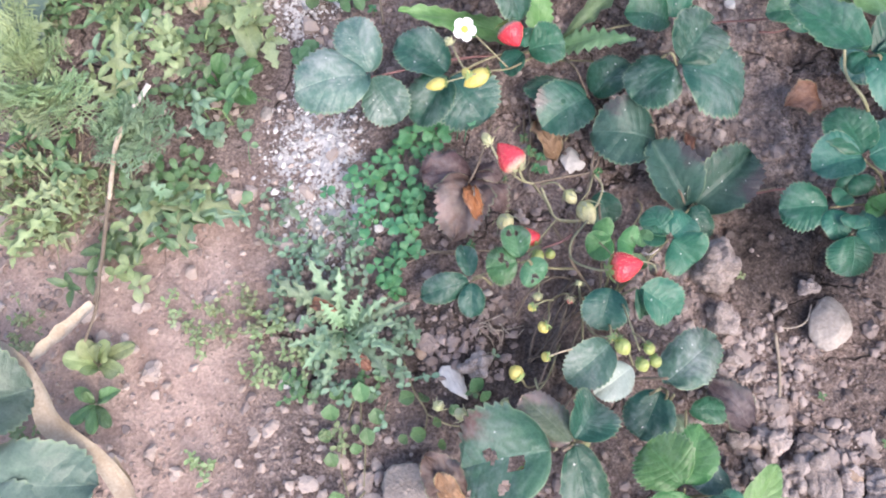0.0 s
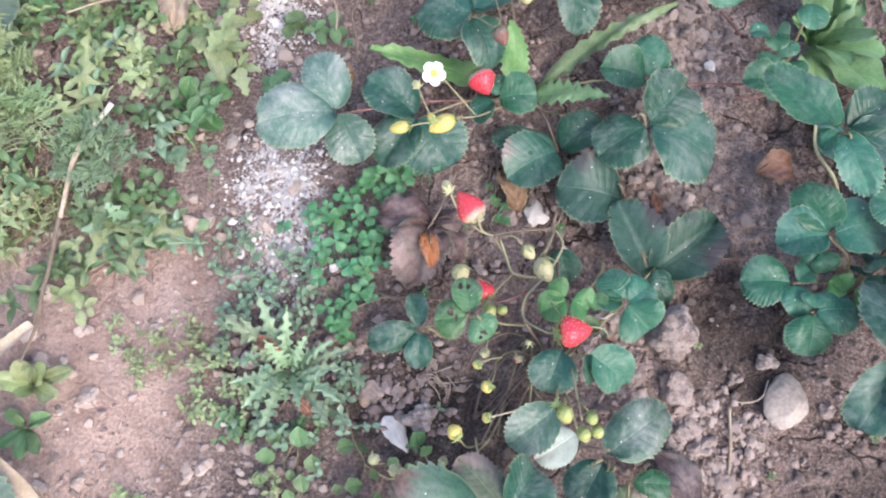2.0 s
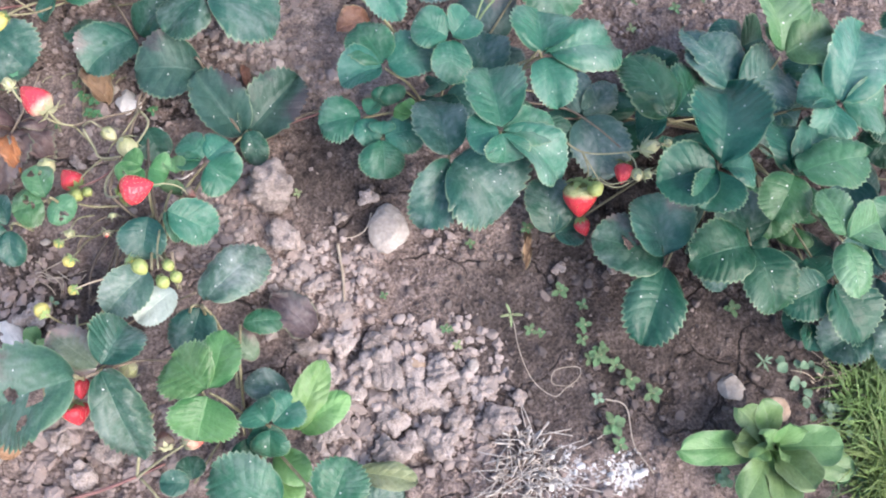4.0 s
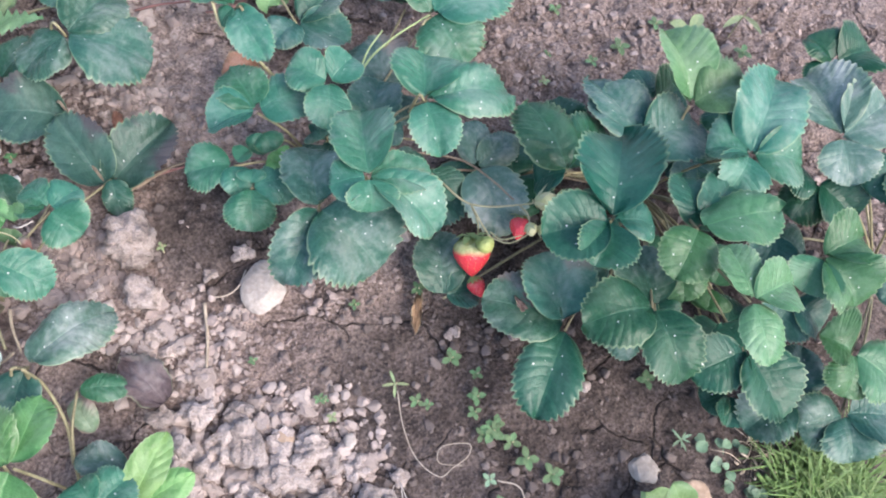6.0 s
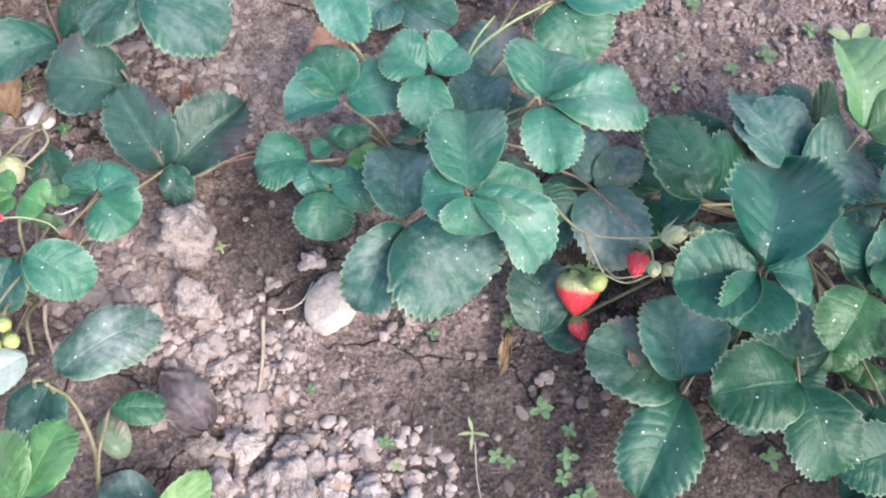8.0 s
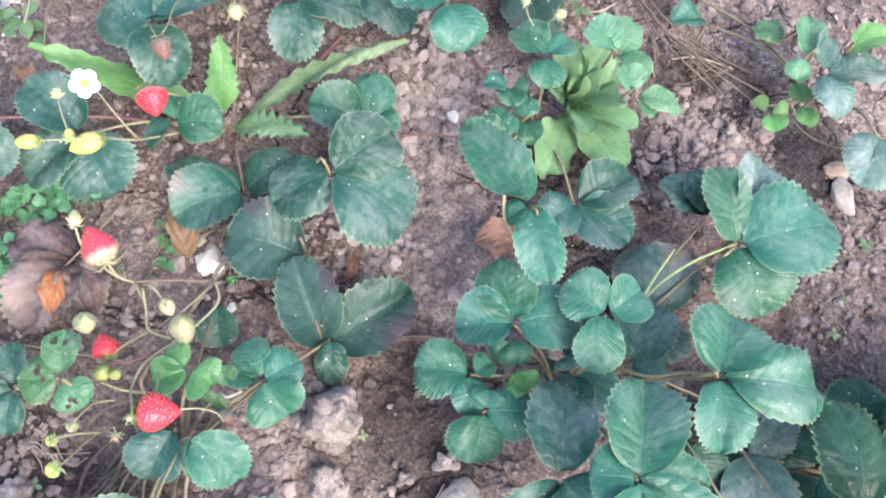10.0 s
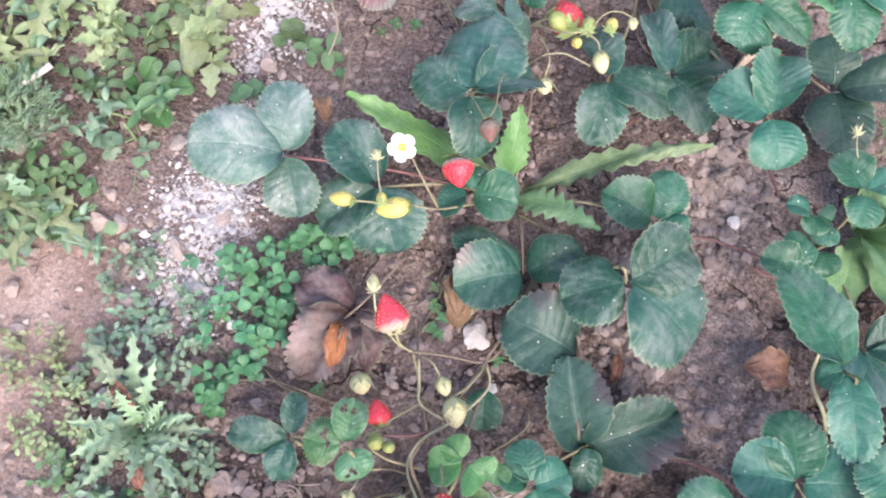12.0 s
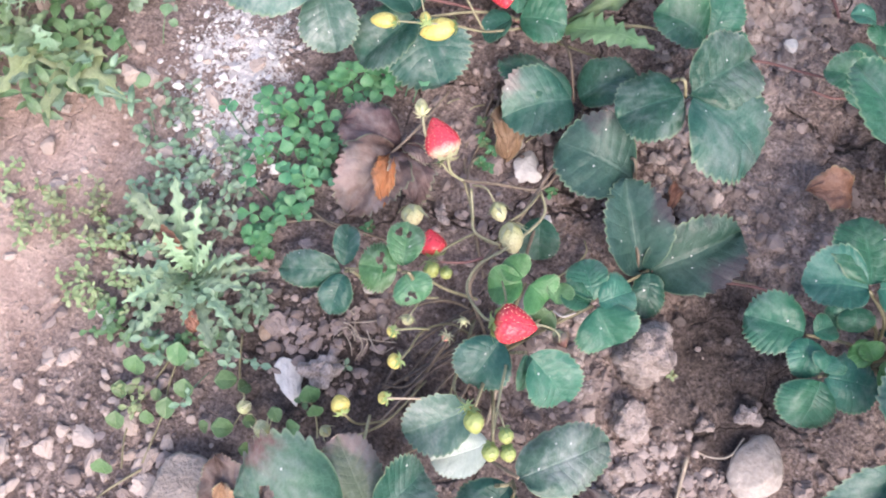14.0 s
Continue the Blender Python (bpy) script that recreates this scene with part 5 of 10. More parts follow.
leaf(plant_g, (0.4260, 0.2540, 0.1200), "mid", [(0.4030, 0.2520, 0.1150, 0.0306), (0.4260, 0.2350, 0.1100, 0.0307), (0.4270, 0.3040, 0.1100, 0.0348)])
leaf(plant_g, (0.4260, 0.2570, 0.1150), "mid", [(0.4660, 0.2280, 0.0900, 0.0333), (0.4650, 0.2580, 0.1050, 0.0268)])
leaf(plant_g, (0.4820, 0.3210, 0.0950), "dark", [(0.4880, 0.3120, 0.0750, 0.0212)])
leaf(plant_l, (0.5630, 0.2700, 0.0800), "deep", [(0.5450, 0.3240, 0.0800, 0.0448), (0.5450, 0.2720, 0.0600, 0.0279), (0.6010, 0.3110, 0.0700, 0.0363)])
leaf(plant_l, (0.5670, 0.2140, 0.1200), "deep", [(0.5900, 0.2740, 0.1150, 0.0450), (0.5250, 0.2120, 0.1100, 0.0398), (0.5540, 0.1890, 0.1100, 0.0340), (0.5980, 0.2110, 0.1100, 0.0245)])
leaf(plant_l, (0.6200, 0.2910, 0.0750), "dark", [(0.6060, 0.3380, 0.0750, 0.0441), (0.5990, 0.3500, 0.0650, 0.0340), (0.6710, 0.3040, 0.0700, 0.0486)])
leaf(plant_l, (0.6560, 0.3080, 0.0950), "yellow", [(0.6460, 0.3630, 0.1000, 0.0361), (0.7010, 0.3180, 0.1000, 0.0394), (0.6520, 0.3360, 0.0950, 0.0220)])
leaf(plant_l, (0.6840, 0.2630, 0.1000), "mid", [(0.6560, 0.2720, 0.0950, 0.0439), (0.7210, 0.3220, 0.1000, 0.0461), (0.6630, 0.2390, 0.0900, 0.0349), (0.7250, 0.2570, 0.0900, 0.0390)])
leaf(plant_l, (0.6270, 0.2090, 0.1100), "mid2", [(0.6880, 0.2180, 0.1050, 0.0387), (0.6060, 0.1790, 0.1000, 0.0352)])
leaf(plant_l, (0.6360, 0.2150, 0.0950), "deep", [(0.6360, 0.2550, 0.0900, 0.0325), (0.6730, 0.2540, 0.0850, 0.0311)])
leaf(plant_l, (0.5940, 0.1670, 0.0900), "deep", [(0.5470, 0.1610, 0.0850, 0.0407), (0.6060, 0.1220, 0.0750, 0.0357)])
leaf(plant_l, (0.6020, 0.1700, 0.0760), "dark", [(0.5970, 0.2140, 0.0710, 0.0406)])
leaf(plant_l, (0.5510, 0.1760, 0.0450), "spotted", [(0.4980, 0.1980, 0.0450, 0.0435), (0.5430, 0.2250, 0.0500, 0.0459), (0.5210, 0.1820, 0.0370, 0.0161)])
leaf(plant_l, (0.5500, 0.1710, 0.0480), "deep", [(0.5200, 0.1170, 0.0380, 0.0379)])
leaf(plant_l, (0.6570, 0.1390, 0.0700), "deep", [(0.6180, 0.1280, 0.0650, 0.0347), (0.6730, 0.0940, 0.0600, 0.0423), (0.6510, 0.1600, 0.0600, 0.0304)])
leaf(plant_l, (0.6410, 0.1560, 0.1200), "pale", [(0.6380, 0.1930, 0.1150, 0.0234), (0.6450, 0.1180, 0.1100, 0.0270), (0.6770, 0.1690, 0.1100, 0.0309)])
leaf(plant_l, (0.6970, 0.1110, 0.0400), "dark", [(0.6620, 0.0940, 0.0300, 0.0365), (0.7160, 0.1430, 0.0400, 0.0319)])
leaf(plant_l, (0.5090, 0.2930, 0.0500), "grey", [(0.5280, 0.2450, 0.0400, 0.0389), (0.5460, 0.3200, 0.0450, 0.0236), (0.5140, 0.3300, 0.0500, 0.0265)])
leaf(plant_l, (0.4780, 0.2100, 0.0220), "dark", [(0.4800, 0.2580, 0.0220, 0.0353), (0.5020, 0.2170, 0.0170, 0.0258)])
leaf(plant_l, (0.4770, 0.2930, 0.0550), "spotted", [(0.4870, 0.2680, 0.0500, 0.0274), (0.4480, 0.3000, 0.0550, 0.0168)])
leaf(plant_l, (0.5030, 0.3060, 0.0400), "dark", [(0.4820, 0.2610, 0.0300, 0.0322), (0.5240, 0.3090, 0.0400, 0.0231)])
leaf(plant_l, (0.4400, 0.3330, 0.0400), "dark", [(0.4520, 0.3760, 0.0400, 0.0351), (0.4640, 0.3320, 0.0400, 0.0308)])
leaf(plant_l, (0.5860, 0.1980, 0.0400), "dark", [(0.5680, 0.2140, 0.0400, 0.0290), (0.5950, 0.1500, 0.0300, 0.0287), (0.5890, 0.1800, 0.0300, 0.0290)])
leaf(plant_l, (0.6620, 0.1910, 0.0450), "mid2", [(0.6780, 0.2180, 0.0500, 0.0275), (0.6540, 0.1760, 0.0400, 0.0291)])
leaf(plant_l, (0.6740, 0.2940, 0.0400), "dark", [(0.6520, 0.2820, 0.0400, 0.0316), (0.6960, 0.2840, 0.0400, 0.0318), (0.6610, 0.2520, 0.0350, 0.0314)])
leaf(plant_l, (0.6980, 0.2090, 0.0500), "dark", [(0.6990, 0.1800, 0.0500, 0.0329), (0.7230, 0.2150, 0.0500, 0.0335), (0.6870, 0.1900, 0.0450, 0.0295)])
leaf(plant_l, (0.6600, 0.1200, 0.0300), "deep", [(0.6530, 0.0990, 0.0250, 0.0282), (0.6400, 0.1160, 0.0250, 0.0248)])
leaf(plant_c, (0.1370, 0.2540, 0.0700), "holes", [(0.1150, 0.2500, 0.0650, 0.0234), (0.1310, 0.2790, 0.0700, 0.0174), (0.1520, 0.2440, 0.0650, 0.0197)], True)
leaf(plant_c, (0.1060, 0.2480, 0.0450), "dark", [(0.0720, 0.2380, 0.0350, 0.0195), (0.0990, 0.2720, 0.0450, 0.0125), (0.1070, 0.2240, 0.0350, 0.0165)], True)
leaf(plant_c, (0.1980, 0.2720, 0.0700), "lime2", [(0.1840, 0.2790, 0.0700, 0.0162), (0.2110, 0.2670, 0.0650, 0.0234), (0.1810, 0.2620, 0.0650, 0.0186)])
leaf(plant_c, (0.2160, 0.2650, 0.0650), "yellow", [(0.2150, 0.2790, 0.0650, 0.0127), (0.2100, 0.2570, 0.0550, 0.0170)])
leaf(plant_c, (0.2350, 0.2750, 0.0640), "mid", [(0.2220, 0.2960, 0.0590, 0.0202), (0.2520, 0.2900, 0.0590, 0.0214), (0.2530, 0.2610, 0.0540, 0.0305), (0.2160, 0.2760, 0.0640, 0.0170)])
leaf(plant_c, (0.1970, 0.2430, 0.0600), "dark", [(0.1890, 0.2150, 0.0500, 0.0273)])
leaf(plant_c, (0.2090, 0.2370, 0.0800), "mid", [(0.2380, 0.2240, 0.0600, 0.0268), (0.2160, 0.2220, 0.0600, 0.0087)])
leaf(plant_c, (0.1960, 0.2050, 0.0620), "grey", [(0.1670, 0.1800, 0.0570, 0.0270)])
leaf(plant_c, (0.2110, 0.1920, 0.0550), "white", [(0.1850, 0.1720, 0.0550, 0.0218)])
leaf(plant_c, (0.1940, 0.3200, 0.0350), "spotted", [(0.2030, 0.2970, 0.0250, 0.0220)])
leaf(plant_c, (0.2630, 0.3140, 0.0300), "dark", [(0.2700, 0.2880, 0.0200, 0.0184)])
leaf(plant_d, (0.1560, 0.1350, 0.0860), "holes2", [(0.1030, 0.1240, 0.0660, 0.0585)], True)
leaf(plant_d, (0.1680, 0.1390, 0.0820), "pinkgreen", [(0.1380, 0.1670, 0.0720, 0.0252)])
leaf(plant_d, (0.1680, 0.1400, 0.0820), "dark", [(0.1830, 0.1680, 0.0720, 0.0290), (0.1840, 0.0870, 0.0470, 0.0268)])
leaf(plant_d, (0.2260, 0.1770, 0.0620), "dark", [(0.2140, 0.1470, 0.0470, 0.0291)], True)
leaf(plant_e, (0.2300, 0.1160, 0.0900), "lime2", [(0.2100, 0.1410, 0.0850, 0.0335), (0.2420, 0.1530, 0.0850, 0.0234), (0.2200, 0.0900, 0.0800, 0.0377)])
leaf(plant_e, (0.2260, 0.1780, 0.0620), "grey", [(0.2680, 0.2140, 0.0380, 0.0310)], True)
leaf(plant_e, (0.2470, 0.1670, 0.0400), "mid", [(0.2750, 0.1680, 0.0300, 0.0168)])
leaf(plant_e, (0.2610, 0.0960, 0.0500), "mid", [(0.2790, 0.1120, 0.0450, 0.0250), (0.2520, 0.1120, 0.0500, 0.0225), (0.2590, 0.0780, 0.0400, 0.0225)])
leaf(plant_e, (0.2770, 0.1170, 0.0320), "grey", [(0.2460, 0.1290, 0.0320, 0.0204)])
leaf(plant_e, (0.2440, 0.0940, 0.0400), "mid", [(0.2490, 0.0740, 0.0300, 0.0229), (0.2700, 0.0840, 0.0300, 0.0191)])
leaf(plant_e, (0.2640, 0.0460, 0.0500), "mid", [(0.2240, 0.0770, 0.0500, 0.0387), (0.2440, 0.0500, 0.0500, 0.0294)])
leaf(plant_e, (0.2110, 0.0690, 0.0400), "dark", [(0.2090, 0.0860, 0.0400, 0.0172), (0.1910, 0.0730, 0.0400, 0.0148)])
leaf(plant_e, (0.2920, 0.0400, 0.0500), "mid", [(0.3060, 0.0700, 0.0550, 0.0336)])
leaf(plant_i, (0.5580, 0.5680, 0.0500), "grey", [(0.5720, 0.5380, 0.0420, 0.0290), (0.6020, 0.5800, 0.0500, 0.0270), (0.5580, 0.6000, 0.0500, 0.0200)])
leaf(plant_i, (0.5370, 0.6050, 0.0360), "pale", [(0.5130, 0.6070, 0.0300, 0.0170)], True)
leaf(plant_i, (0.5430, 0.5780, 0.0500), "pale", [(0.5460, 0.6130, 0.0500, 0.0190, 0.3000), (0.5400, 0.5620, 0.0420, 0.0190)], True)
leaf(plant_i, (0.5710, 0.5880, 0.0560), "lime", [(0.5990, 0.6030, 0.0600, 0.0200)], True)
leaf(plant_i, (0.5980, 0.5260, 0.0500), "grey", [(0.5820, 0.4850, 0.0450, 0.0389), (0.6160, 0.4930, 0.0450, 0.0391)])
leaf(plant_i, (0.5300, 0.5420, 0.0250), "lime", [(0.5170, 0.5490, 0.0250, 0.0156), (0.5340, 0.5270, 0.0250, 0.0173), (0.5440, 0.5440, 0.0250, 0.0148)])
leaf(plant_i, (0.5570, 0.5560, 0.0250), "lime", [(0.5480, 0.5710, 0.0250, 0.0158), (0.5590, 0.5380, 0.0250, 0.0157)])
leaf(plant_i, (0.3850, 0.7470, 0.0400), "grey", [(0.3570, 0.7540, 0.0400, 0.0268), (0.4010, 0.7770, 0.0400, 0.0259), (0.3760, 0.7260, 0.0350, 0.0295)], True)
leaf(plant_i, (0.4440, 0.7670, 0.0400), "grey", [(0.4260, 0.7690, 0.0400, 0.0164), (0.4400, 0.7290, 0.0350, 0.0229), (0.4350, 0.7990, 0.0400, 0.0194), (0.4620, 0.7640, 0.0400, 0.0211)], True)
leaf(plant_i, (0.4730, 0.6390, 0.0200), "mid", [(0.4380, 0.6320, 0.0250, 0.0227)])
leaf(plant_i, (0.4800, 0.6190, 0.0160), "mid", [(0.4540, 0.6060, 0.0210, 0.0216)])
leaf(plant_i, (0.4780, 0.6860, 0.0200), "purplered", [(0.4510, 0.6680, 0.0200, 0.0159), (0.4970, 0.7060, 0.0200, 0.0283), (0.4980, 0.6780, 0.0200, 0.0206)], True)
leaf(plant_m, (0.7550, 0.2720, 0.1000), "grey", [(0.7490, 0.3250, 0.0950, 0.0469), (0.7990, 0.2960, 0.1000, 0.0466), (0.7550, 0.2380, 0.0900, 0.0407)])
leaf(plant_m, (0.7410, 0.2480, 0.0800), "deep", [(0.7180, 0.2260, 0.0700, 0.0338), (0.7650, 0.2230, 0.0700, 0.0387), (0.7170, 0.2520, 0.0800, 0.0275)])
leaf(plant_m, (0.7170, 0.1900, 0.0900), "mid2", [(0.7350, 0.1560, 0.0800, 0.0397), (0.7010, 0.1700, 0.0800, 0.0353), (0.7510, 0.2010, 0.0900, 0.0357)])
leaf(plant_m, (0.7310, 0.1290, 0.0700), "mid2", [(0.7100, 0.1430, 0.0700, 0.0352), (0.7580, 0.1080, 0.0600, 0.0405), (0.7190, 0.1030, 0.0600, 0.0365)])
leaf(plant_m, (0.7270, 0.0950, 0.0450), "dark", [(0.6930, 0.0910, 0.0400, 0.0364), (0.7280, 0.0650, 0.0350, 0.0402), (0.7580, 0.0900, 0.0450, 0.0412)])
leaf(plant_m, (0.7940, 0.3500, 0.0750), "deep", [(0.7800, 0.3750, 0.0750, 0.0348), (0.8290, 0.3590, 0.0750, 0.0436), (0.7790, 0.3290, 0.0650, 0.0346)])
leaf(plant_m, (0.7930, 0.2490, 0.1000), "deep", [(0.7680, 0.2310, 0.0900, 0.0426), (0.8330, 0.2640, 0.1000, 0.0471), (0.7940, 0.2140, 0.0900, 0.0463)])
leaf(plant_m, (0.7790, 0.1690, 0.0900), "dark", [(0.7470, 0.1570, 0.0900, 0.0403), (0.8140, 0.1740, 0.0900, 0.0448), (0.7720, 0.1330, 0.0800, 0.0442)])
leaf(plant_m, (0.7060, 0.1710, 0.0600), "dark", [(0.6870, 0.1530, 0.0500, 0.0343), (0.7250, 0.1500, 0.0500, 0.0345)])
leaf(plant_m, (0.7110, 0.2210, 0.0600), "dark", [(0.7330, 0.2070, 0.0500, 0.0359), (0.6970, 0.1980, 0.0500, 0.0316)])
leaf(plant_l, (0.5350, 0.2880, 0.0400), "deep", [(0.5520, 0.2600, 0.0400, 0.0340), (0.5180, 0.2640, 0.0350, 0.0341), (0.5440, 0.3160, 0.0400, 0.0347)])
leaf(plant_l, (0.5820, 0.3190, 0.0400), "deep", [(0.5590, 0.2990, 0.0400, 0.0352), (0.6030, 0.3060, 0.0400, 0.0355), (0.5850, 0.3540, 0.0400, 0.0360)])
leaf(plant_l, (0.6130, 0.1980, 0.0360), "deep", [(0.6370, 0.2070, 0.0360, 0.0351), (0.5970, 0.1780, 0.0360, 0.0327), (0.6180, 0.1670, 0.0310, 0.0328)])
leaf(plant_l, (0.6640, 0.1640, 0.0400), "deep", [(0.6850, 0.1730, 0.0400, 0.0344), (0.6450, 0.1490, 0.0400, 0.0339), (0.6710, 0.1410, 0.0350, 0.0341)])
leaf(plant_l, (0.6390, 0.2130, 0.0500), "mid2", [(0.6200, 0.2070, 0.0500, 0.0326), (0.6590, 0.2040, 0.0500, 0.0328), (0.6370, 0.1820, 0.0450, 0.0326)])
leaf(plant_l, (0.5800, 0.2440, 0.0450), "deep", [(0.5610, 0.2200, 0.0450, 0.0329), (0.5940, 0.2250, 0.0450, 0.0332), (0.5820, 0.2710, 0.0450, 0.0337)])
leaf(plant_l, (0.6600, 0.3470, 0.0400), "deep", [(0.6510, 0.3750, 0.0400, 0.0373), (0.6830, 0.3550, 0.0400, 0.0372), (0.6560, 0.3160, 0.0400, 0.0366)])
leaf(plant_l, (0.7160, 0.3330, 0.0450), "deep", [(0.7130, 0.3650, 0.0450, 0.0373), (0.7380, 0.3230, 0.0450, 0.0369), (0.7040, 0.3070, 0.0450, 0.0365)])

# berries, flowers and their stalks
berry(plant_a, (0.1260, 0.4320, 0.0660), (0.1350, 0.4160, 0.0630), 0.0189, "redgrey")
berry(plant_a, (0.0850, 0.3770, 0.0800), (0.0710, 0.3740, 0.0770), 0.0087, "yellow")
berry(plant_a, (0.1140, 0.3910, 0.0720), (0.0970, 0.3800, 0.0690), 0.0118, "yellow")
berry(plant_a, (0.1000, 0.3820, 0.0800), (0.0960, 0.3890, 0.0770), 0.0058, "yellow", sepal=0.9)
berry(plant_a, (0.0880, 0.4030, 0.0860), (0.0830, 0.4090, 0.0830), 0.0052, "pale", sepal=0.9)
flower(plant_a, (0.0960, 0.4180, 0.0800), 0.0085, (0.28, -0.33, 0.90))
stalk(plant_a, [(0.1610, 0.4430, 0.0150), (0.1460, 0.4180, 0.0450), (0.1290, 0.4000, 0.0600), (0.1150, 0.3920, 0.0700)], 0.0009, STEM)
stalk(plant_a, [(0.1280, 0.4000, 0.0600), (0.1160, 0.4070, 0.0700), (0.1020, 0.4170, 0.0780)], 0.0007, STEM)
stalk(plant_a, [(0.1150, 0.3920, 0.0700), (0.1000, 0.3830, 0.0780), (0.0850, 0.3770, 0.0800)], 0.0007, STEM_LIME)
stalk(plant_a, [(0.1000, 0.3830, 0.0780), (0.0930, 0.3930, 0.0820), (0.0880, 0.4020, 0.0860)], 0.0006, STEM_LIME)
stalk(plant_a, [(0.1600, 0.4450, 0.0100), (0.1450, 0.4440, 0.0400), (0.1260, 0.4310, 0.0660)], 0.0007, STEM_LIME)
stalk(plant_a, [(0.1670, 0.4440, 0.0080), (0.1600, 0.4710, 0.0100), (0.1540, 0.5010, 0.0120), (0.1460, 0.5360, 0.0120)], 0.0010, STEM_BROWN)
stalk(plant_a, [(0.1670, 0.4380, 0.0080), (0.1930, 0.4310, 0.0200), (0.2190, 0.4200, 0.0300), (0.2420, 0.4010, 0.0650)], 0.0009, STEM)
berry(plant_b, (0.1550, 0.5550, 0.0500), (0.1430, 0.5760, 0.0470), 0.0220, "red")
berry(plant_b, (0.1360, 0.4430, 0.1040), (0.1430, 0.4320, 0.1010), 0.0112, "mould")
berry(plant_b, (0.1540, 0.5120, 0.0550), (0.1580, 0.5020, 0.0520), 0.0107, "pale")
berry(plant_b, (0.1790, 0.5420, 0.0600), (0.1870, 0.5290, 0.0570), 0.0101, "pale")
berry(plant_b, (0.1680, 0.5480, 0.0660), (0.1650, 0.5600, 0.0630), 0.0087, "green", sepal=0.8)
berry(plant_b, (0.1800, 0.5550, 0.0660), (0.1800, 0.5660, 0.0630), 0.0081, "yellow", sepal=0.8)
berry(plant_b, (0.1900, 0.5720, 0.0640), (0.1940, 0.5650, 0.0610), 0.0068, "pale", sepal=0.9)
berry(plant_b, (0.1620, 0.5430, 0.0620), (0.1660, 0.5380, 0.0590), 0.0067, "yellow", sepal=0.9)
berry(plant_b, (0.1410, 0.5550, 0.0600), (0.1540, 0.5480, 0.0570), 0.0116, "green")
stalk(plant_b, [(0.1280, 0.5520, 0.0100), (0.1290, 0.5540, 0.0350), (0.1420, 0.5540, 0.0550), (0.1550, 0.5550, 0.0520)], 0.0008, STEM_LIME)
stalk(plant_b, [(0.1280, 0.5490, 0.0100), (0.1300, 0.5530, 0.0400), (0.1530, 0.5420, 0.0630), (0.1680, 0.5480, 0.0660)], 0.0007, STEM_LIME)
stalk(plant_b, [(0.1680, 0.5480, 0.0660), (0.1730, 0.5600, 0.0720), (0.1810, 0.5660, 0.0720), (0.1900, 0.5710, 0.0650)], 0.0006, STEM_LIME)
stalk(plant_b, [(0.1680, 0.5480, 0.0650), (0.1760, 0.5440, 0.0650), (0.1800, 0.5410, 0.0600)], 0.0007, STEM_LIME)
stalk(plant_b, [(0.1370, 0.5310, 0.0200), (0.1460, 0.5210, 0.0600), (0.1590, 0.5260, 0.0660), (0.1770, 0.5290, 0.0600)], 0.0007, STEM_LIME)
stalk(plant_b, [(0.1410, 0.5420, 0.0500), (0.1520, 0.5230, 0.0600), (0.1540, 0.5120, 0.0550)], 0.0007, STEM_LIME)
stalk(plant_b, [(0.1450, 0.5200, 0.0200), (0.1420, 0.5060, 0.0600), (0.1320, 0.4840, 0.0850), (0.1370, 0.4540, 0.1020), (0.1360, 0.4430, 0.1040)], 0.0006, STEM)
stalk(plant_b, [(0.1330, 0.4460, 0.1000), (0.1240, 0.4580, 0.0900), (0.1170, 0.4670, 0.0800)], 0.0006, STEM)
stalk(plant_b, [(0.0560, 0.5770, 0.0200), (0.0700, 0.5490, 0.0400), (0.0880, 0.5290, 0.0450)], 0.0007, STEM)
stalk(plant_b, [(0.0560, 0.5750, 0.0200), (0.0760, 0.5470, 0.0400), (0.0910, 0.5300, 0.0450)], 0.0007, STEM)
stalk(plant_k, [(0.1910, 0.6270, 0.0250), (0.1900, 0.6050, 0.0350), (0.2020, 0.5750, 0.0400), (0.2270, 0.5610, 0.0400)], 0.0007, STEM_BROWN)
stalk(plant_k, [(0.1930, 0.6260, 0.0250), (0.2080, 0.5980, 0.0350), (0.2220, 0.5770, 0.0400), (0.2270, 0.5560, 0.0400)], 0.0007, STEM_BROWN)
stalk(plant_k, [(0.1750, 0.6490, 0.0200), (0.2010, 0.6500, 0.0250), (0.2320, 0.6590, 0.0200)], 0.0010, STEM_BROWN)
stalk(plant_k, [(0.1740, 0.6920, 0.0200), (0.1980, 0.6720, 0.0250), (0.2280, 0.6590, 0.0200)], 0.0010, STEM_BROWN)
stalk(plant_k, [(0.1800, 0.6430, 0.0150), (0.2100, 0.6490, 0.0200), (0.2330, 0.6600, 0.0150)], 0.0010, STEM_BROWN)
stick("runner", [(0.2660, 0.3100, 0.0200), (0.2780, 0.3100, 0.0205), (0.2920, 0.3195, 0.0195), (0.3060, 0.3270, 0.0185), (0.3260, 0.3320, 0.0160)], 0.0014, STEM_BROWN, "brown curved runner lying on dark soil", "stem")
stick("runner", [(0.2210, 0.5340, 0.0160), (0.2120, 0.5180, 0.0120), (0.2010, 0.5010, 0.0080)], 0.0015, STEM_RED, "reddish runner stem lying on the soil", "stem")
stick("runner", [(0.2760, 0.4660, 0.0140), (0.2950, 0.4730, 0.0120), (0.3230, 0.4740, 0.0150), (0.3490, 0.4660, 0.0350)], 0.0011, STEM_RED, "thin reddish runner linking two strawberry plants", "stem")
stick("runner", [(0.3280, 0.4680, 0.0080), (0.3420, 0.4670, 0.0100), (0.3590, 0.4730, 0.0150)], 0.0009, STEM_RED, "thin reddish runner on dark soil", "stem")
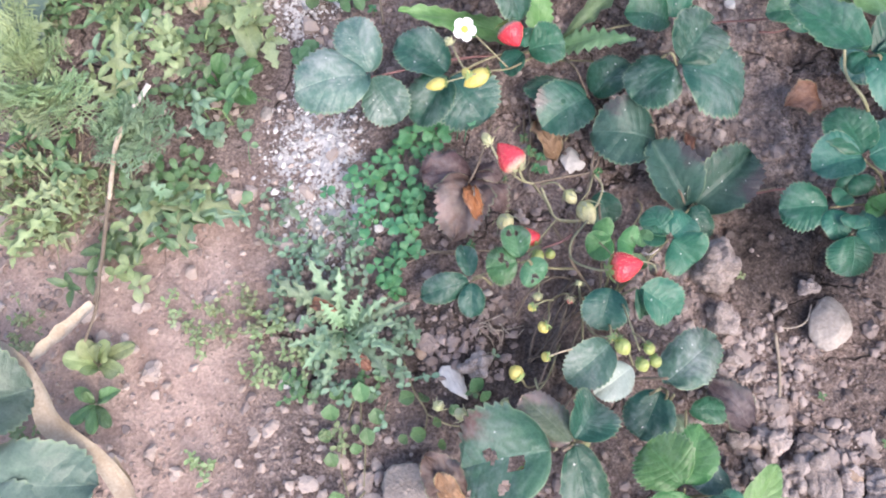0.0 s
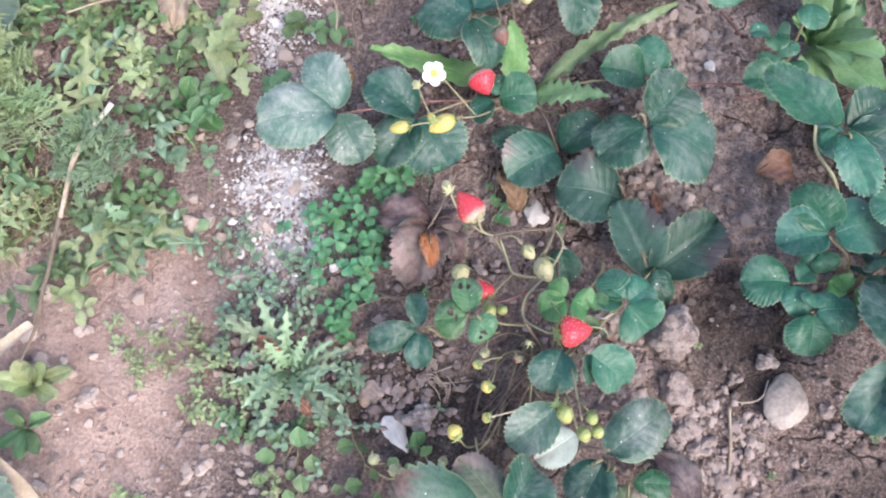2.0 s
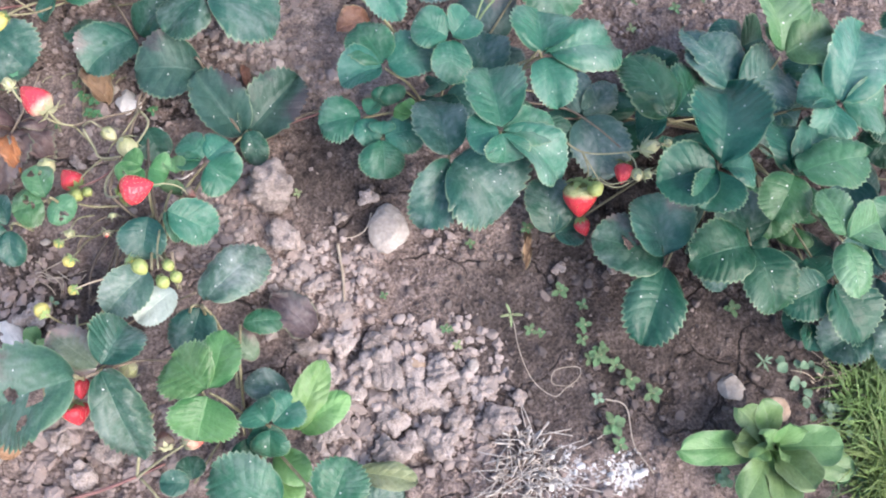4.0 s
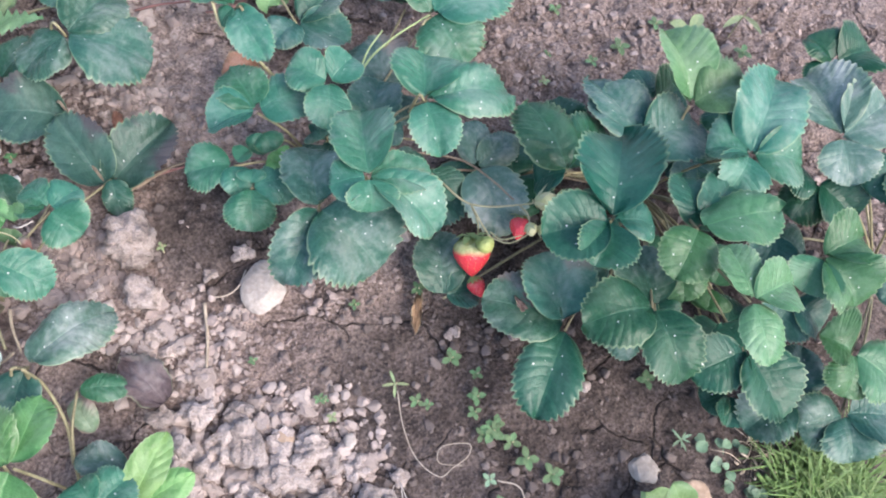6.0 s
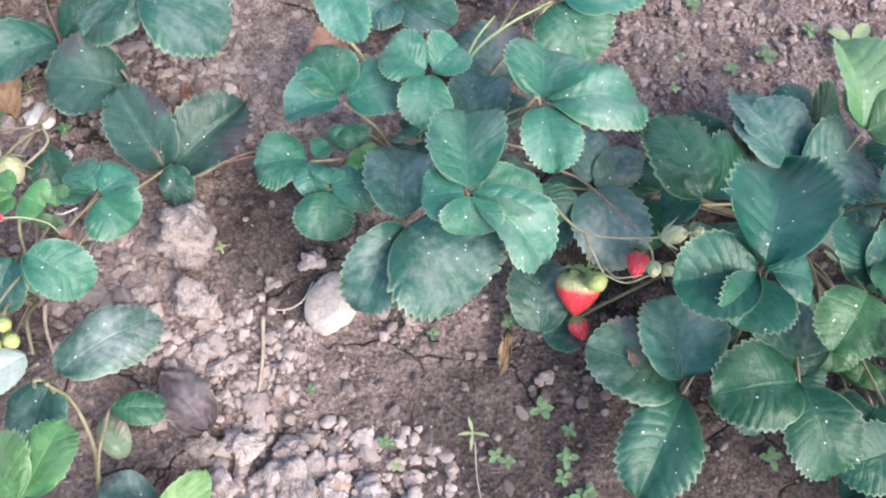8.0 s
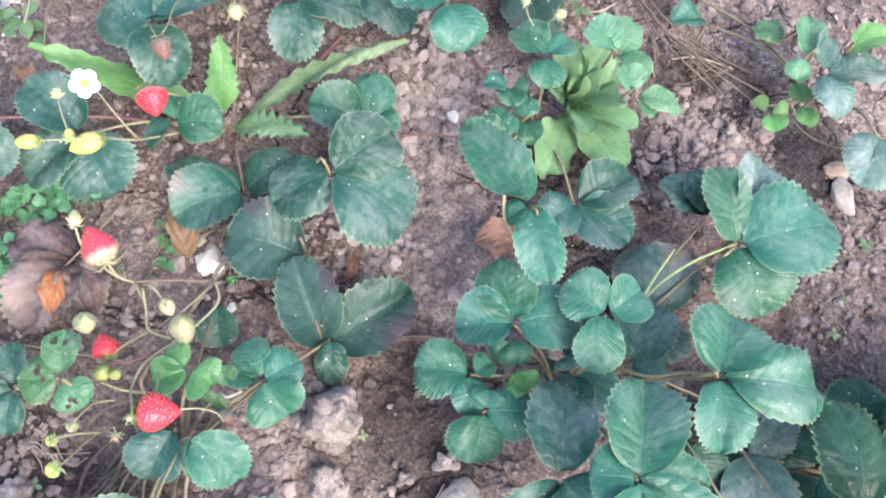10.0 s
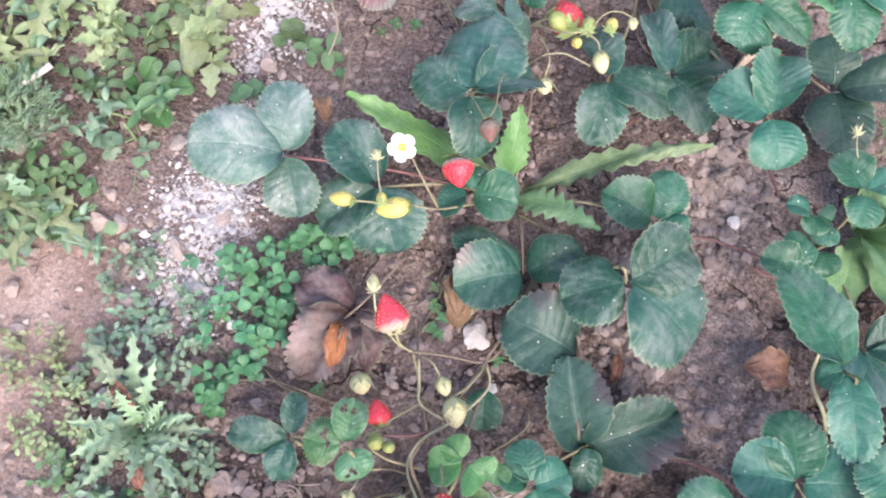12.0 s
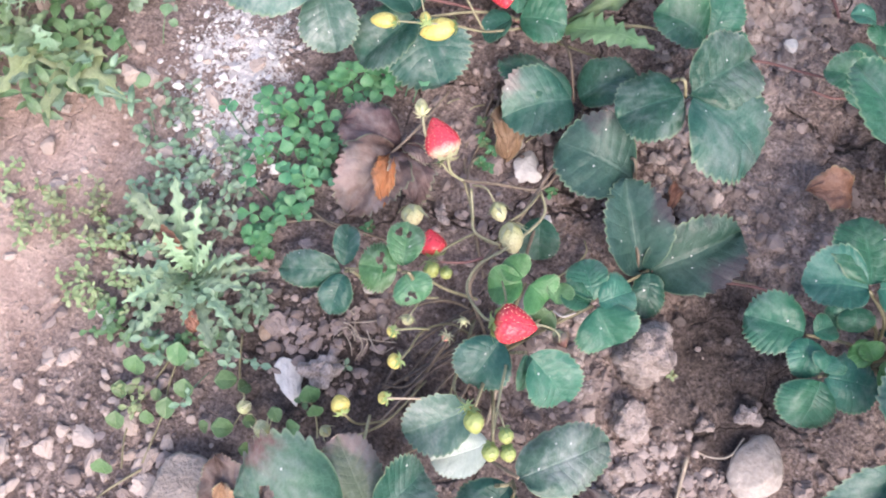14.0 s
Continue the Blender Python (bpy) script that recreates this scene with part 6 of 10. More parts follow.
stick("runner", [(0.3150, 0.5420, 0.0120), (0.3250, 0.5300, 0.0120), (0.3310, 0.5220, 0.0100)], 0.0014, STEM_RED, "short reddish runner on crumbly soil", "stem")
stick("straw", [(0.2740, 0.6000, 0.0120), (0.2780, 0.6140, 0.0200), (0.2900, 0.6340, 0.0250)], 0.0022, STRAW, "pale flat straw stalk among strawberry leaves", "straw")
stick("straw", [(0.2750, 0.6040, 0.0120), (0.2830, 0.6180, 0.0200), (0.2870, 0.6260, 0.0250)], 0.0016, STRAW, "pale split straw stalk among strawberry leaves", "straw")
stalk(plant_h, [(0.3510, 0.5300, 0.0700), (0.3410, 0.5300, 0.0850), (0.3370, 0.5370, 0.0900)], 0.0005, STEM_LIME)
stalk(plant_h, [(0.3520, 0.5330, 0.0700), (0.3560, 0.5340, 0.0800), (0.3600, 0.5370, 0.0850)], 0.0005, STEM_LIME)
berry(plant_h, (0.3370, 0.5350, 0.0900), (0.3370, 0.5430, 0.0870), 0.0047, "pale", sepal=1.1)
berry(plant_h, (0.3580, 0.5350, 0.0850), (0.3650, 0.5420, 0.0820), 0.0063, "pale", sepal=.8)
berry(plant_n, (0.1240, 0.6440, 0.0500), (0.1360, 0.6360, 0.0470), 0.0162, "pinkred")
berry(plant_n, (0.1530, 0.5830, 0.0500), (0.1620, 0.5920, 0.0470), 0.0056, "pale", sepal=1)
stalk(plant_n, [(0.0820, 0.6460, 0.0200), (0.1010, 0.6520, 0.0400), (0.1240, 0.6440, 0.0500)], 0.0007, STEM_LIME)
stalk(plant_n, [(0.0840, 0.5900, 0.0300), (0.0940, 0.5610, 0.0450), (0.1080, 0.5350, 0.0600)], 0.0007, STEM_LIME)
stalk(plant_n, [(0.0430, 0.5860, 0.0300), (0.0630, 0.5820, 0.0300), (0.0870, 0.5890, 0.0200)], 0.0007, STEM_BROWN)
stalk(plant_n, [(0.0530, 0.5620, 0.0300), (0.0720, 0.5610, 0.0300), (0.0900, 0.5750, 0.0200)], 0.0007, STEM_BROWN)
berry(plant_c, (0.1360, 0.3220, 0.0620), (0.1210, 0.3380, 0.0680), 0.0200, "redpale")
berry(plant_c, (0.1480, 0.2740, 0.0420), (0.1400, 0.2860, 0.0450), 0.0156, "red")
berry(plant_c, (0.1250, 0.2960, 0.0420), (0.1320, 0.2860, 0.0390), 0.0120, "pale")
berry(plant_c, (0.1880, 0.2410, 0.1020), (0.2080, 0.2450, 0.1040), 0.0183, "red")
berry(plant_c, (0.1790, 0.3040, 0.0500), (0.1880, 0.2890, 0.0470), 0.0135, "pale")
berry(plant_c, (0.1680, 0.3110, 0.0520), (0.1760, 0.3030, 0.0490), 0.0089, "pale")
berry(plant_c, (0.1160, 0.3360, 0.0700), (0.1110, 0.3460, 0.0670), 0.0067, "pale")
berry(plant_c, (0.1370, 0.1780, 0.0760), (0.1310, 0.1850, 0.0730), 0.0092, "yellow")
berry(plant_c, (0.1040, 0.1540, 0.0600), (0.0980, 0.1600, 0.0570), 0.0081, "pale")
berry(plant_c, (0.1530, 0.2110, 0.0780), (0.1480, 0.2080, 0.0750), 0.0075, "yellow", sepal=.7)
berry(plant_c, (0.1450, 0.2240, 0.0740), (0.1430, 0.2220, 0.0710), 0.0057, "yellow", sepal=.8)
berry(plant_c, (0.1540, 0.1920, 0.0760), (0.1500, 0.1910, 0.0730), 0.0060, "yellow", sepal=.8)
berry(plant_c, (0.1490, 0.2350, 0.0650), (0.1480, 0.2300, 0.0620), 0.0064, "pale", sepal=.9)
berry(plant_c, (0.1930, 0.2000, 0.0960), (0.1990, 0.1910, 0.0930), 0.0097, "green")
berry(plant_c, (0.2100, 0.1980, 0.0940), (0.2140, 0.1920, 0.0910), 0.0071, "green")
berry(plant_c, (0.2060, 0.1890, 0.0920), (0.2100, 0.1820, 0.0890), 0.0080, "green")
berry(plant_c, (0.2140, 0.1910, 0.0920), (0.2180, 0.1850, 0.0890), 0.0071, "green")
berry(plant_c, (0.1900, 0.2010, 0.0960), (0.1920, 0.2000, 0.0930), 0.0040, "yellow", sepal=1.2)
berry(plant_c, (0.1560, 0.2660, 0.0560), (0.1600, 0.2620, 0.0530), 0.0066, "green")
berry(plant_c, (0.1470, 0.2670, 0.0520), (0.1530, 0.2610, 0.0490), 0.0093, "green", sepal=.7)
berry(plant_c, (0.1750, 0.2430, 0.0660), (0.1750, 0.2410, 0.0630), 0.0039, "pale", sepal=1.3)
berry(plant_c, (0.1700, 0.2330, 0.0600), (0.1690, 0.2300, 0.0570), 0.0045, "pinkred", sepal=1.3)
berry(plant_c, (0.1270, 0.1680, 0.0450), (0.1320, 0.1650, 0.0420), 0.0060, "pale", sepal=.9)
stalk(plant_c, [(0.1360, 0.3220, 0.0620), (0.1400, 0.3190, 0.0500), (0.1480, 0.3190, 0.0420)], 0.0009, STEM_LIME)
stalk(plant_c, [(0.1160, 0.3360, 0.0700), (0.1230, 0.3260, 0.0650), (0.1380, 0.3190, 0.0500), (0.1480, 0.3190, 0.0440)], 0.0008, STEM_LIME)
stalk(plant_c, [(0.1470, 0.3190, 0.0440), (0.1680, 0.3260, 0.0400), (0.1890, 0.3320, 0.0380), (0.1960, 0.3500, 0.0340), (0.2000, 0.3770, 0.0240), (0.1960, 0.4020, 0.0160)], 0.0010, STEM_BROWN)
stalk(plant_c, [(0.1890, 0.3330, 0.0360), (0.1960, 0.3180, 0.0400), (0.1850, 0.2930, 0.0500), (0.1720, 0.2740, 0.0560), (0.1710, 0.2580, 0.0640), (0.1820, 0.2440, 0.0900), (0.1880, 0.2410, 0.1020)], 0.0009, STEM_LIME)
stalk(plant_c, [(0.1480, 0.3190, 0.0420), (0.1560, 0.3090, 0.0380), (0.1640, 0.2950, 0.0380), (0.1800, 0.2900, 0.0460)], 0.0008, STEM)
stalk(plant_c, [(0.1640, 0.2950, 0.0380), (0.1540, 0.2810, 0.0460), (0.1490, 0.2730, 0.0440)], 0.0008, STEM_LIME)
stalk(plant_c, [(0.1530, 0.3190, 0.0420), (0.1610, 0.3160, 0.0540), (0.1680, 0.3110, 0.0520)], 0.0006, STEM_LIME)
stalk(plant_c, [(0.1900, 0.3300, 0.0380), (0.1850, 0.3130, 0.0500), (0.1790, 0.3040, 0.0500)], 0.0009, STEM)
stalk(plant_c, [(0.1730, 0.2800, 0.0510), (0.1650, 0.2740, 0.0520), (0.1520, 0.2690, 0.0520)], 0.0009, STEM_RED)
stalk(plant_c, [(0.1950, 0.2380, 0.0100), (0.2020, 0.2370, 0.0500), (0.2040, 0.2120, 0.0800), (0.2060, 0.1940, 0.0930)], 0.0008, STEM_LIME)
stalk(plant_c, [(0.1950, 0.2380, 0.0100), (0.1820, 0.2260, 0.0400), (0.1830, 0.2080, 0.0700), (0.1930, 0.2000, 0.0960)], 0.0008, STEM)
stalk(plant_c, [(0.2040, 0.2060, 0.0850), (0.2070, 0.2020, 0.0930), (0.2100, 0.1980, 0.0940)], 0.0006, STEM_LIME)
stalk(plant_c, [(0.1930, 0.2410, 0.0100), (0.1720, 0.2440, 0.0300), (0.1580, 0.2330, 0.0500), (0.1550, 0.2180, 0.0700), (0.1530, 0.2110, 0.0780)], 0.0007, STEM)
stalk(plant_c, [(0.1600, 0.2340, 0.0500), (0.1530, 0.2290, 0.0680), (0.1450, 0.2240, 0.0740)], 0.0007, STEM_LIME)
stalk(plant_c, [(0.1580, 0.2530, 0.0400), (0.1510, 0.2470, 0.0520), (0.1490, 0.2350, 0.0650)], 0.0006, STEM_LIME)
stalk(plant_c, [(0.1780, 0.2620, 0.0300), (0.1600, 0.2590, 0.0400), (0.1490, 0.2600, 0.0460)], 0.0010, STEM)
stalk(plant_c, [(0.1780, 0.2570, 0.0200), (0.1620, 0.2550, 0.0300), (0.1460, 0.2450, 0.0240), (0.1380, 0.2300, 0.0150)], 0.0009, STEM_BROWN)
stalk(plant_c, [(0.1890, 0.2420, 0.0150), (0.1670, 0.2140, 0.0240), (0.1530, 0.1820, 0.0200)], 0.0010, STEM_DARK)
stalk(plant_c, [(0.1900, 0.2390, 0.0150), (0.1780, 0.2150, 0.0220), (0.1690, 0.1860, 0.0240)], 0.0010, STEM_BROWN)
stalk(plant_c, [(0.1910, 0.2410, 0.0150), (0.1700, 0.2240, 0.0260), (0.1590, 0.2040, 0.0250), (0.1460, 0.2010, 0.0150)], 0.0009, STEM_DARK)
stalk(plant_c, [(0.1880, 0.2450, 0.0150), (0.1730, 0.2420, 0.0240), (0.1630, 0.2250, 0.0200), (0.1570, 0.2070, 0.0200)], 0.0010, STEM_BROWN)
stalk(plant_c, [(0.1930, 0.2370, 0.0150), (0.1890, 0.2060, 0.0240), (0.1870, 0.1840, 0.0220)], 0.0009, STEM_BROWN)
stalk(plant_c, [(0.1850, 0.2060, 0.0400), (0.1690, 0.1980, 0.0700), (0.1540, 0.1920, 0.0760)], 0.0007, STRAW)
stalk(plant_c, [(0.1370, 0.1780, 0.0760), (0.1440, 0.1760, 0.0500), (0.1560, 0.1830, 0.0300)], 0.0007, STEM)
stalk(plant_c, [(0.1040, 0.1540, 0.0600), (0.1110, 0.1490, 0.0540), (0.1250, 0.1510, 0.0500), (0.1390, 0.1650, 0.0440), (0.1560, 0.1820, 0.0360), (0.1680, 0.2110, 0.0200)], 0.0008, STEM)
stalk(plant_c, [(0.1250, 0.1510, 0.0500), (0.1260, 0.1390, 0.0450), (0.1250, 0.1300, 0.0400)], 0.0007, STEM)
stalk(plant_c, [(0.1060, 0.2490, 0.0450), (0.1180, 0.2520, 0.0500), (0.1360, 0.2540, 0.0700)], 0.0007, STEM)
stalk(plant_c, [(0.2130, 0.2880, 0.0150), (0.2230, 0.3020, 0.0200), (0.2270, 0.3120, 0.0220), (0.2240, 0.3190, 0.0200)], 0.0007, STEM)
stalk(plant_c, [(0.0560, 0.2660, 0.0120), (0.0740, 0.2740, 0.0160), (0.0900, 0.2760, 0.0180), (0.1200, 0.2780, 0.0150), (0.1530, 0.2800, 0.0120)], 0.0009, STEM_BROWN)
stalk(plant_c, [(0.0690, 0.2800, 0.0120), (0.0840, 0.2740, 0.0200), (0.1000, 0.2750, 0.0120)], 0.0008, STEM_BROWN)
stalk(plant_c, [(0.1940, 0.2510, 0.0100), (0.1430, 0.3390, 0.0100), (0.1430, 0.3650, 0.0090), (0.1430, 0.4000, 0.0100)], 0.0012, STEM_BROWN)
stalk(plant_c, [(0.2270, 0.2670, 0.0650), (0.2210, 0.2620, 0.0680), (0.2160, 0.2640, 0.0650)], 0.0006, WHITE_STALK)
stalk(plant_c, [(0.2030, 0.2460, 0.0980), (0.2120, 0.2500, 0.0900), (0.2200, 0.2510, 0.0800), (0.2240, 0.2480, 0.0700)], 0.0005, STEM_LIME)
berry(plant_c, (0.2210, 0.2530, 0.0700), (0.2280, 0.2480, 0.0670), 0.0083, "mould", sepal=.5)
stalk(plant_c, [(0.1860, 0.2650, 0.0800), (0.1900, 0.2560, 0.0900), (0.1900, 0.2510, 0.0980)], 0.0006, STEM)
stalk(plant_c, [(0.1530, 0.3170, 0.0420), (0.1590, 0.3040, 0.0400), (0.1640, 0.2940, 0.0420), (0.1790, 0.2900, 0.0500)], 0.0009, STEM_LIME)
stalk(plant_c, [(0.1890, 0.3320, 0.0380), (0.1830, 0.3070, 0.0440), (0.1750, 0.2820, 0.0500), (0.1720, 0.2700, 0.0520), (0.1730, 0.2600, 0.0500), (0.1890, 0.2460, 0.0300)], 0.0013, STEM_BROWN)
stalk(plant_c, [(0.1460, 0.4100, 0.0100), (0.1480, 0.3740, 0.0120), (0.1460, 0.3390, 0.0150), (0.1520, 0.3180, 0.0300)], 0.0010, STEM_BROWN)
stalk(plant_c, [(0.1970, 0.3950, 0.0150), (0.1970, 0.3680, 0.0240), (0.1900, 0.3400, 0.0360), (0.1890, 0.3310, 0.0380)], 0.0014, STEM_BROWN)
stalk(plant_c, [(0.1850, 0.2490, 0.0200), (0.1680, 0.2220, 0.0260), (0.1480, 0.1990, 0.0120)], 0.0012, STEM_DARK)
stalk(plant_c, [(0.1780, 0.2590, 0.0200), (0.1640, 0.2400, 0.0280), (0.1510, 0.2190, 0.0240), (0.1470, 0.1990, 0.0120)], 0.0013, STEM_DARK)
stalk(plant_c, [(0.1810, 0.2570, 0.0200), (0.1710, 0.2340, 0.0300), (0.1650, 0.2070, 0.0200), (0.1640, 0.1900, 0.0100)], 0.0012, STEM_BROWN)
stalk(plant_c, [(0.1810, 0.2520, 0.0220), (0.1820, 0.2270, 0.0300), (0.1830, 0.2050, 0.0180)], 0.0011, STEM)
stalk(plant_c, [(0.2050, 0.2250, 0.0300), (0.2060, 0.2130, 0.0260), (0.2080, 0.2000, 0.0120)], 0.0011, STRAW)
berry(plant_d, (0.1470, 0.1430, 0.0540), (0.1400, 0.1550, 0.0510), 0.0131, "pinkred")
berry(plant_d, (0.1480, 0.1420, 0.0500), (0.1490, 0.1290, 0.0470), 0.0111, "red")
berry(plant_d, (0.1440, 0.1270, 0.0460), (0.1460, 0.1150, 0.0430), 0.0173, "red")
berry(plant_d, (0.1760, 0.1390, 0.0500), (0.1800, 0.1490, 0.0470), 0.0105, "pale")
berry(plant_e, (0.2090, 0.0920, 0.0540), (0.2250, 0.0990, 0.0510), 0.0124, "pinkred")
berry(plant_e, (0.1980, 0.0920, 0.0500), (0.1950, 0.1030, 0.0470), 0.0110, "mould")
berry(plant_d, (0.0850, 0.1600, 0.0500), (0.0890, 0.1660, 0.0470), 0.0068, "pale")
stalk(plant_d, [(0.1610, 0.1350, 0.0860), (0.1740, 0.1420, 0.0700), (0.1860, 0.1460, 0.0600), (0.2010, 0.1480, 0.0400)], 0.0011, STEM_BROWN)
stalk(plant_d, [(0.1470, 0.1430, 0.0540), (0.1560, 0.1410, 0.0600), (0.1690, 0.1440, 0.0700)], 0.0007, STEM_LIME)
stalk(plant_d, [(0.1480, 0.1420, 0.0500), (0.1550, 0.1400, 0.0600), (0.1680, 0.1390, 0.0800)], 0.0007, STEM_LIME)
stalk(plant_d, [(0.1440, 0.1270, 0.0460), (0.1450, 0.1370, 0.0540), (0.1530, 0.1410, 0.0600)], 0.0007, STEM_LIME)
stalk(plant_d, [(0.1600, 0.1410, 0.0100), (0.1510, 0.1540, 0.0450), (0.1510, 0.1650, 0.0600), (0.1480, 0.1820, 0.0500)], 0.0010, STEM_LIME)
stalk(plant_e, [(0.1750, 0.0800, 0.0250), (0.1810, 0.0970, 0.0400), (0.1920, 0.1130, 0.0550)], 0.0011, STEM_LIME)
stalk(plant_e, [(0.1750, 0.0790, 0.0250), (0.1920, 0.0860, 0.0400), (0.2090, 0.0920, 0.0540)], 0.0009, STEM_LIME)
stalk(plant_e, [(0.1770, 0.0780, 0.0250), (0.1860, 0.0670, 0.0300), (0.1920, 0.0560, 0.0300)], 0.0009, STEM_LIME)
stalk(plant_e, [(0.2400, 0.1290, 0.0120), (0.2400, 0.1490, 0.0300), (0.2330, 0.1680, 0.0500), (0.2290, 0.1710, 0.0780)], 0.0012, STEM)
stalk(plant_e, [(0.2250, 0.1800, 0.0800), (0.2060, 0.1830, 0.0500), (0.1760, 0.1750, 0.0400), (0.1590, 0.1490, 0.0700)], 0.0009, STEM_BROWN)
stalk(plant_e, [(0.2250, 0.1190, 0.0900), (0.2280, 0.1110, 0.0700), (0.2360, 0.1010, 0.0300)], 0.0010, STEM_LIME)
stick("runner", [(0.1240, 0.0720, 0.0080), (0.1480, 0.0750, 0.0100), (0.1740, 0.0800, 0.0200), (0.1900, 0.0860, 0.0120)], 0.0014, STEM_RED, "reddish runner stem over dry clods", "stem")
berry(plant_l, (0.4980, 0.2400, 0.0500), (0.4970, 0.2180, 0.0340), 0.0254, "redgreen")
berry(plant_l, (0.5000, 0.2330, 0.0640), (0.5060, 0.2240, 0.0610), 0.0119, "green")
berry(plant_l, (0.5320, 0.2490, 0.0560), (0.5270, 0.2340, 0.0530), 0.0134, "red")
berry(plant_l, (0.5320, 0.2380, 0.0720), (0.5330, 0.2290, 0.0690), 0.0085, "pale")
berry(plant_l, (0.5380, 0.2350, 0.0700), (0.5440, 0.2320, 0.0670), 0.0077, "pale")
berry(plant_l, (0.5370, 0.2500, 0.0760), (0.5540, 0.2540, 0.0730), 0.0108, "pale")
berry(plant_l, (0.5540, 0.2510, 0.0800), (0.5610, 0.2540, 0.0770), 0.0057, "pale", sepal=.7)
berry(plant_l, (0.4980, 0.2170, 0.0320), (0.5040, 0.2070, 0.0220), 0.0118, "red")
stalk(plant_l, [(0.4650, 0.3100, 0.0400), (0.4780, 0.2770, 0.0660), (0.4960, 0.2550, 0.0700), (0.5280, 0.2500, 0.0740), (0.5530, 0.2510, 0.0800)], 0.0009, STEM_LIME)
stalk(plant_l, [(0.5270, 0.2500, 0.0740), (0.5310, 0.2440, 0.0740), (0.5320, 0.2370, 0.0730)], 0.0007, STEM_LIME)
stalk(plant_l, [(0.4960, 0.2550, 0.0700), (0.5010, 0.2400, 0.0700), (0.5060, 0.2320, 0.0660)], 0.0007, STEM_LIME)
stalk(plant_l, [(0.4960, 0.2550, 0.0700), (0.5000, 0.2440, 0.0640), (0.5010, 0.2390, 0.0520)], 0.0007, STEM_LIME)
stalk(plant_l, [(0.5060, 0.2320, 0.0660), (0.5180, 0.2270, 0.0660), (0.5320, 0.2310, 0.0700)], 0.0006, STEM_LIME)
stalk(plant_l, [(0.5070, 0.2370, 0.0640), (0.5130, 0.2300, 0.0660), (0.5260, 0.2300, 0.0700)], 0.0006, STEM_LIME)
stalk(plant_l, [(0.4660, 0.3140, 0.0400), (0.4980, 0.3000, 0.0500), (0.5140, 0.2790, 0.0600), (0.5250, 0.2560, 0.0700)], 0.0010, STEM_BROWN)
stalk(plant_g, [(0.3830, 0.3650, 0.0500), (0.3650, 0.3700, 0.0800), (0.3470, 0.3800, 0.0960), (0.3410, 0.3940, 0.1100)], 0.0013, STEM_LIME)
stalk(plant_g, [(0.4330, 0.3570, 0.0700), (0.4440, 0.3740, 0.0700), (0.4650, 0.3950, 0.0660), (0.4920, 0.4140, 0.0640)], 0.0010, STEM_GREEN)
stalk(plant_g, [(0.4330, 0.3580, 0.0700), (0.4420, 0.3790, 0.0700), (0.4560, 0.4040, 0.0600)], 0.0009, STEM_GREEN)
stalk(plant_g, [(0.4300, 0.3260, 0.0500), (0.4440, 0.3190, 0.0700), (0.4590, 0.3210, 0.0850), (0.4730, 0.3190, 0.0960)], 0.0011, STEM)
stalk(plant_g, [(0.2650, 0.3150, 0.0240), (0.2850, 0.3190, 0.0180), (0.3080, 0.3270, 0.0140), (0.3350, 0.3300, 0.0200), (0.3630, 0.3210, 0.0300)], 0.0011, STEM_RED)
stalk(plant_i, [(0.5520, 0.5490, 0.0150), (0.5650, 0.5390, 0.0140), (0.5860, 0.5330, 0.0150), (0.5980, 0.5270, 0.0300), (0.6010, 0.5280, 0.0450)], 0.0006, STEM_LIME)
stalk(plant_i, [(0.5260, 0.5530, 0.0140), (0.5510, 0.5630, 0.0160), (0.5650, 0.5720, 0.0300)], 0.0006, STEM_LIME)

# chicory and dandelion
rosette(0.1610, 0.4490, [(0.2670, 0.5150, 0.0555, 0.0190), (0.2220, 0.4340, 0.0486, 0.0225)], "dandelion", "dandelion with long jagged light green leaves", "dandelion", "lobed", 0.012, "dandelion", 9, 0.48)
rosette(0.1560, 0.4540, [(0.0480, 0.4420, 0.0625, 0.0265), (0.1480, 0.4950, 0.0409, 0.0222), (0.1370, 0.4400, 0.0427, 0.0162)], "lime", "dandelion with broad light green leaves", "dandelion", "lobed", 0.012, "dandelion", 9, 0.22)
rosette(0.3880, 0.5240, [(0.3700, 0.5490, 0.0480, 0.0246), (0.4030, 0.5550, 0.0420, 0.0285), (0.4190, 0.5530, 0.0300, 0.0263), (0.4170, 0.5230, 0.0360, 0.0229), (0.3760, 0.4500, 0.0305, 0.0275), (0.4240, 0.4630, 0.0351, 0.0311), (0.4340, 0.5030, 0.0300, 0.0215), (0.4200, 0.5090, 0.0461, 0.0195), (0.3790, 0.5480, 0.0350, 0.0197), (0.3640, 0.5290, 0.0301, 0.0173), (0.3990, 0.4800, 0.0452, 0.0162), (0.3940, 0.5200, 0.0601, 0.0148), (0.3800, 0.5260, 0.0701, 0.0147)], "chicory", "chicory rosette with broad blunt light green leaves", "chicory", "spoon", 0.012, "chicory_plant", 7, 0.09)
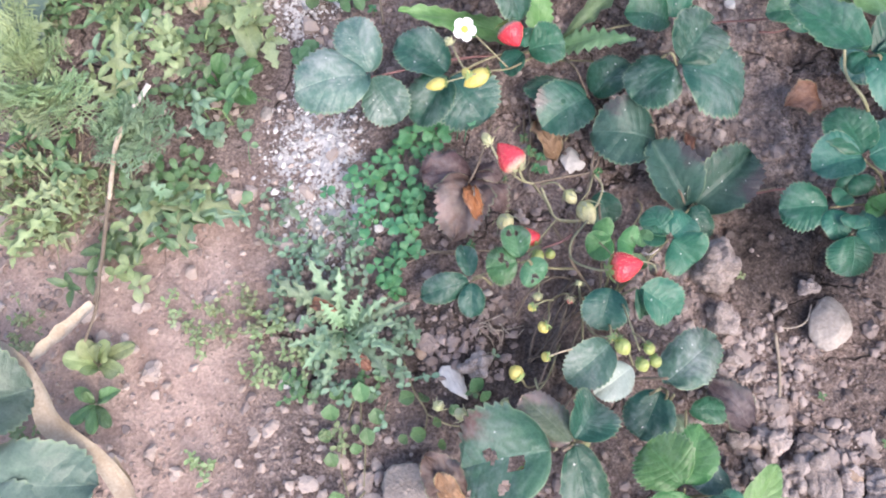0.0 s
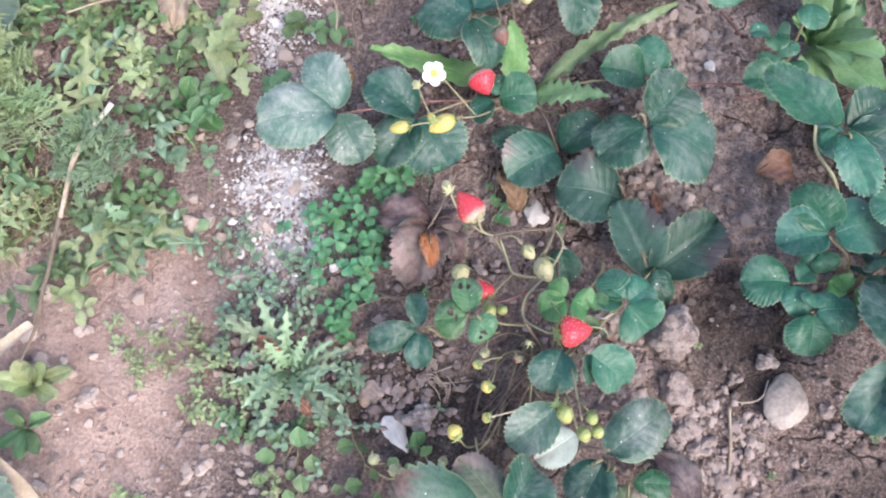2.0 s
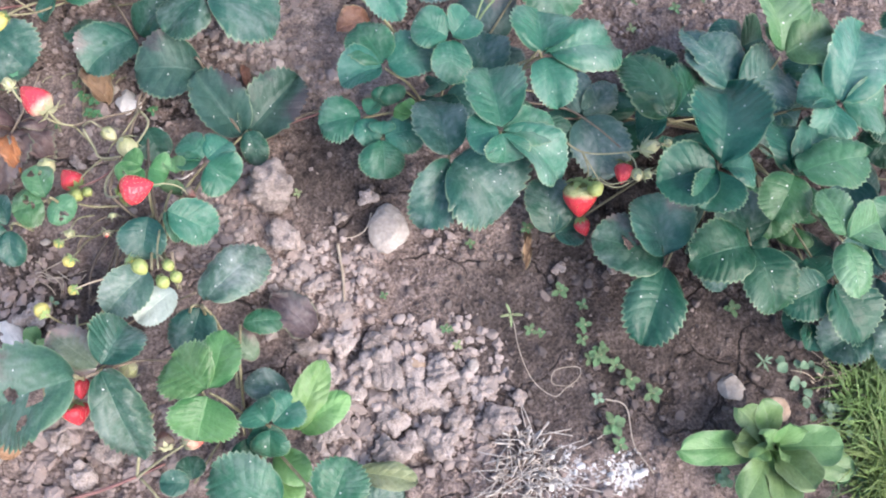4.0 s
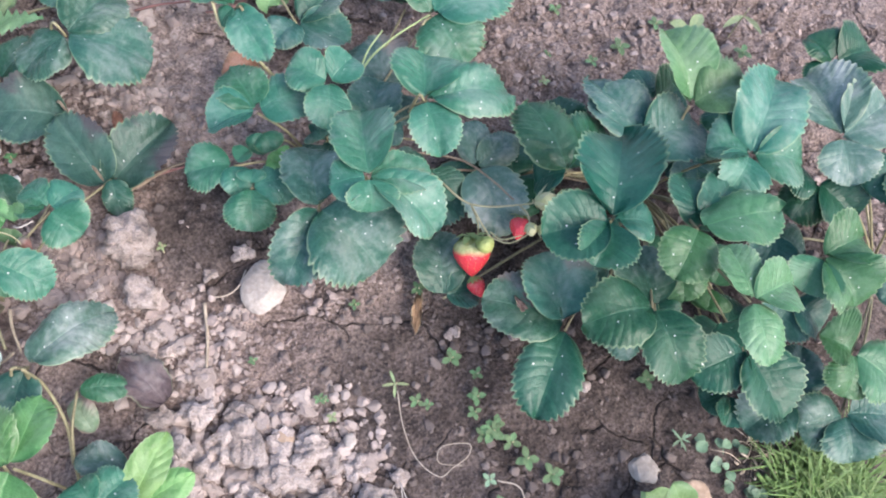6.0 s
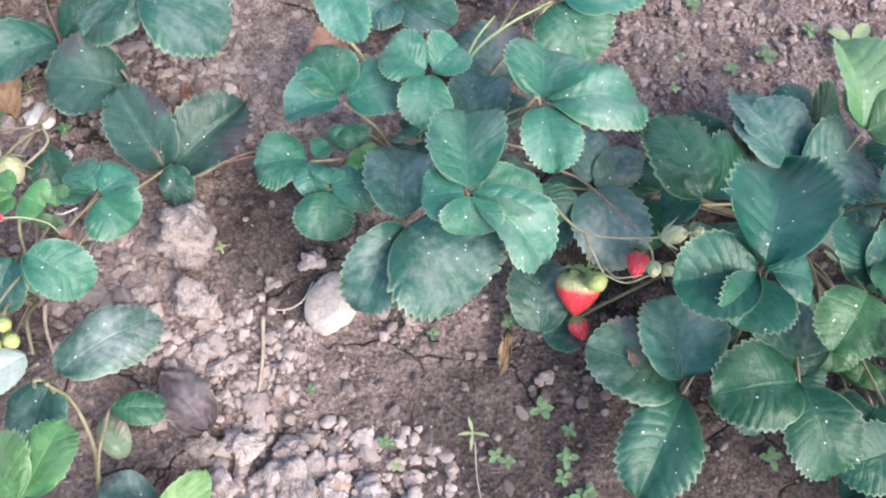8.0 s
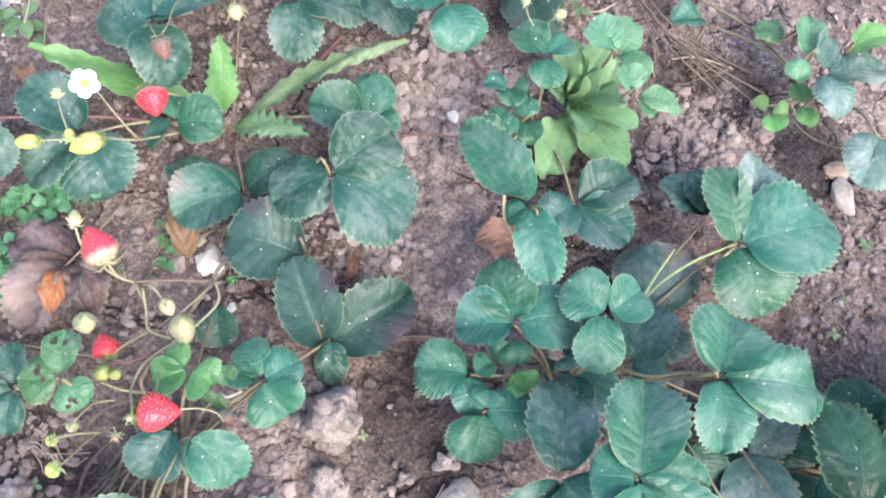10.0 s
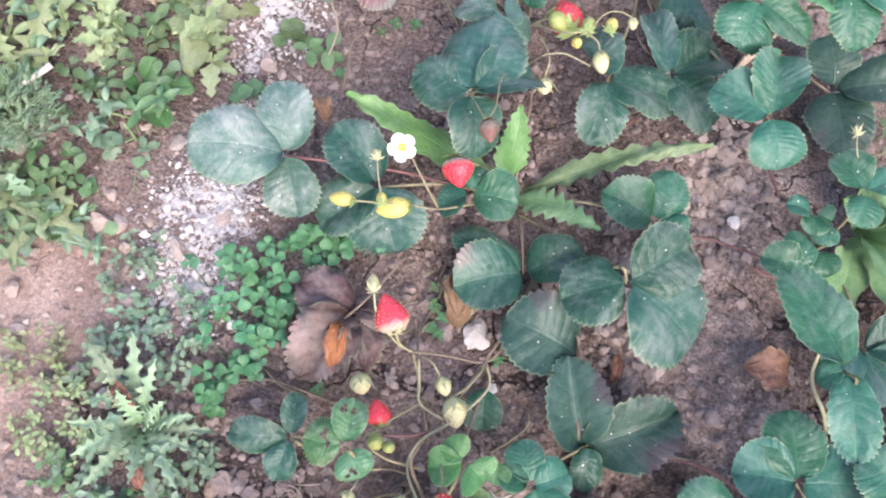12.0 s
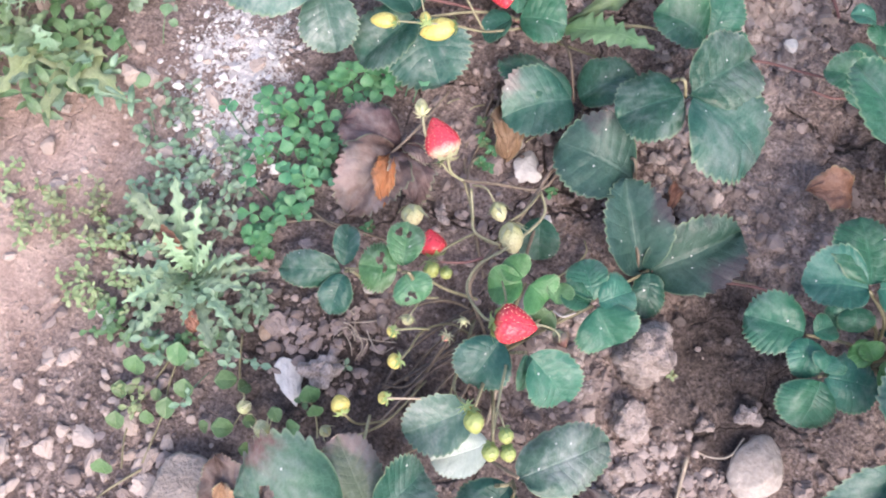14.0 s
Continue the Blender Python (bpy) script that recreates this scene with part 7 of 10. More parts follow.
rosette(0.6180, 0.0350, [(0.5370, 0.0430, 0.0243, 0.0241), (0.5850, 0.0650, 0.0306, 0.0221), (0.6050, 0.0680, 0.0299, 0.0223), (0.6180, 0.0490, 0.0355, 0.0304), (0.5750, 0.0430, 0.0310, 0.0226), (0.6610, 0.0280, 0.0244, 0.0294), (0.6710, 0.0090, 0.0122, 0.0236), (0.6300, 0.0020, 0.0251, 0.0315), (0.5750, 0.0020, 0.0250, 0.0282), (0.6070, -0.0090, 0.0199, 0.0262), (0.5770, 0.0300, 0.0469, 0.0127), (0.5980, 0.0270, 0.0462, 0.0143), (0.5880, 0.0440, 0.0485, 0.0128)], "lettuce", "lettuce plant with spoon-shaped light green leaves", "lettuce", "spoon", 0.012, "lettuce_plant", 7, 0.02)
rosette(-0.1650, 0.1920, [(-0.1840, 0.1930, 0.0000, 0.0137), (-0.1680, 0.2070, 0.0050, 0.0161), (-0.1490, 0.2050, 0.0050, 0.0137), (-0.1330, 0.2040, 0.0000, 0.0121), (-0.1400, 0.1840, 0.0000, 0.0136), (-0.1670, 0.1820, -0.0040, 0.0137), (-0.1510, 0.2000, 0.0140, 0.0118)], "weedlime", "small light green rosette weed on sandy path", "weed", "spoon", 0.012, "rosette_weed", 7, 0.02)
rosette(-0.1620, 0.1640, [(-0.1730, 0.1740, -0.0050, 0.0088), (-0.1400, 0.1730, -0.0050, 0.0088), (-0.1740, 0.1480, -0.0100, 0.0096), (-0.1590, 0.1420, -0.0100, 0.0088), (-0.1460, 0.1460, -0.0100, 0.0088), (-0.1640, 0.1700, 0.0000, 0.0072)], "weed", "small narrow-leaved rosette weed on sandy path", "weed", "smooth", 0.012, "rosette_weed", 7, 0.55)
rosette(0.0160, 0.2210, [(-0.0340, 0.2550, 0.0132, 0.0174), (-0.0120, 0.2670, 0.0191, 0.0160), (-0.0200, 0.2480, 0.0195, 0.0171), (-0.0220, 0.2050, 0.0050, 0.0141), (-0.0100, 0.1900, 0.0071, 0.0139), (0.0050, 0.1760, 0.0080, 0.0137), (0.0090, 0.2000, 0.0211, 0.0123), (0.0120, 0.2580, 0.0283, 0.0124), (0.0510, 0.2380, 0.0307, 0.0122), (0.0650, 0.2340, 0.0292, 0.0122), (0.0580, 0.2190, 0.0276, 0.0128), (0.0540, 0.1820, 0.0239, 0.0144), (0.0590, 0.2000, 0.0253, 0.0133), (0.0330, 0.1910, 0.0221, 0.0134), (0.0030, 0.2340, 0.0301, 0.0141), (0.0320, 0.2400, 0.0367, 0.0121)], "rosette", "rosette weed with finely lobed grey-green leaves", "weed", "lobed", 0.012, "rosette_weed", 7, 0.62)
rosette(-0.1830, 0.3460, [(-0.2580, 0.3410, 0.0100, 0.0171), (-0.2340, 0.2670, 0.0100, 0.0223), (-0.2250, 0.3060, 0.0100, 0.0168), (-0.2600, 0.2920, 0.0100, 0.0184), (-0.1830, 0.2840, 0.0000, 0.0127)], "weedlime", "sow thistle with long finely lobed leaves by the path", "weed", "lobed", 0.012, "thistle_weed", 9, 0.93)
rosette(-0.1320, 0.3360, [(-0.0670, 0.3020, 0.0003, 0.0220), (-0.1030, 0.2770, 0.0001, 0.0235), (-0.1350, 0.3000, 0.0000, 0.0195), (-0.0920, 0.2970, 0.0041, 0.0193), (-0.1410, 0.2750, 0.0000, 0.0210), (-0.0900, 0.3260, 0.0001, 0.0189)], "weedlime", "jagged light green thistle by the path", "weed", "lobed", 0.012, "thistle_weed", 4, 0.75)
rosette(-0.1800, 0.3910, [(-0.1780, 0.4640, 0.0200, 0.0253), (-0.1960, 0.4130, 0.0100, 0.0196), (-0.1540, 0.4230, 0.0100, 0.0179)], "weedlime", "thistle with upright jagged leaf", "weed", "lobed", 0.012, "thistle_weed", 6, 0.72)
rosette(-0.0990, 0.4970, [(-0.0710, 0.4440, -0.0039, 0.0202), (-0.0650, 0.5000, -0.0049, 0.0123), (-0.0990, 0.4660, 0.0000, 0.0120)], "weedlime", "weed with broad yellow-green leaves", "weed", "spoon", 0.012, "rosette_weed", 7, 0.02)
rosette(-0.1040, 0.4230, [(-0.0990, 0.4430, 0.0000, 0.0137), (-0.1110, 0.4190, 0.0000, 0.0153), (-0.0750, 0.4210, -0.0039, 0.0154), (-0.0670, 0.4360, -0.0039, 0.0155), (-0.0990, 0.4020, -0.0060, 0.0162), (-0.0690, 0.4010, -0.0059, 0.0179)], "lime2", "low weed with oval green leaves", "weed", "spoon", 0.012, "rosette_weed", 7, 0.03)
rosette(-0.1040, 0.3030, [(-0.1230, 0.3040, 0.0000, 0.0137), (-0.0790, 0.3110, -0.0038, 0.0124), (-0.0810, 0.3340, -0.0039, 0.0125), (-0.0970, 0.3240, 0.0041, 0.0116), (-0.1060, 0.2990, 0.0001, 0.0109)], "weed", "jagged-leaved sow thistle weed by the path", "weed", "lobed", 0.012, "thistle_weed", 5, 0.60)
rosette(-0.1270, 0.3180, [(-0.0670, 0.3030, 0.0003, 0.0167), (-0.1380, 0.2890, 0.0000, 0.0166), (-0.1010, 0.2830, 0.0001, 0.0182), (-0.0950, 0.3180, 0.0041, 0.0151), (-0.1520, 0.3070, 0.0020, 0.0168), (-0.1350, 0.3260, 0.0100, 0.0168)], "weedblue", "grey-green jagged sow thistle on the path edge", "weed", "lobed", 0.012, "thistle_weed", 4, 0.60)

# feathery weeds and cabbage
feathery_317 = thing("feathery_weed", -0.2460, 0.4190, -0.0160, "feathery light green fennel weed", "weed")
frond(feathery_317, (-0.2460, 0.4190, -0.0130), (-0.2650, 0.4750, 0.0500), 0.0394, "frond", seed=0)
frond(feathery_317, (-0.2460, 0.4190, -0.0130), (-0.2460, 0.4540, 0.0450), 0.0348, "frond", seed=1)
frond(feathery_317, (-0.2460, 0.4190, -0.0130), (-0.2070, 0.4310, 0.0300), 0.0306, "frond", seed=2)
frond(feathery_317, (-0.2460, 0.4190, -0.0130), (-0.2620, 0.4280, 0.0400), 0.0345, "frond", seed=3)
feathery_322 = thing("feathery_weed", -0.2370, 0.4100, -0.0160, "feathery yellow-green weed with fine leaves", "weed")
frond(feathery_322, (-0.2370, 0.4100, -0.0130), (-0.2380, 0.3770, 0.0300), 0.0381, "frond", seed=0)
frond(feathery_322, (-0.2370, 0.4100, -0.0130), (-0.2020, 0.3540, 0.0250), 0.0377, "frond", seed=1)
frond(feathery_322, (-0.2370, 0.4100, -0.0130), (-0.1770, 0.3660, 0.0250), 0.0337, "frond", seed=2)
frond(feathery_322, (-0.2370, 0.4100, -0.0130), (-0.2550, 0.3590, 0.0250), 0.0380, "frond", seed=3)
frond(feathery_322, (-0.2370, 0.4100, -0.0130), (-0.1830, 0.3930, 0.0300), 0.0256, "frond", seed=4)
feathery_328 = thing("feathery_weed", -0.1680, 0.3720, -0.0160, "dense feathery blue-green weed tuft", "weed")
frond(feathery_328, (-0.1680, 0.3720, -0.0130), (-0.1790, 0.3580, 0.0200), 0.0304, "rosette", seed=0)
frond(feathery_328, (-0.1680, 0.3720, -0.0130), (-0.1650, 0.3360, 0.0200), 0.0300, "rosette", seed=1)
frond(feathery_328, (-0.1680, 0.3720, -0.0130), (-0.1410, 0.3300, 0.0200), 0.0298, "rosette", seed=2)
frond(feathery_328, (-0.1680, 0.3720, -0.0130), (-0.1240, 0.3480, 0.0200), 0.0302, "rosette", seed=3)
frond(feathery_328, (-0.1680, 0.3720, -0.0130), (-0.1210, 0.3730, 0.0250), 0.0304, "rosette", seed=4)
frond(feathery_328, (-0.1680, 0.3720, -0.0130), (-0.1390, 0.3850, 0.0300), 0.0279, "rosette", seed=5)
frond(feathery_328, (-0.1680, 0.3720, -0.0130), (-0.1600, 0.3840, 0.0300), 0.0279, "rosette", seed=6)
frond(feathery_328, (-0.1680, 0.3720, -0.0130), (-0.1720, 0.3730, 0.0300), 0.0278, "rosette", seed=7)
frond(feathery_328, (-0.1680, 0.3720, -0.0130), (-0.1410, 0.3630, 0.0400), 0.0230, "rosette", seed=8)
cabbage_338 = thing("cabbage_plant", -0.3130, 0.6190, -0.0200, "cabbage plant with large grey-green leaves", "cabbage")
smooth_leaf(cabbage_338, (-0.2520, 0.5560, 0.0600), (-0.1460, 0.5010, 0.0200), 0.0581, "cabbage", tooth=0.05, wave=0.004, wide=0.36, ruffle=0.06)
stalk(cabbage_338, [(-0.3130, 0.6190, -0.0100), (-0.2520, 0.5560, 0.0600)], 0.003, STEM_LIME, "leaf_stalk")
smooth_leaf(cabbage_338, (-0.2230, 0.5730, 0.0700), (-0.1130, 0.5770, 0.0400), 0.0469, "cabbage", tooth=0.05, wave=0.004, wide=0.55, ruffle=0.06)
stalk(cabbage_338, [(-0.3130, 0.6190, -0.0100), (-0.2230, 0.5730, 0.0700)], 0.003, STEM_LIME, "leaf_stalk")
smooth_leaf(cabbage_338, (-0.2390, 0.5160, 0.0500), (-0.2950, 0.4920, 0.0300), 0.0359, "cabbage", tooth=0.05, wave=0.004, wide=0.55, ruffle=0.06)
stalk(cabbage_338, [(-0.3130, 0.6190, -0.0100), (-0.2390, 0.5160, 0.0500)], 0.003, STEM_LIME, "leaf_stalk")
smooth_leaf(cabbage_338, (-0.2720, 0.5030, 0.0200), (-0.2610, 0.4250, 0.0000), 0.0558, "cabbage", tooth=0.05, wave=0.004, wide=0.55, ruffle=0.06)
stalk(cabbage_338, [(-0.3130, 0.6190, -0.0100), (-0.2720, 0.5030, 0.0200)], 0.003, STEM_LIME, "leaf_stalk")
smooth_leaf(cabbage_338, (-0.2550, 0.5360, 0.0700), (-0.3120, 0.5090, 0.0600), 0.0486, "cabbage", tooth=0.05, wave=0.004, wide=0.55, ruffle=0.06)
stalk(cabbage_338, [(-0.3130, 0.6190, -0.0100), (-0.2550, 0.5360, 0.0700)], 0.003, STEM_LIME, "leaf_stalk")
smooth_leaf(cabbage_338, (-0.2320, 0.5480, 0.0700), (-0.2460, 0.5940, 0.0800), 0.0400, "cabbage", tooth=0.05, wave=0.004, wide=0.55, ruffle=0.06)
stalk(cabbage_338, [(-0.3130, 0.6190, -0.0100), (-0.2320, 0.5480, 0.0700)], 0.003, STEM_LIME, "leaf_stalk")
smooth_leaf(cabbage_338, (-0.1900, 0.6200, 0.0600), (-0.1020, 0.6040, 0.0400), 0.0470, "cabbage", tooth=0.05, wave=0.004, wide=0.55, ruffle=0.06)
stalk(cabbage_338, [(-0.3130, 0.6190, -0.0100), (-0.1900, 0.6200, 0.0600)], 0.003, STEM_LIME, "leaf_stalk")
cabbage_353 = thing("cabbage_plant", -0.2630, 0.1270, -0.0200, "cabbage plant with large dull green leaves", "cabbage")
smooth_leaf(cabbage_353, (-0.2280, 0.1460, 0.0400), (-0.1840, 0.1670, 0.0300), 0.0588, "cabbage", tooth=0.05, wave=0.004, wide=0.55, ruffle=0.06)
stalk(cabbage_353, [(-0.2630, 0.1270, -0.0100), (-0.2280, 0.1460, 0.0400)], 0.003, STEM_LIME, "leaf_stalk")
smooth_leaf(cabbage_353, (-0.2110, 0.1040, 0.0400), (-0.1310, 0.1070, 0.0300), 0.0538, "cabbage", tooth=0.05, wave=0.004, wide=0.55, ruffle=0.06)
stalk(cabbage_353, [(-0.2630, 0.1270, -0.0100), (-0.2110, 0.1040, 0.0400)], 0.003, STEM_LIME, "leaf_stalk")
smooth_leaf(cabbage_353, (-0.2080, 0.0900, 0.0400), (-0.1560, 0.0720, 0.0300), 0.0533, "cabbage", tooth=0.05, wave=0.004, wide=0.55, ruffle=0.06)
stalk(cabbage_353, [(-0.2630, 0.1270, -0.0100), (-0.2080, 0.0900, 0.0400)], 0.003, STEM_LIME, "leaf_stalk")

# single fallen leaves
dead_leaf = thing("dead_leaf", 0.1040, 0.3350, 0.0191, "withered purple-brown strawberry leaf with orange patch", "leaf")
leaflet(dead_leaf, (0.1040, 0.3330, 0.0232), (0.0670, 0.3330, 0.0254), 0.0298, "dead", fold=0.35, arch=0.2, ruffle=0.08, tooth=0.09, crumple=0.032, cols=16)
leaflet(dead_leaf, (0.1020, 0.3280, 0.0252), (0.0930, 0.2810, 0.0294), 0.0360, "dead", fold=0.35, arch=0.2, ruffle=0.08, tooth=0.09, crumple=0.032, cols=16)
leaflet(dead_leaf, (0.1070, 0.3310, 0.0235), (0.1250, 0.2980, 0.0291), 0.0239, "dead", fold=0.35, arch=0.2, ruffle=0.08, tooth=0.09, crumple=0.032, cols=16)
leaflet(dead_leaf, (0.1020, 0.3210, 0.0335), (0.1100, 0.2910, 0.0389), 0.0107, "deadorange", fold=0.35, arch=0.2, ruffle=0.08, tooth=0.09, crumple=0.032, cols=16)
leaflet(dead_leaf, (0.1070, 0.3340, 0.0234), (0.1270, 0.3290, 0.0291), 0.0162, "dead", fold=0.35, arch=0.2, ruffle=0.08, tooth=0.09, crumple=0.032, cols=16)
leaflet(dead_leaf, (0.0810, 0.3350, 0.0172), (0.0990, 0.3350, 0.0187), 0.0131, "dead", fold=0.35, arch=0.2, ruffle=0.08, tooth=0.09, crumple=0.032, cols=16)
stalk(dead_leaf, [(0.1010, 0.3210, 0.0294), (0.1090, 0.3410, 0.0272), (0.1180, 0.3770, 0.0177)], 0.0010, STEM_BROWN, "leaf_stalk")
single_leaf("fallen_leaf", (0.3680, 0.4070, 0.0112), (0.3390, 0.3990, 0.0162), 0.0232, "brown", "dry light brown fallen leaf on soil", "leaf", arch=0.20)
single_leaf("fallen_leaf", (0.1650, 0.3480, 0.0201), (0.1520, 0.3790, 0.0191), 0.0189, "rust", "curled reddish-brown fallen leaf", "leaf", arch=0.20)
single_leaf("fallen_leaf", (0.0380, 0.1900, 0.0131), (0.0270, 0.2010, 0.0150), 0.0081, "brown", "small dry brown leaf among weeds", "leaf", arch=0.15)
single_leaf("fallen_leaf", (-0.0070, 0.2350, 0.0120), (0.0120, 0.2300, 0.0201), 0.0077, "brown", "small pale yellow leaf among weeds", "leaf", arch=0.15)
single_leaf("fallen_leaf", (-0.1280, 0.5320, -0.0080), (-0.1240, 0.4850, -0.0060), 0.0253, "tan", "crumpled brown leaf among weeds", "leaf", arch=0.25)
single_leaf("fallen_leaf", (-0.1840, 0.5450, -0.0100), (-0.1530, 0.5280, -0.0100), 0.0217, "tan", "brown dry leaf among weeds", "leaf", arch=0.15)
single_leaf("fallen_leaf", (-0.1180, 0.6490, -0.0050), (-0.1090, 0.6070, -0.0050), 0.0207, "tan", "dry tan leaf on lime-strewn soil", "leaf", arch=0.15)
single_leaf("fallen_leaf", (0.2940, 0.1590, 0.0158), (0.2680, 0.1880, 0.0208), 0.0259, "plum", "withered purple leaf on dry clods", "leaf", arch=0.20)
single_leaf("fallen_leaf", (0.4640, 0.2200, 0.0062), (0.4570, 0.1910, 0.0062), 0.0062, "rust", "thin dry brown leaf blade", "leaf", arch=0.15)
single_leaf("fallen_leaf", (0.1050, 0.1080, 0.0176), (0.0780, 0.1340, 0.0206), 0.0240, "dead", "dark withered leaf leaning against a stone", "leaf", arch=0.12)
single_leaf("fallen_leaf", (0.1020, 0.1020, 0.0234), (0.0880, 0.1230, 0.0258), 0.0143, "brown", "tan withered leaf edge by a stone", "leaf", arch=0.12)
single_leaf("fallen_leaf", (0.2650, 0.3560, 0.0160), (0.2640, 0.3750, 0.0148), 0.0072, "brown", "narrow brown leaf under a strawberry plant", "leaf", arch=0.15)
single_leaf("fallen_leaf", (0.0300, 0.4480, 0.0043), (0.0160, 0.4630, 0.0015), 0.0119, "brown", "small pinkish-brown dry leaf", "leaf", arch=0.15)
single_leaf("fallen_leaf", (0.5300, 0.1840, 0.0476), (0.5190, 0.1970, 0.0499), 0.0110, "dead", "withered brown patch of leaf on a strawberry leaf", "leaf", arch=0.15)
single_leaf("fallen_leaf", (0.2540, 0.1440, 0.0243), (0.2430, 0.1650, 0.0261), 0.0152, "pinkgreen", "faded pink-green leaf on dry soil", "leaf", arch=0.15)
single_leaf("fallen_leaf", (0.4370, 0.6360, 0.0120), (0.4420, 0.6630, 0.0220), 0.0095, "brown", "narrow pale dry leaf beside stems", "leaf", arch=0.15)
single_leaf("fallen_leaf", (0.3310, 0.7360, 0.0200), (0.3070, 0.7350, 0.0200), 0.0119, "brown", "curled straw-coloured leaf on soil", "leaf", arch=0.15)
single_leaf("fallen_leaf", (0.2750, 0.0940, 0.0315), (0.2990, 0.1340, 0.0475), 0.0210, "lime", "bright light green notched leaf", "leaf", arch=0.10)
single_leaf("fallen_leaf", (0.2780, 0.0950, 0.0295), (0.3130, 0.1100, 0.0414), 0.0211, "lime", "bright light green leaf on clods", "leaf", arch=0.10)
single_leaf("fallen_leaf", (0.2610, 0.0820, 0.0173), (0.2820, 0.0610, 0.0227), 0.0201, "lime", "light green leaf on dry clods", "leaf", arch=0.10)
single_leaf("fallen_leaf", (0.2610, 0.0660, 0.0149), (0.2700, 0.0440, 0.0185), 0.0230, "lime", "light green leaf under a strawberry plant", "leaf", arch=0.10)
single_leaf("fallen_leaf", (0.3140, 0.0610, 0.0145), (0.3520, 0.0490, 0.0202), 0.0188, "weedlime", "light green leaf at the edge of dry clods", "leaf", arch=0.10)
single_leaf("fallen_leaf", (0.3090, 0.0400, 0.0123), (0.3430, 0.0440, 0.0162), 0.0224, "grey", "grey-green leaf at the edge of dry clods", "leaf", arch=0.10)

# straws, sticks and dry stalks
stick("straw", [(0.3190, 0.2250, 0.0100), (0.3200, 0.2010, 0.0090), (0.3180, 0.1730, 0.0080)], 0.0013, STRAW, "pale short straw on cracked soil", "straw")
stick("rootlet", [(0.3470, 0.2470, 0.0080), (0.3410, 0.2340, 0.0100), (0.3300, 0.2300, 0.0060), (0.3150, 0.2330, 0.0050)], 0.0006, ROOT, "thin pale root beside a stone", "root")
stick("rootlet", [(0.4400, 0.1520, 0.0080), (0.4410, 0.1290, 0.0060), (0.4470, 0.1070, 0.0060), (0.4600, 0.0940, 0.0060), (0.4690, 0.0980, 0.0080), (0.4800, 0.1040, 0.0090), (0.4820, 0.1120, 0.0080), (0.4640, 0.1120, 0.0100), (0.4610, 0.1030, 0.0060), (0.4760, 0.0990, 0.0050)], 0.0004, ROOT, "curled thin pale root on soil", "root")
stick("rootlet", [(0.4970, 0.0870, 0.0060), (0.5120, 0.0790, 0.0060), (0.5120, 0.0520, 0.0060), (0.5220, 0.0300, 0.0060)], 0.0006, ROOT, "thin grey root by seedlings", "root")
stick("rootlet", [(0.1090, 0.2170, 0.0060), (0.1110, 0.2240, 0.0120), (0.1170, 0.2250, 0.0140), (0.1230, 0.2210, 0.0100), (0.1340, 0.2230, 0.0080), (0.1440, 0.2260, 0.0060)], 0.0004, ROOT, "tangled thin pale rootlets on dark soil", "root")
stick("rootlet", [(0.1110, 0.2110, 0.0060), (0.1100, 0.2180, 0.0100), (0.1160, 0.2230, 0.0140), (0.1230, 0.2180, 0.0100)], 0.0004, ROOT, "tangled thin pale rootlets on dark soil", "root")
stick("rootlet", [(0.1200, 0.2240, 0.0120), (0.1270, 0.2170, 0.0080), (0.1260, 0.2080, 0.0050)], 0.0004, ROOT, "tangled thin pale rootlets on dark soil", "root")
stick("rootlet", [(0.1260, 0.2260, 0.0120), (0.1330, 0.2190, 0.0120), (0.1390, 0.2180, 0.0080), (0.1440, 0.2230, 0.0080)], 0.0004, ROOT, "tangled thin pale rootlets on dark soil", "root")
stick("rootlet", [(0.1220, 0.2200, 0.0150), (0.1290, 0.2200, 0.0120), (0.1280, 0.2110, 0.0060)], 0.0004, ROOT, "tangled thin pale rootlets on dark soil", "root")
stick("twig", [(0.0310, 0.4660, 0.0100), (0.0270, 0.4870, 0.0140), (0.0210, 0.5070, 0.0120), (0.0270, 0.5220, 0.0100)], 0.0011, STEM_BROWN, "thin bent brown twig on soil", "twig")
stick("twig", [(-0.0080, 0.5520, 0.0080), (0.0020, 0.5850, 0.0120)], 0.0013, STRAW, "short pale twig on soil", "twig")
stick("cut_twig", [(-0.1420, 0.3990, 0.0260), (-0.1470, 0.3900, 0.0240), (-0.1530, 0.3810, 0.0220)], 0.0024, WHITE_STALK, "cut pale stalk end among weeds", "twig")
stick("dead_twig", [(-0.1590, 0.3660, 0.0200), (-0.1640, 0.3500, 0.0160), (-0.1640, 0.3100, 0.0120)], 0.0025, STRAW, "pale dry stalk on the path", "twig")
stick("dead_twig", [(-0.1650, 0.3120, 0.0120), (-0.1630, 0.2690, 0.0100), (-0.1630, 0.2310, 0.0100)], 0.0019, STEM_BROWN, "dry greyish stalk on the path", "twig")
stick("dead_twig", [(-0.1640, 0.2640, 0.0100), (-0.1610, 0.2310, 0.0100), (-0.1660, 0.2040, 0.0080)], 0.0014, STEM_BROWN, "thin dry stalk on the path", "twig")
ribbon("dry_strap_leaf", [(-0.1620, 0.2300, 0.0140), (-0.1760, 0.2150, 0.0120), (-0.1890, 0.2030, 0.0100), (-0.2010, 0.1910, 0.0080)], 0.0104, STRAW, "dry pale strap leaf on sandy path", "dry leaf")
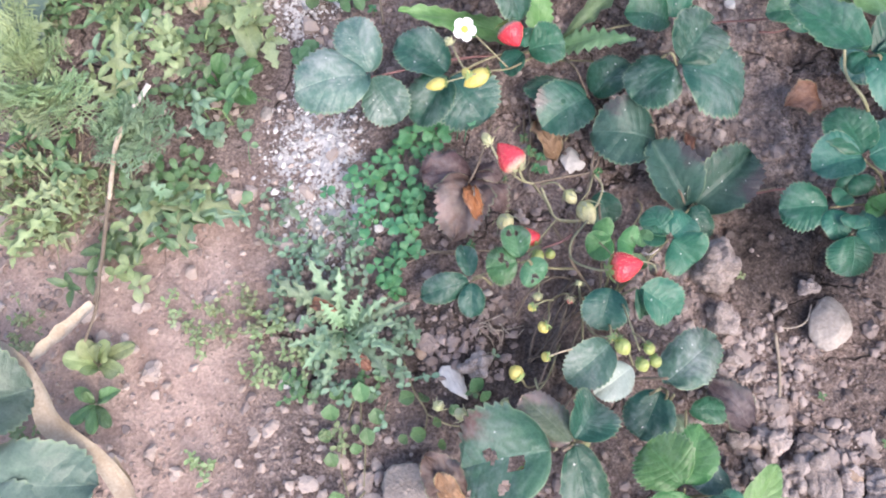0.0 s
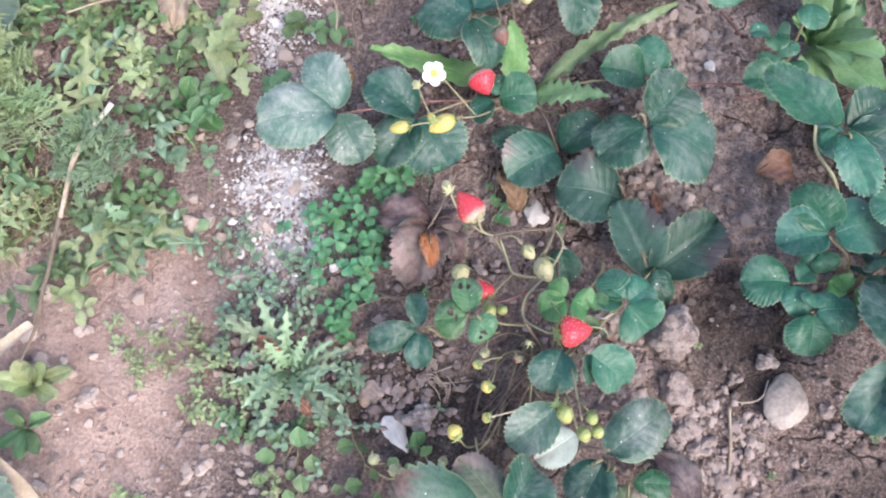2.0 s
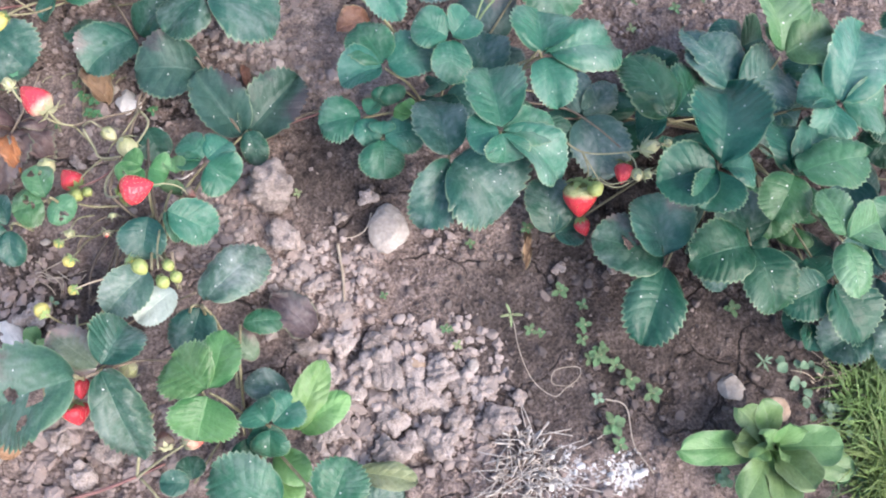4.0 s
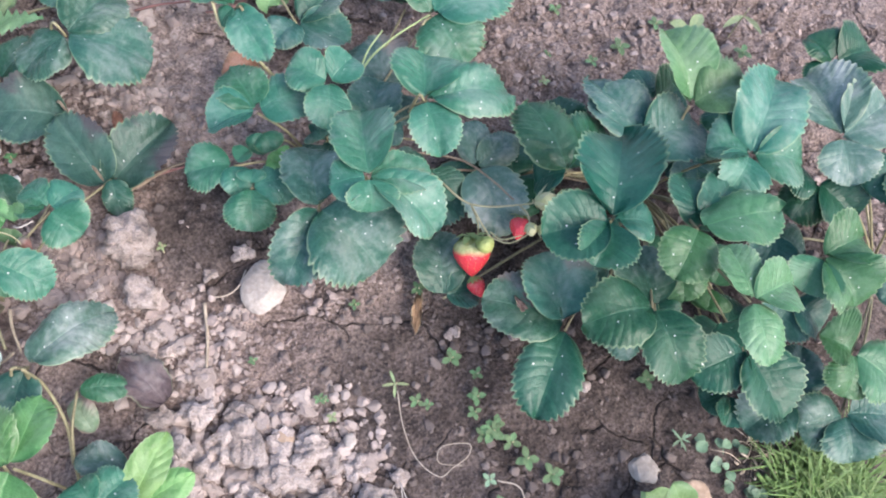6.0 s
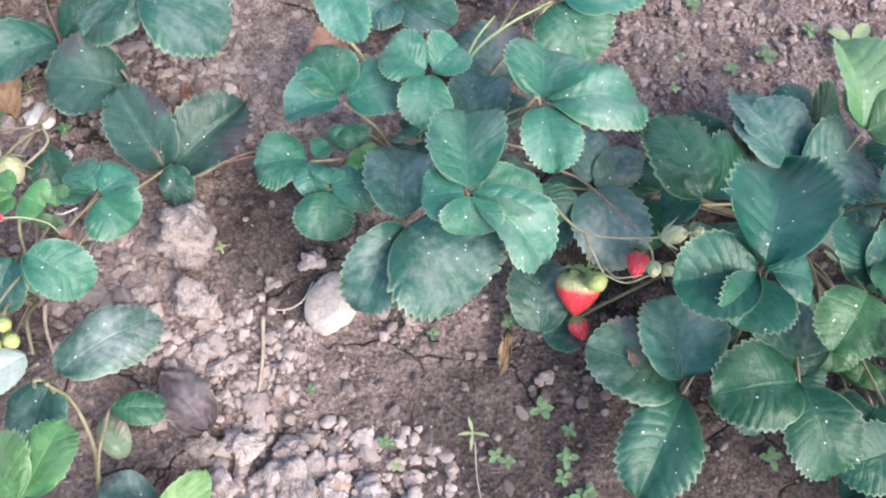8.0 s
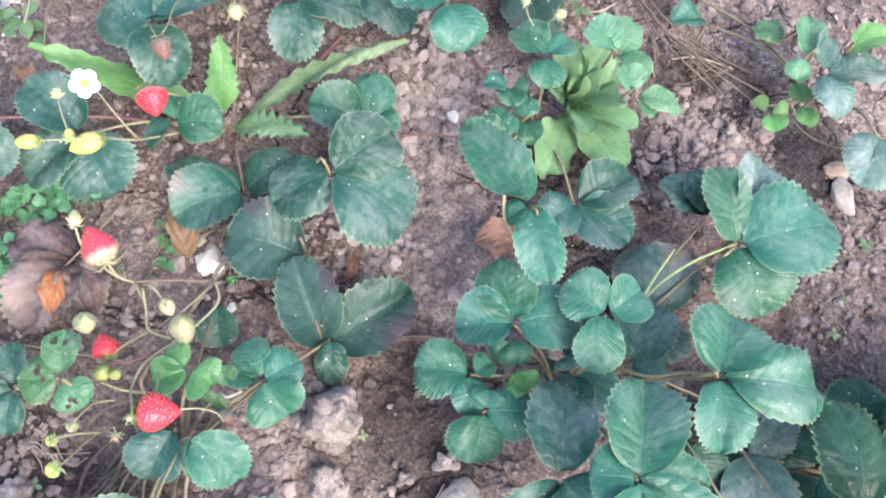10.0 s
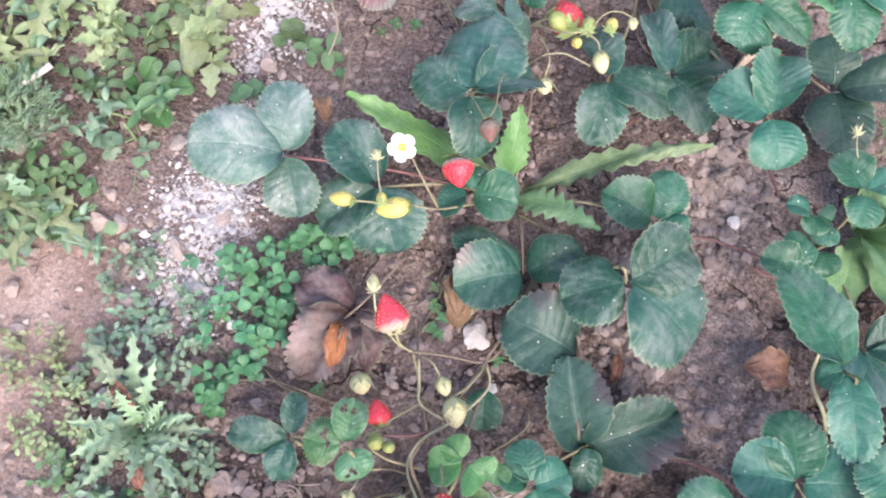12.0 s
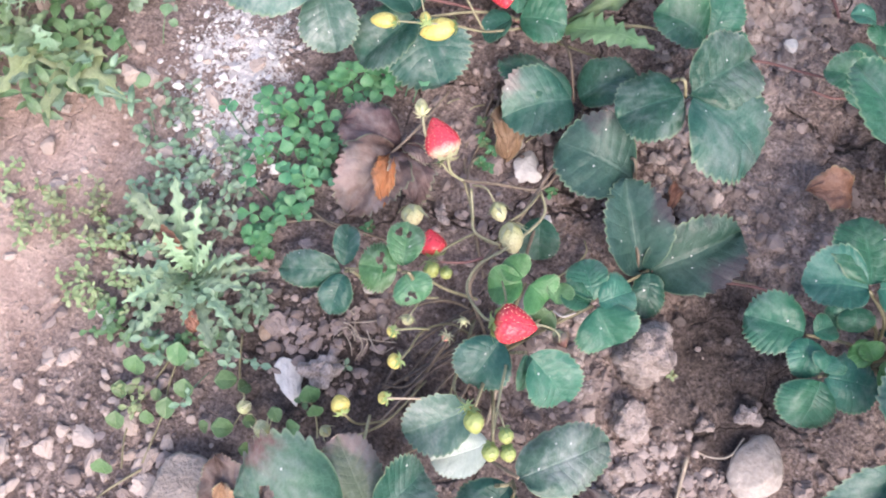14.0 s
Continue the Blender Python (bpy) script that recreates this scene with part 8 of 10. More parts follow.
ribbon("dry_strap_leaf", [(-0.2260, 0.2000, 0.0300), (-0.1950, 0.1830, 0.0300), (-0.1790, 0.1630, 0.0300), (-0.1690, 0.1430, 0.0300), (-0.1330, 0.1240, 0.0260), (-0.1160, 0.1040, 0.0200), (-0.1100, 0.0900, 0.0200)], 0.0139, STRAW, "long dry curling maize leaf on the path", "dry leaf")
ribbon("dry_strap_leaf", [(-0.1270, 0.1250, 0.0240), (-0.1170, 0.1110, 0.0200), (-0.1100, 0.0940, 0.0160)], 0.0060, STRAW, "narrow torn strip of dry maize leaf", "dry leaf")
stick("straw", [(0.3980, 0.6960, 0.0100), (0.4080, 0.6440, 0.0300), (0.4180, 0.6150, 0.0340), (0.4620, 0.5790, 0.0300), (0.5300, 0.5570, 0.0100)], 0.0009, STEM_DARK, "long dry brown stem leaning over the soil", "stem")
stick("straw", [(0.4000, 0.6740, 0.0100), (0.4150, 0.6170, 0.0360), (0.4570, 0.5810, 0.0300), (0.5100, 0.5520, 0.0100)], 0.0009, STEM_DARK, "long dry brown stem leaning over the soil", "stem")
stick("straw", [(0.4230, 0.6410, 0.0200), (0.4340, 0.5970, 0.0340), (0.4720, 0.5740, 0.0300), (0.5310, 0.5650, 0.0150)], 0.0009, STEM_DARK, "long dry brown stem leaning over the soil", "stem")
stick("straw", [(0.4100, 0.6350, 0.0200), (0.4330, 0.5940, 0.0300), (0.4620, 0.5710, 0.0260), (0.5000, 0.5590, 0.0100)], 0.0009, STEM_DARK, "long dry brown stem leaning over the soil", "stem")
stick("straw", [(0.4340, 0.6170, 0.0260), (0.4500, 0.5970, 0.0300), (0.4870, 0.5830, 0.0240), (0.5260, 0.5840, 0.0100)], 0.0009, STEM_DARK, "long dry brown stem leaning over the soil", "stem")
stick("straw", [(0.4520, 0.5930, 0.0200), (0.4730, 0.5860, 0.0240), (0.5060, 0.5790, 0.0150)], 0.0009, STEM_DARK, "long dry brown stem leaning over the soil", "stem")
stick("straw", [(0.4600, 0.5810, 0.0100), (0.4780, 0.5830, 0.0160), (0.5080, 0.5850, 0.0100)], 0.0008, STRAW, "pale thin grass stem on soil", "stem")
stick("straw", [(0.4140, 0.6210, 0.0100), (0.3980, 0.6050, 0.0140), (0.3720, 0.6050, 0.0100)], 0.0008, STRAW, "pale thin grass stem on soil", "stem")
stick("straw", [(-0.0900, 0.5490, 0.0100), (-0.0700, 0.5450, 0.0100), (-0.0470, 0.5520, 0.0100), (-0.0150, 0.5640, 0.0100)], 0.0009, STRAW, "thin dry grass stem among weeds", "stem")
stick("straw", [(-0.0070, 0.5310, 0.0100), (0.0080, 0.5100, 0.0140), (0.0110, 0.4900, 0.0120)], 0.0009, STRAW, "thin dry grass stem among weeds", "stem")
stick("straw", [(-0.1630, 0.5170, 0.0120), (-0.1750, 0.5370, 0.0200), (-0.1980, 0.5680, 0.0200)], 0.0009, STRAW, "thin dry grass stem among weeds", "stem")
stick("straw", [(-0.1900, 0.4950, 0.0100), (-0.1550, 0.5230, 0.0140), (-0.1300, 0.5490, 0.0100)], 0.0009, STRAW, "thin dry grass stem among weeds", "stem")
stick("straw", [(-0.2050, 0.4830, 0.0100), (-0.1720, 0.4990, 0.0100), (-0.1170, 0.5090, 0.0100)], 0.0009, STRAW, "thin dry grass stem among weeds", "stem")
stick("straw", [(-0.2090, 0.5440, 0.0200), (-0.1880, 0.5340, 0.0160), (-0.1560, 0.5370, 0.0100)], 0.0009, STRAW, "thin dry grass stem among weeds", "stem")
stick("straw", [(-0.2360, 0.5010, 0.0100), (-0.2270, 0.5220, 0.0160), (-0.2040, 0.5350, 0.0100)], 0.0009, STRAW, "thin dry grass stem among weeds", "stem")
stick("straw", [(-0.1400, 0.5350, 0.0100), (-0.1150, 0.5170, 0.0120), (-0.1000, 0.4990, 0.0100)], 0.0009, STRAW, "thin dry grass stem among weeds", "stem")
weed_patch("dry_grass", 0.4290, 0.0490, 0.0278, 80, 0.0200, WHITE_STALK, 0.012, "tangle of dry pale grass on lime-strewn soil", "straw")
weed_patch("dry_grass", -0.1860, 0.5640, 0.0553, 34, 0.0220, STEM_BROWN, 0.020, "thin dry grass stems under cabbage leaves", "straw")
weed_patch("dry_grass", -0.2150, 0.3370, 0.0485, 60, 0.0240, STEM_BROWN, 0.022, "tangled brown dry stems among weeds", "straw")
weed_patch("dry_grass", 0.4730, 0.5800, 0.0378, 18, 0.0220, STEM_BROWN, 0.016, "thin dry grass stems on soil", "straw")
weed_patch("dry_grass", 0.6940, 0.0850, 0.0312, 24, 0.0200, STRAW, 0.014, "dry grass stems beside green grass", "straw")
weed_patch("dry_grass", 0.1210, 0.2210, 0.0156, 5, 0.0140, ROOT, 0.010, "fine dry rootlets on dark soil", "straw")

# weed patches
weed_patch("clover_patch", 0.0800, 0.3780, 0.0150, 7, 0.0080, "clover", 0.020, "bright green clover patch on soil", "clover")
weed_patch("clover_patch", 0.0970, 0.3730, 0.0081, 3, 0.0080, "clover", 0.020, "bright green clover patch on soil", "clover")
weed_patch("clover_patch", 0.0560, 0.3600, 0.0150, 7, 0.0080, "clover", 0.020, "bright green clover patch on soil", "clover")
weed_patch("clover_patch", 0.0410, 0.3390, 0.0157, 10, 0.0080, "clover", 0.020, "bright green clover patch on soil", "clover")
weed_patch("clover_patch", 0.0570, 0.3210, 0.0141, 9, 0.0080, "clover", 0.020, "bright green clover patch on soil", "clover")
weed_patch("clover_patch", 0.0560, 0.3020, 0.0139, 8, 0.0080, "clover", 0.020, "bright green clover patch on soil", "clover")
weed_patch("clover_patch", 0.0330, 0.3180, 0.0122, 4, 0.0080, "clover", 0.020, "bright green clover patch on soil", "clover")
weed_patch("clover_patch", 0.0120, 0.3140, 0.0102, 4, 0.0080, "clover", 0.020, "bright green clover patch on soil", "clover")
weed_patch("clover_patch", 0.0410, 0.2610, 0.0131, 7, 0.0080, "clover", 0.020, "bright green clover patch on soil", "clover")
weed_patch("clover_patch", 0.0510, 0.2750, 0.0112, 5, 0.0080, "clover", 0.020, "bright green clover patch on soil", "clover")
weed_patch("clover_patch", 0.0500, 0.2480, 0.0110, 4, 0.0080, "clover", 0.020, "bright green clover patch on soil", "clover")
weed_patch("clover_patch", 0.0390, 0.3030, 0.0100, 3, 0.0080, "clover", 0.020, "bright green clover patch on soil", "clover")
weed_patch("clover_patch", 0.0660, 0.2920, 0.0079, 3, 0.0080, "clover", 0.020, "bright green clover patch on soil", "clover")
weed_patch("clover_patch", 0.0700, 0.3540, 0.0088, 3, 0.0080, "clover", 0.020, "bright green clover patch on soil", "clover")
weed_patch("chickweed_patch", -0.0440, 0.3150, 0.0126, 7, 0.0066, "weedblue", 0.018, "low blue-green chickweed patch on soil", "pairs")
weed_patch("chickweed_patch", -0.0440, 0.2950, 0.0118, 6, 0.0066, "weedblue", 0.018, "low blue-green chickweed patch on soil", "pairs")
weed_patch("chickweed_patch", -0.0070, 0.2950, 0.0157, 11, 0.0066, "weedblue", 0.018, "low blue-green chickweed patch on soil", "pairs")
weed_patch("chickweed_patch", -0.0140, 0.2770, 0.0150, 10, 0.0066, "weedblue", 0.018, "low blue-green chickweed patch on soil", "pairs")
weed_patch("chickweed_patch", 0.0190, 0.2800, 0.0147, 9, 0.0066, "weedblue", 0.018, "low blue-green chickweed patch on soil", "pairs")
weed_patch("chickweed_patch", -0.0310, 0.2630, 0.0136, 8, 0.0066, "weedblue", 0.018, "low blue-green chickweed patch on soil", "pairs")
weed_patch("chickweed_patch", 0.0170, 0.2590, 0.0153, 10, 0.0066, "weedblue", 0.018, "low blue-green chickweed patch on soil", "pairs")
weed_patch("chickweed_patch", -0.0270, 0.2380, 0.0134, 8, 0.0066, "weedblue", 0.018, "low blue-green chickweed patch on soil", "pairs")
weed_patch("chickweed_patch", -0.0040, 0.2310, 0.0146, 8, 0.0066, "weedblue", 0.018, "low blue-green chickweed patch on soil", "pairs")
weed_patch("chickweed_patch", 0.0550, 0.2150, 0.0127, 8, 0.0066, "weedblue", 0.018, "low blue-green chickweed patch on soil", "pairs")
weed_patch("chickweed_patch", 0.0520, 0.1970, 0.0127, 7, 0.0066, "weedblue", 0.018, "low blue-green chickweed patch on soil", "pairs")
weed_patch("chickweed_patch", 0.0020, 0.1800, 0.0135, 8, 0.0066, "weedblue", 0.018, "low blue-green chickweed patch on soil", "pairs")
weed_patch("chickweed_patch", 0.0310, 0.1800, 0.0127, 6, 0.0066, "weedblue", 0.018, "low blue-green chickweed patch on soil", "pairs")
weed_patch("chickweed_patch", 0.0540, 0.1840, 0.0126, 6, 0.0066, "weedblue", 0.018, "low blue-green chickweed patch on soil", "pairs")
weed_patch("chickweed_patch", 0.0650, 0.2180, 0.0089, 4, 0.0066, "weedblue", 0.018, "low blue-green chickweed patch on soil", "pairs")
weed_patch("chickweed_patch", 0.0040, 0.1980, 0.0130, 6, 0.0066, "weedblue", 0.018, "low blue-green chickweed patch on soil", "pairs")
weed_patch("chickweed_patch", 0.0250, 0.2180, 0.0162, 6, 0.0066, "weedblue", 0.018, "low blue-green chickweed patch on soil", "pairs")
bindweed([[(0.0260, 0.1700, -0.0027), (0.0220, 0.1510, -0.0038), (0.0200, 0.1260, -0.0045), (0.0270, 0.1060, -0.0034)], [(0.0300, 0.1850, -0.0016), (0.0320, 0.1580, -0.0017), (0.0360, 0.1430, -0.0012), (0.0370, 0.1130, -0.0015)], [(0.0380, 0.1100, -0.0013), (0.0270, 0.0960, -0.0035), (0.0210, 0.0870, -0.0047)]], [((0.0120, 0.1770, 0.0067), (0.0170, 0.1710, -0.0006)), ((0.0310, 0.1800, 0.0100), (0.0330, 0.1690, 0.0027)), ((0.0110, 0.1650, 0.0076), (0.0120, 0.1560, -0.0018)), ((0.0070, 0.1490, 0.0022), (0.0100, 0.1410, -0.0024)), ((0.0430, 0.1630, 0.0115), (0.0450, 0.1540, 0.0047)), ((0.0130, 0.1330, 0.0049), (0.0160, 0.1250, -0.0013)), ((0.0300, 0.1400, 0.0081), (0.0320, 0.1340, 0.0019)), ((0.0370, 0.1500, 0.0072), (0.0400, 0.1400, 0.0035)), ((0.0190, 0.1080, 0.0092), (0.0210, 0.1010, -0.0006)), ((0.0290, 0.1530, 0.0050), (0.0300, 0.1470, 0.0017))], "weed", "trailing bindweed with heart-shaped grey-green leaves")
bindweed([[(0.0600, 0.1990, 0.0044), (0.0680, 0.1780, 0.0050), (0.0780, 0.1620, 0.0055), (0.0750, 0.1440, 0.0046)], [(0.0780, 0.1620, 0.0055), (0.0940, 0.1550, 0.0061), (0.1120, 0.1550, 0.0068)], [(0.1060, 0.1830, 0.0081), (0.1180, 0.1710, 0.0080), (0.1260, 0.1540, 0.0073)]], [((0.0600, 0.1700, 0.0143), (0.0690, 0.1740, 0.0089)), ((0.0740, 0.1700, 0.0178), (0.0770, 0.1740, 0.0099)), ((0.0690, 0.1460, 0.0150), (0.0780, 0.1490, 0.0090)), ((0.0830, 0.1550, 0.0155), (0.0880, 0.1570, 0.0100)), ((0.0950, 0.1670, 0.0137), (0.1000, 0.1610, 0.0107)), ((0.1120, 0.1630, 0.0181), (0.1060, 0.1580, 0.0107)), ((0.1090, 0.1840, 0.0218), (0.1140, 0.1780, 0.0122)), ((0.1160, 0.1760, 0.0205), (0.1190, 0.1720, 0.0121)), ((0.0870, 0.1410, 0.0156), (0.0920, 0.1420, 0.0095)), ((0.1040, 0.1530, 0.0197), (0.1120, 0.1520, 0.0107)), ((0.0650, 0.1460, 0.0125), (0.0610, 0.1420, 0.0069))], "weed", "trailing bindweed with heart-shaped grey-green leaves")
weed_patch("small_weeds", 0.0380, 0.1820, 0.0127, 6, 0.0060, "weed", 0.012, "small green weeds on soil", "pairs")
weed_patch("small_weeds", -0.0060, 0.1800, 0.0117, 8, 0.0070, "weed", 0.014, "small green weeds on soil", "pairs")
weed_patch("small_weeds", -0.0880, 0.2250, 0.0156, 16, 0.0050, "weedlime", 0.014, "yellow-green small-leaved weeds on sandy path", "pairs")
weed_patch("small_weeds", -0.0620, 0.2330, 0.0176, 22, 0.0050, "weedlime", 0.014, "yellow-green small-leaved weeds on sandy path", "pairs")
weed_patch("small_weeds", -0.0390, 0.2230, 0.0121, 14, 0.0050, "weedlime", 0.014, "yellow-green small-leaved weeds on sandy path", "pairs")
weed_patch("small_weeds", -0.0180, 0.1970, 0.0131, 14, 0.0050, "weedlime", 0.014, "yellow-green small-leaved weeds on sandy path", "pairs")
weed_patch("small_weeds", -0.0940, 0.2070, 0.0087, 8, 0.0050, "weedlime", 0.014, "yellow-green small-leaved weeds on sandy path", "pairs")
weed_patch("small_weeds", -0.0350, 0.1900, 0.0099, 9, 0.0050, "weedlime", 0.014, "yellow-green small-leaved weeds on sandy path", "pairs")
weed_patch("small_weeds", 0.0200, 0.1460, 0.0082, 6, 0.0050, "weedlime", 0.014, "yellow-green small-leaved weeds on sandy path", "pairs")
weed_patch("small_weeds", -0.2200, 0.2140, 0.0167, 18, 0.0050, "weedlime", 0.014, "yellow-green small-leaved weeds on sandy path", "pairs")
weed_patch("small_weeds", -0.0780, 0.1210, 0.0103, 9, 0.0050, "weedlime", 0.014, "yellow-green small-leaved weeds on sandy path", "pairs")
weed_patch("small_weeds", -0.2140, 0.1360, 0.0281, 30, 0.0050, "weedlime", 0.014, "yellow-green small-leaved weeds on sandy path", "pairs")
weed_patch("small_weeds", -0.0450, 0.1900, 0.0123, 8, 0.0050, "weedlime", 0.014, "yellow-green small-leaved weeds on sandy path", "pairs")
weed_patch("small_weeds", -0.1180, 0.2380, 0.0152, 8, 0.0050, "weedlime", 0.014, "yellow-green small-leaved weeds on sandy path", "pairs")
weed_patch("weed_patch", -0.1530, 0.4500, 0.0245, 19, 0.0085, "weedlime", 0.022, "mixed small green weeds covering the soil", "pairs")
weed_patch("weed_patch", -0.1850, 0.4850, 0.0221, 13, 0.0078, "weed", 0.022, "mixed small green weeds covering the soil", "pairs")
weed_patch("weed_patch", -0.1570, 0.5050, 0.0214, 15, 0.0085, "weed", 0.022, "mixed small green weeds covering the soil", "pairs")
weed_patch("weed_patch", -0.1100, 0.5010, 0.0213, 13, 0.0091, "weed", 0.022, "mixed small green weeds covering the soil", "pairs")
weed_patch("weed_patch", -0.0830, 0.4680, 0.0161, 7, 0.0117, "weedlime", 0.022, "mixed small green weeds covering the soil", "pairs")
weed_patch("weed_patch", -0.2300, 0.5000, 0.0223, 13, 0.0091, "weed", 0.022, "mixed small green weeds covering the soil", "pairs")
weed_patch("weed_patch", -0.2650, 0.5130, 0.0176, 9, 0.0117, "weed", 0.018, "mixed small green weeds covering the soil", "round")
weed_patch("weed_patch", -0.1150, 0.4670, 0.0142, 6, 0.0104, "weed", 0.022, "mixed small green weeds covering the soil", "pairs")
weed_patch("weed_patch", -0.0980, 0.4270, 0.0167, 7, 0.0104, "weed", 0.022, "mixed small green weeds covering the soil", "pairs")
weed_patch("weed_patch", -0.1190, 0.4200, 0.0184, 9, 0.0091, "weed", 0.022, "mixed small green weeds covering the soil", "pairs")
weed_patch("weed_patch", -0.0870, 0.5420, 0.0178, 9, 0.0091, "weedlime", 0.022, "mixed small green weeds covering the soil", "pairs")
weed_patch("weed_patch", -0.0690, 0.5700, 0.0301, 13, 0.0104, "weedblue", 0.018, "mixed small green weeds covering the soil", "round")
weed_patch("weed_patch", -0.0900, 0.6090, 0.0205, 7, 0.0104, "weedblue", 0.018, "mixed small green weeds covering the soil", "round")
weed_patch("weed_patch", -0.0370, 0.5640, 0.0199, 6, 0.0104, "weedblue", 0.018, "mixed small green weeds covering the soil", "round")
weed_patch("weed_patch", 0.0010, 0.4930, 0.0123, 4, 0.0117, "weed", 0.022, "mixed small green weeds covering the soil", "pairs")
weed_patch("weed_patch", -0.0220, 0.5900, 0.0161, 6, 0.0104, "weedlime", 0.022, "mixed small green weeds covering the soil", "pairs")
weed_patch("weed_patch", 0.0080, 0.6280, 0.0132, 4, 0.0117, "weedlime", 0.018, "mixed small green weeds covering the soil", "round")
weed_patch("weed_patch", -0.0020, 0.6140, 0.0122, 3, 0.0130, "weed", 0.018, "mixed small green weeds covering the soil", "round")
weed_patch("weed_patch", -0.1910, 0.4610, 0.0190, 9, 0.0091, "weedlime", 0.022, "mixed small green weeds covering the soil", "pairs")
weed_patch("weed_patch", -0.1260, 0.5690, 0.0251, 13, 0.0078, "weedblue", 0.022, "mixed small green weeds covering the soil", "pairs")
weed_patch("weed_patch", -0.1080, 0.5980, 0.0204, 14, 0.0208, "weedlime", 0.022, "mixed small green weeds covering the soil", "grass")
weed_patch("weed_patch", -0.2330, 0.3570, 0.0268, 13, 0.0104, "weed", 0.022, "mixed small green weeds covering the soil", "pairs")
weed_patch("weed_patch", -0.2280, 0.3240, 0.0306, 16, 0.0286, "weedlime", 0.022, "mixed small green weeds covering the soil", "grass")
weed_patch("weed_patch", -0.1920, 0.3230, 0.0262, 12, 0.0260, "weedlime", 0.022, "mixed small green weeds covering the soil", "grass")
weed_patch("weed_patch", -0.2100, 0.3000, 0.0258, 12, 0.0260, "weedlime", 0.022, "mixed small green weeds covering the soil", "grass")
weed_patch("weed_patch", -0.1490, 0.3040, 0.0215, 10, 0.0091, "weed", 0.022, "mixed small green weeds covering the soil", "pairs")
weed_patch("weed_patch", -0.1160, 0.3390, 0.0202, 10, 0.0091, "weed", 0.022, "mixed small green weeds covering the soil", "pairs")
weed_patch("weed_patch", -0.1210, 0.3960, 0.0200, 10, 0.0091, "weedblue", 0.022, "mixed small green weeds covering the soil", "pairs")
weed_patch("weed_patch", -0.0950, 0.3870, 0.0181, 7, 0.0091, "weedblue", 0.022, "mixed small green weeds covering the soil", "pairs")
weed_patch("weed_patch", -0.0820, 0.4050, 0.0164, 6, 0.0104, "weed", 0.022, "mixed small green weeds covering the soil", "pairs")
weed_patch("weed_patch", -0.0770, 0.5060, 0.0126, 3, 0.0117, "weedlime", 0.018, "mixed small green weeds covering the soil", "round")
weed_patch("weed_patch", -0.0300, 0.4980, 0.0096, 3, 0.0130, "weed", 0.018, "mixed small green weeds covering the soil", "round")
weed_patch("weed_patch", -0.0330, 0.4450, 0.0111, 3, 0.0117, "weed", 0.018, "mixed small green weeds covering the soil", "round")
weed_patch("weed_patch", -0.1250, 0.3000, 0.0188, 9, 0.0091, "weed", 0.022, "mixed small green weeds covering the soil", "pairs")
weed_patch("weed_patch", -0.1670, 0.2820, 0.0187, 9, 0.0104, "weed", 0.022, "mixed small green weeds covering the soil", "pairs")
weed_patch("weed_patch", -0.1450, 0.2690, 0.0168, 6, 0.0091, "weedlime", 0.022, "mixed small green weeds covering the soil", "pairs")
weed_patch("weed_patch", -0.2610, 0.3270, 0.0263, 14, 0.0286, "weedlime", 0.022, "mixed small green weeds covering the soil", "grass")
weed_patch("weed_patch", -0.1860, 0.2520, 0.0125, 4, 0.0091, "weed", 0.022, "mixed small green weeds covering the soil", "pairs")
weed_patch("weed_patch", -0.0880, 0.3080, 0.0155, 6, 0.0091, "weedblue", 0.022, "mixed small green weeds covering the soil", "pairs")
weed_patch("weed_patch", -0.2530, 0.4690, 0.0287, 15, 0.0091, "weed", 0.022, "mixed small green weeds covering the soil", "pairs")
weed_patch("weed_patch", -0.1950, 0.4320, 0.0187, 7, 0.0091, "weedlime", 0.022, "mixed small green weeds covering the soil", "pairs")
weed_patch("weed_patch", -0.2920, 0.4950, 0.0230, 9, 0.0075, "weedlime", 0.022, "mixed small green weeds covering the soil", "pairs")
weed_patch("weed_patch", -0.2760, 0.4380, 0.0224, 9, 0.0075, "weed", 0.022, "mixed small green weeds covering the soil", "pairs")
weed_patch("weed_patch", -0.2780, 0.4020, 0.0220, 9, 0.0075, "weedlime", 0.022, "mixed small green weeds covering the soil", "pairs")
weed_patch("weed_patch", -0.2570, 0.3400, 0.0214, 9, 0.0075, "weedlime", 0.022, "mixed small green weeds covering the soil", "pairs")
weed_patch("weed_patch", -0.2600, 0.3050, 0.0210, 8, 0.0200, "weedlime", 0.022, "mixed small green weeds covering the soil", "grass")
weed_patch("weed_patch", -0.2370, 0.4940, 0.0229, 9, 0.0075, "weedlime", 0.022, "mixed small green weeds covering the soil", "pairs")
weed_patch("weed_patch", -0.2400, 0.4520, 0.0225, 9, 0.0075, "weedlime", 0.022, "mixed small green weeds covering the soil", "pairs")
weed_patch("weed_patch", -0.2310, 0.4050, 0.0220, 9, 0.0075, "weedblue", 0.022, "mixed small green weeds covering the soil", "pairs")
weed_patch("weed_patch", -0.2200, 0.3500, 0.0214, 9, 0.0075, "weed", 0.022, "mixed small green weeds covering the soil", "pairs")
weed_patch("weed_patch", -0.2140, 0.3040, 0.0210, 9, 0.0075, "weedlime", 0.022, "mixed small green weeds covering the soil", "pairs")
weed_patch("weed_patch", -0.1880, 0.4950, 0.0229, 9, 0.0075, "weedlime", 0.022, "mixed small green weeds covering the soil", "pairs")
weed_patch("weed_patch", -0.1810, 0.4450, 0.0224, 9, 0.0075, "weedblue", 0.022, "mixed small green weeds covering the soil", "pairs")
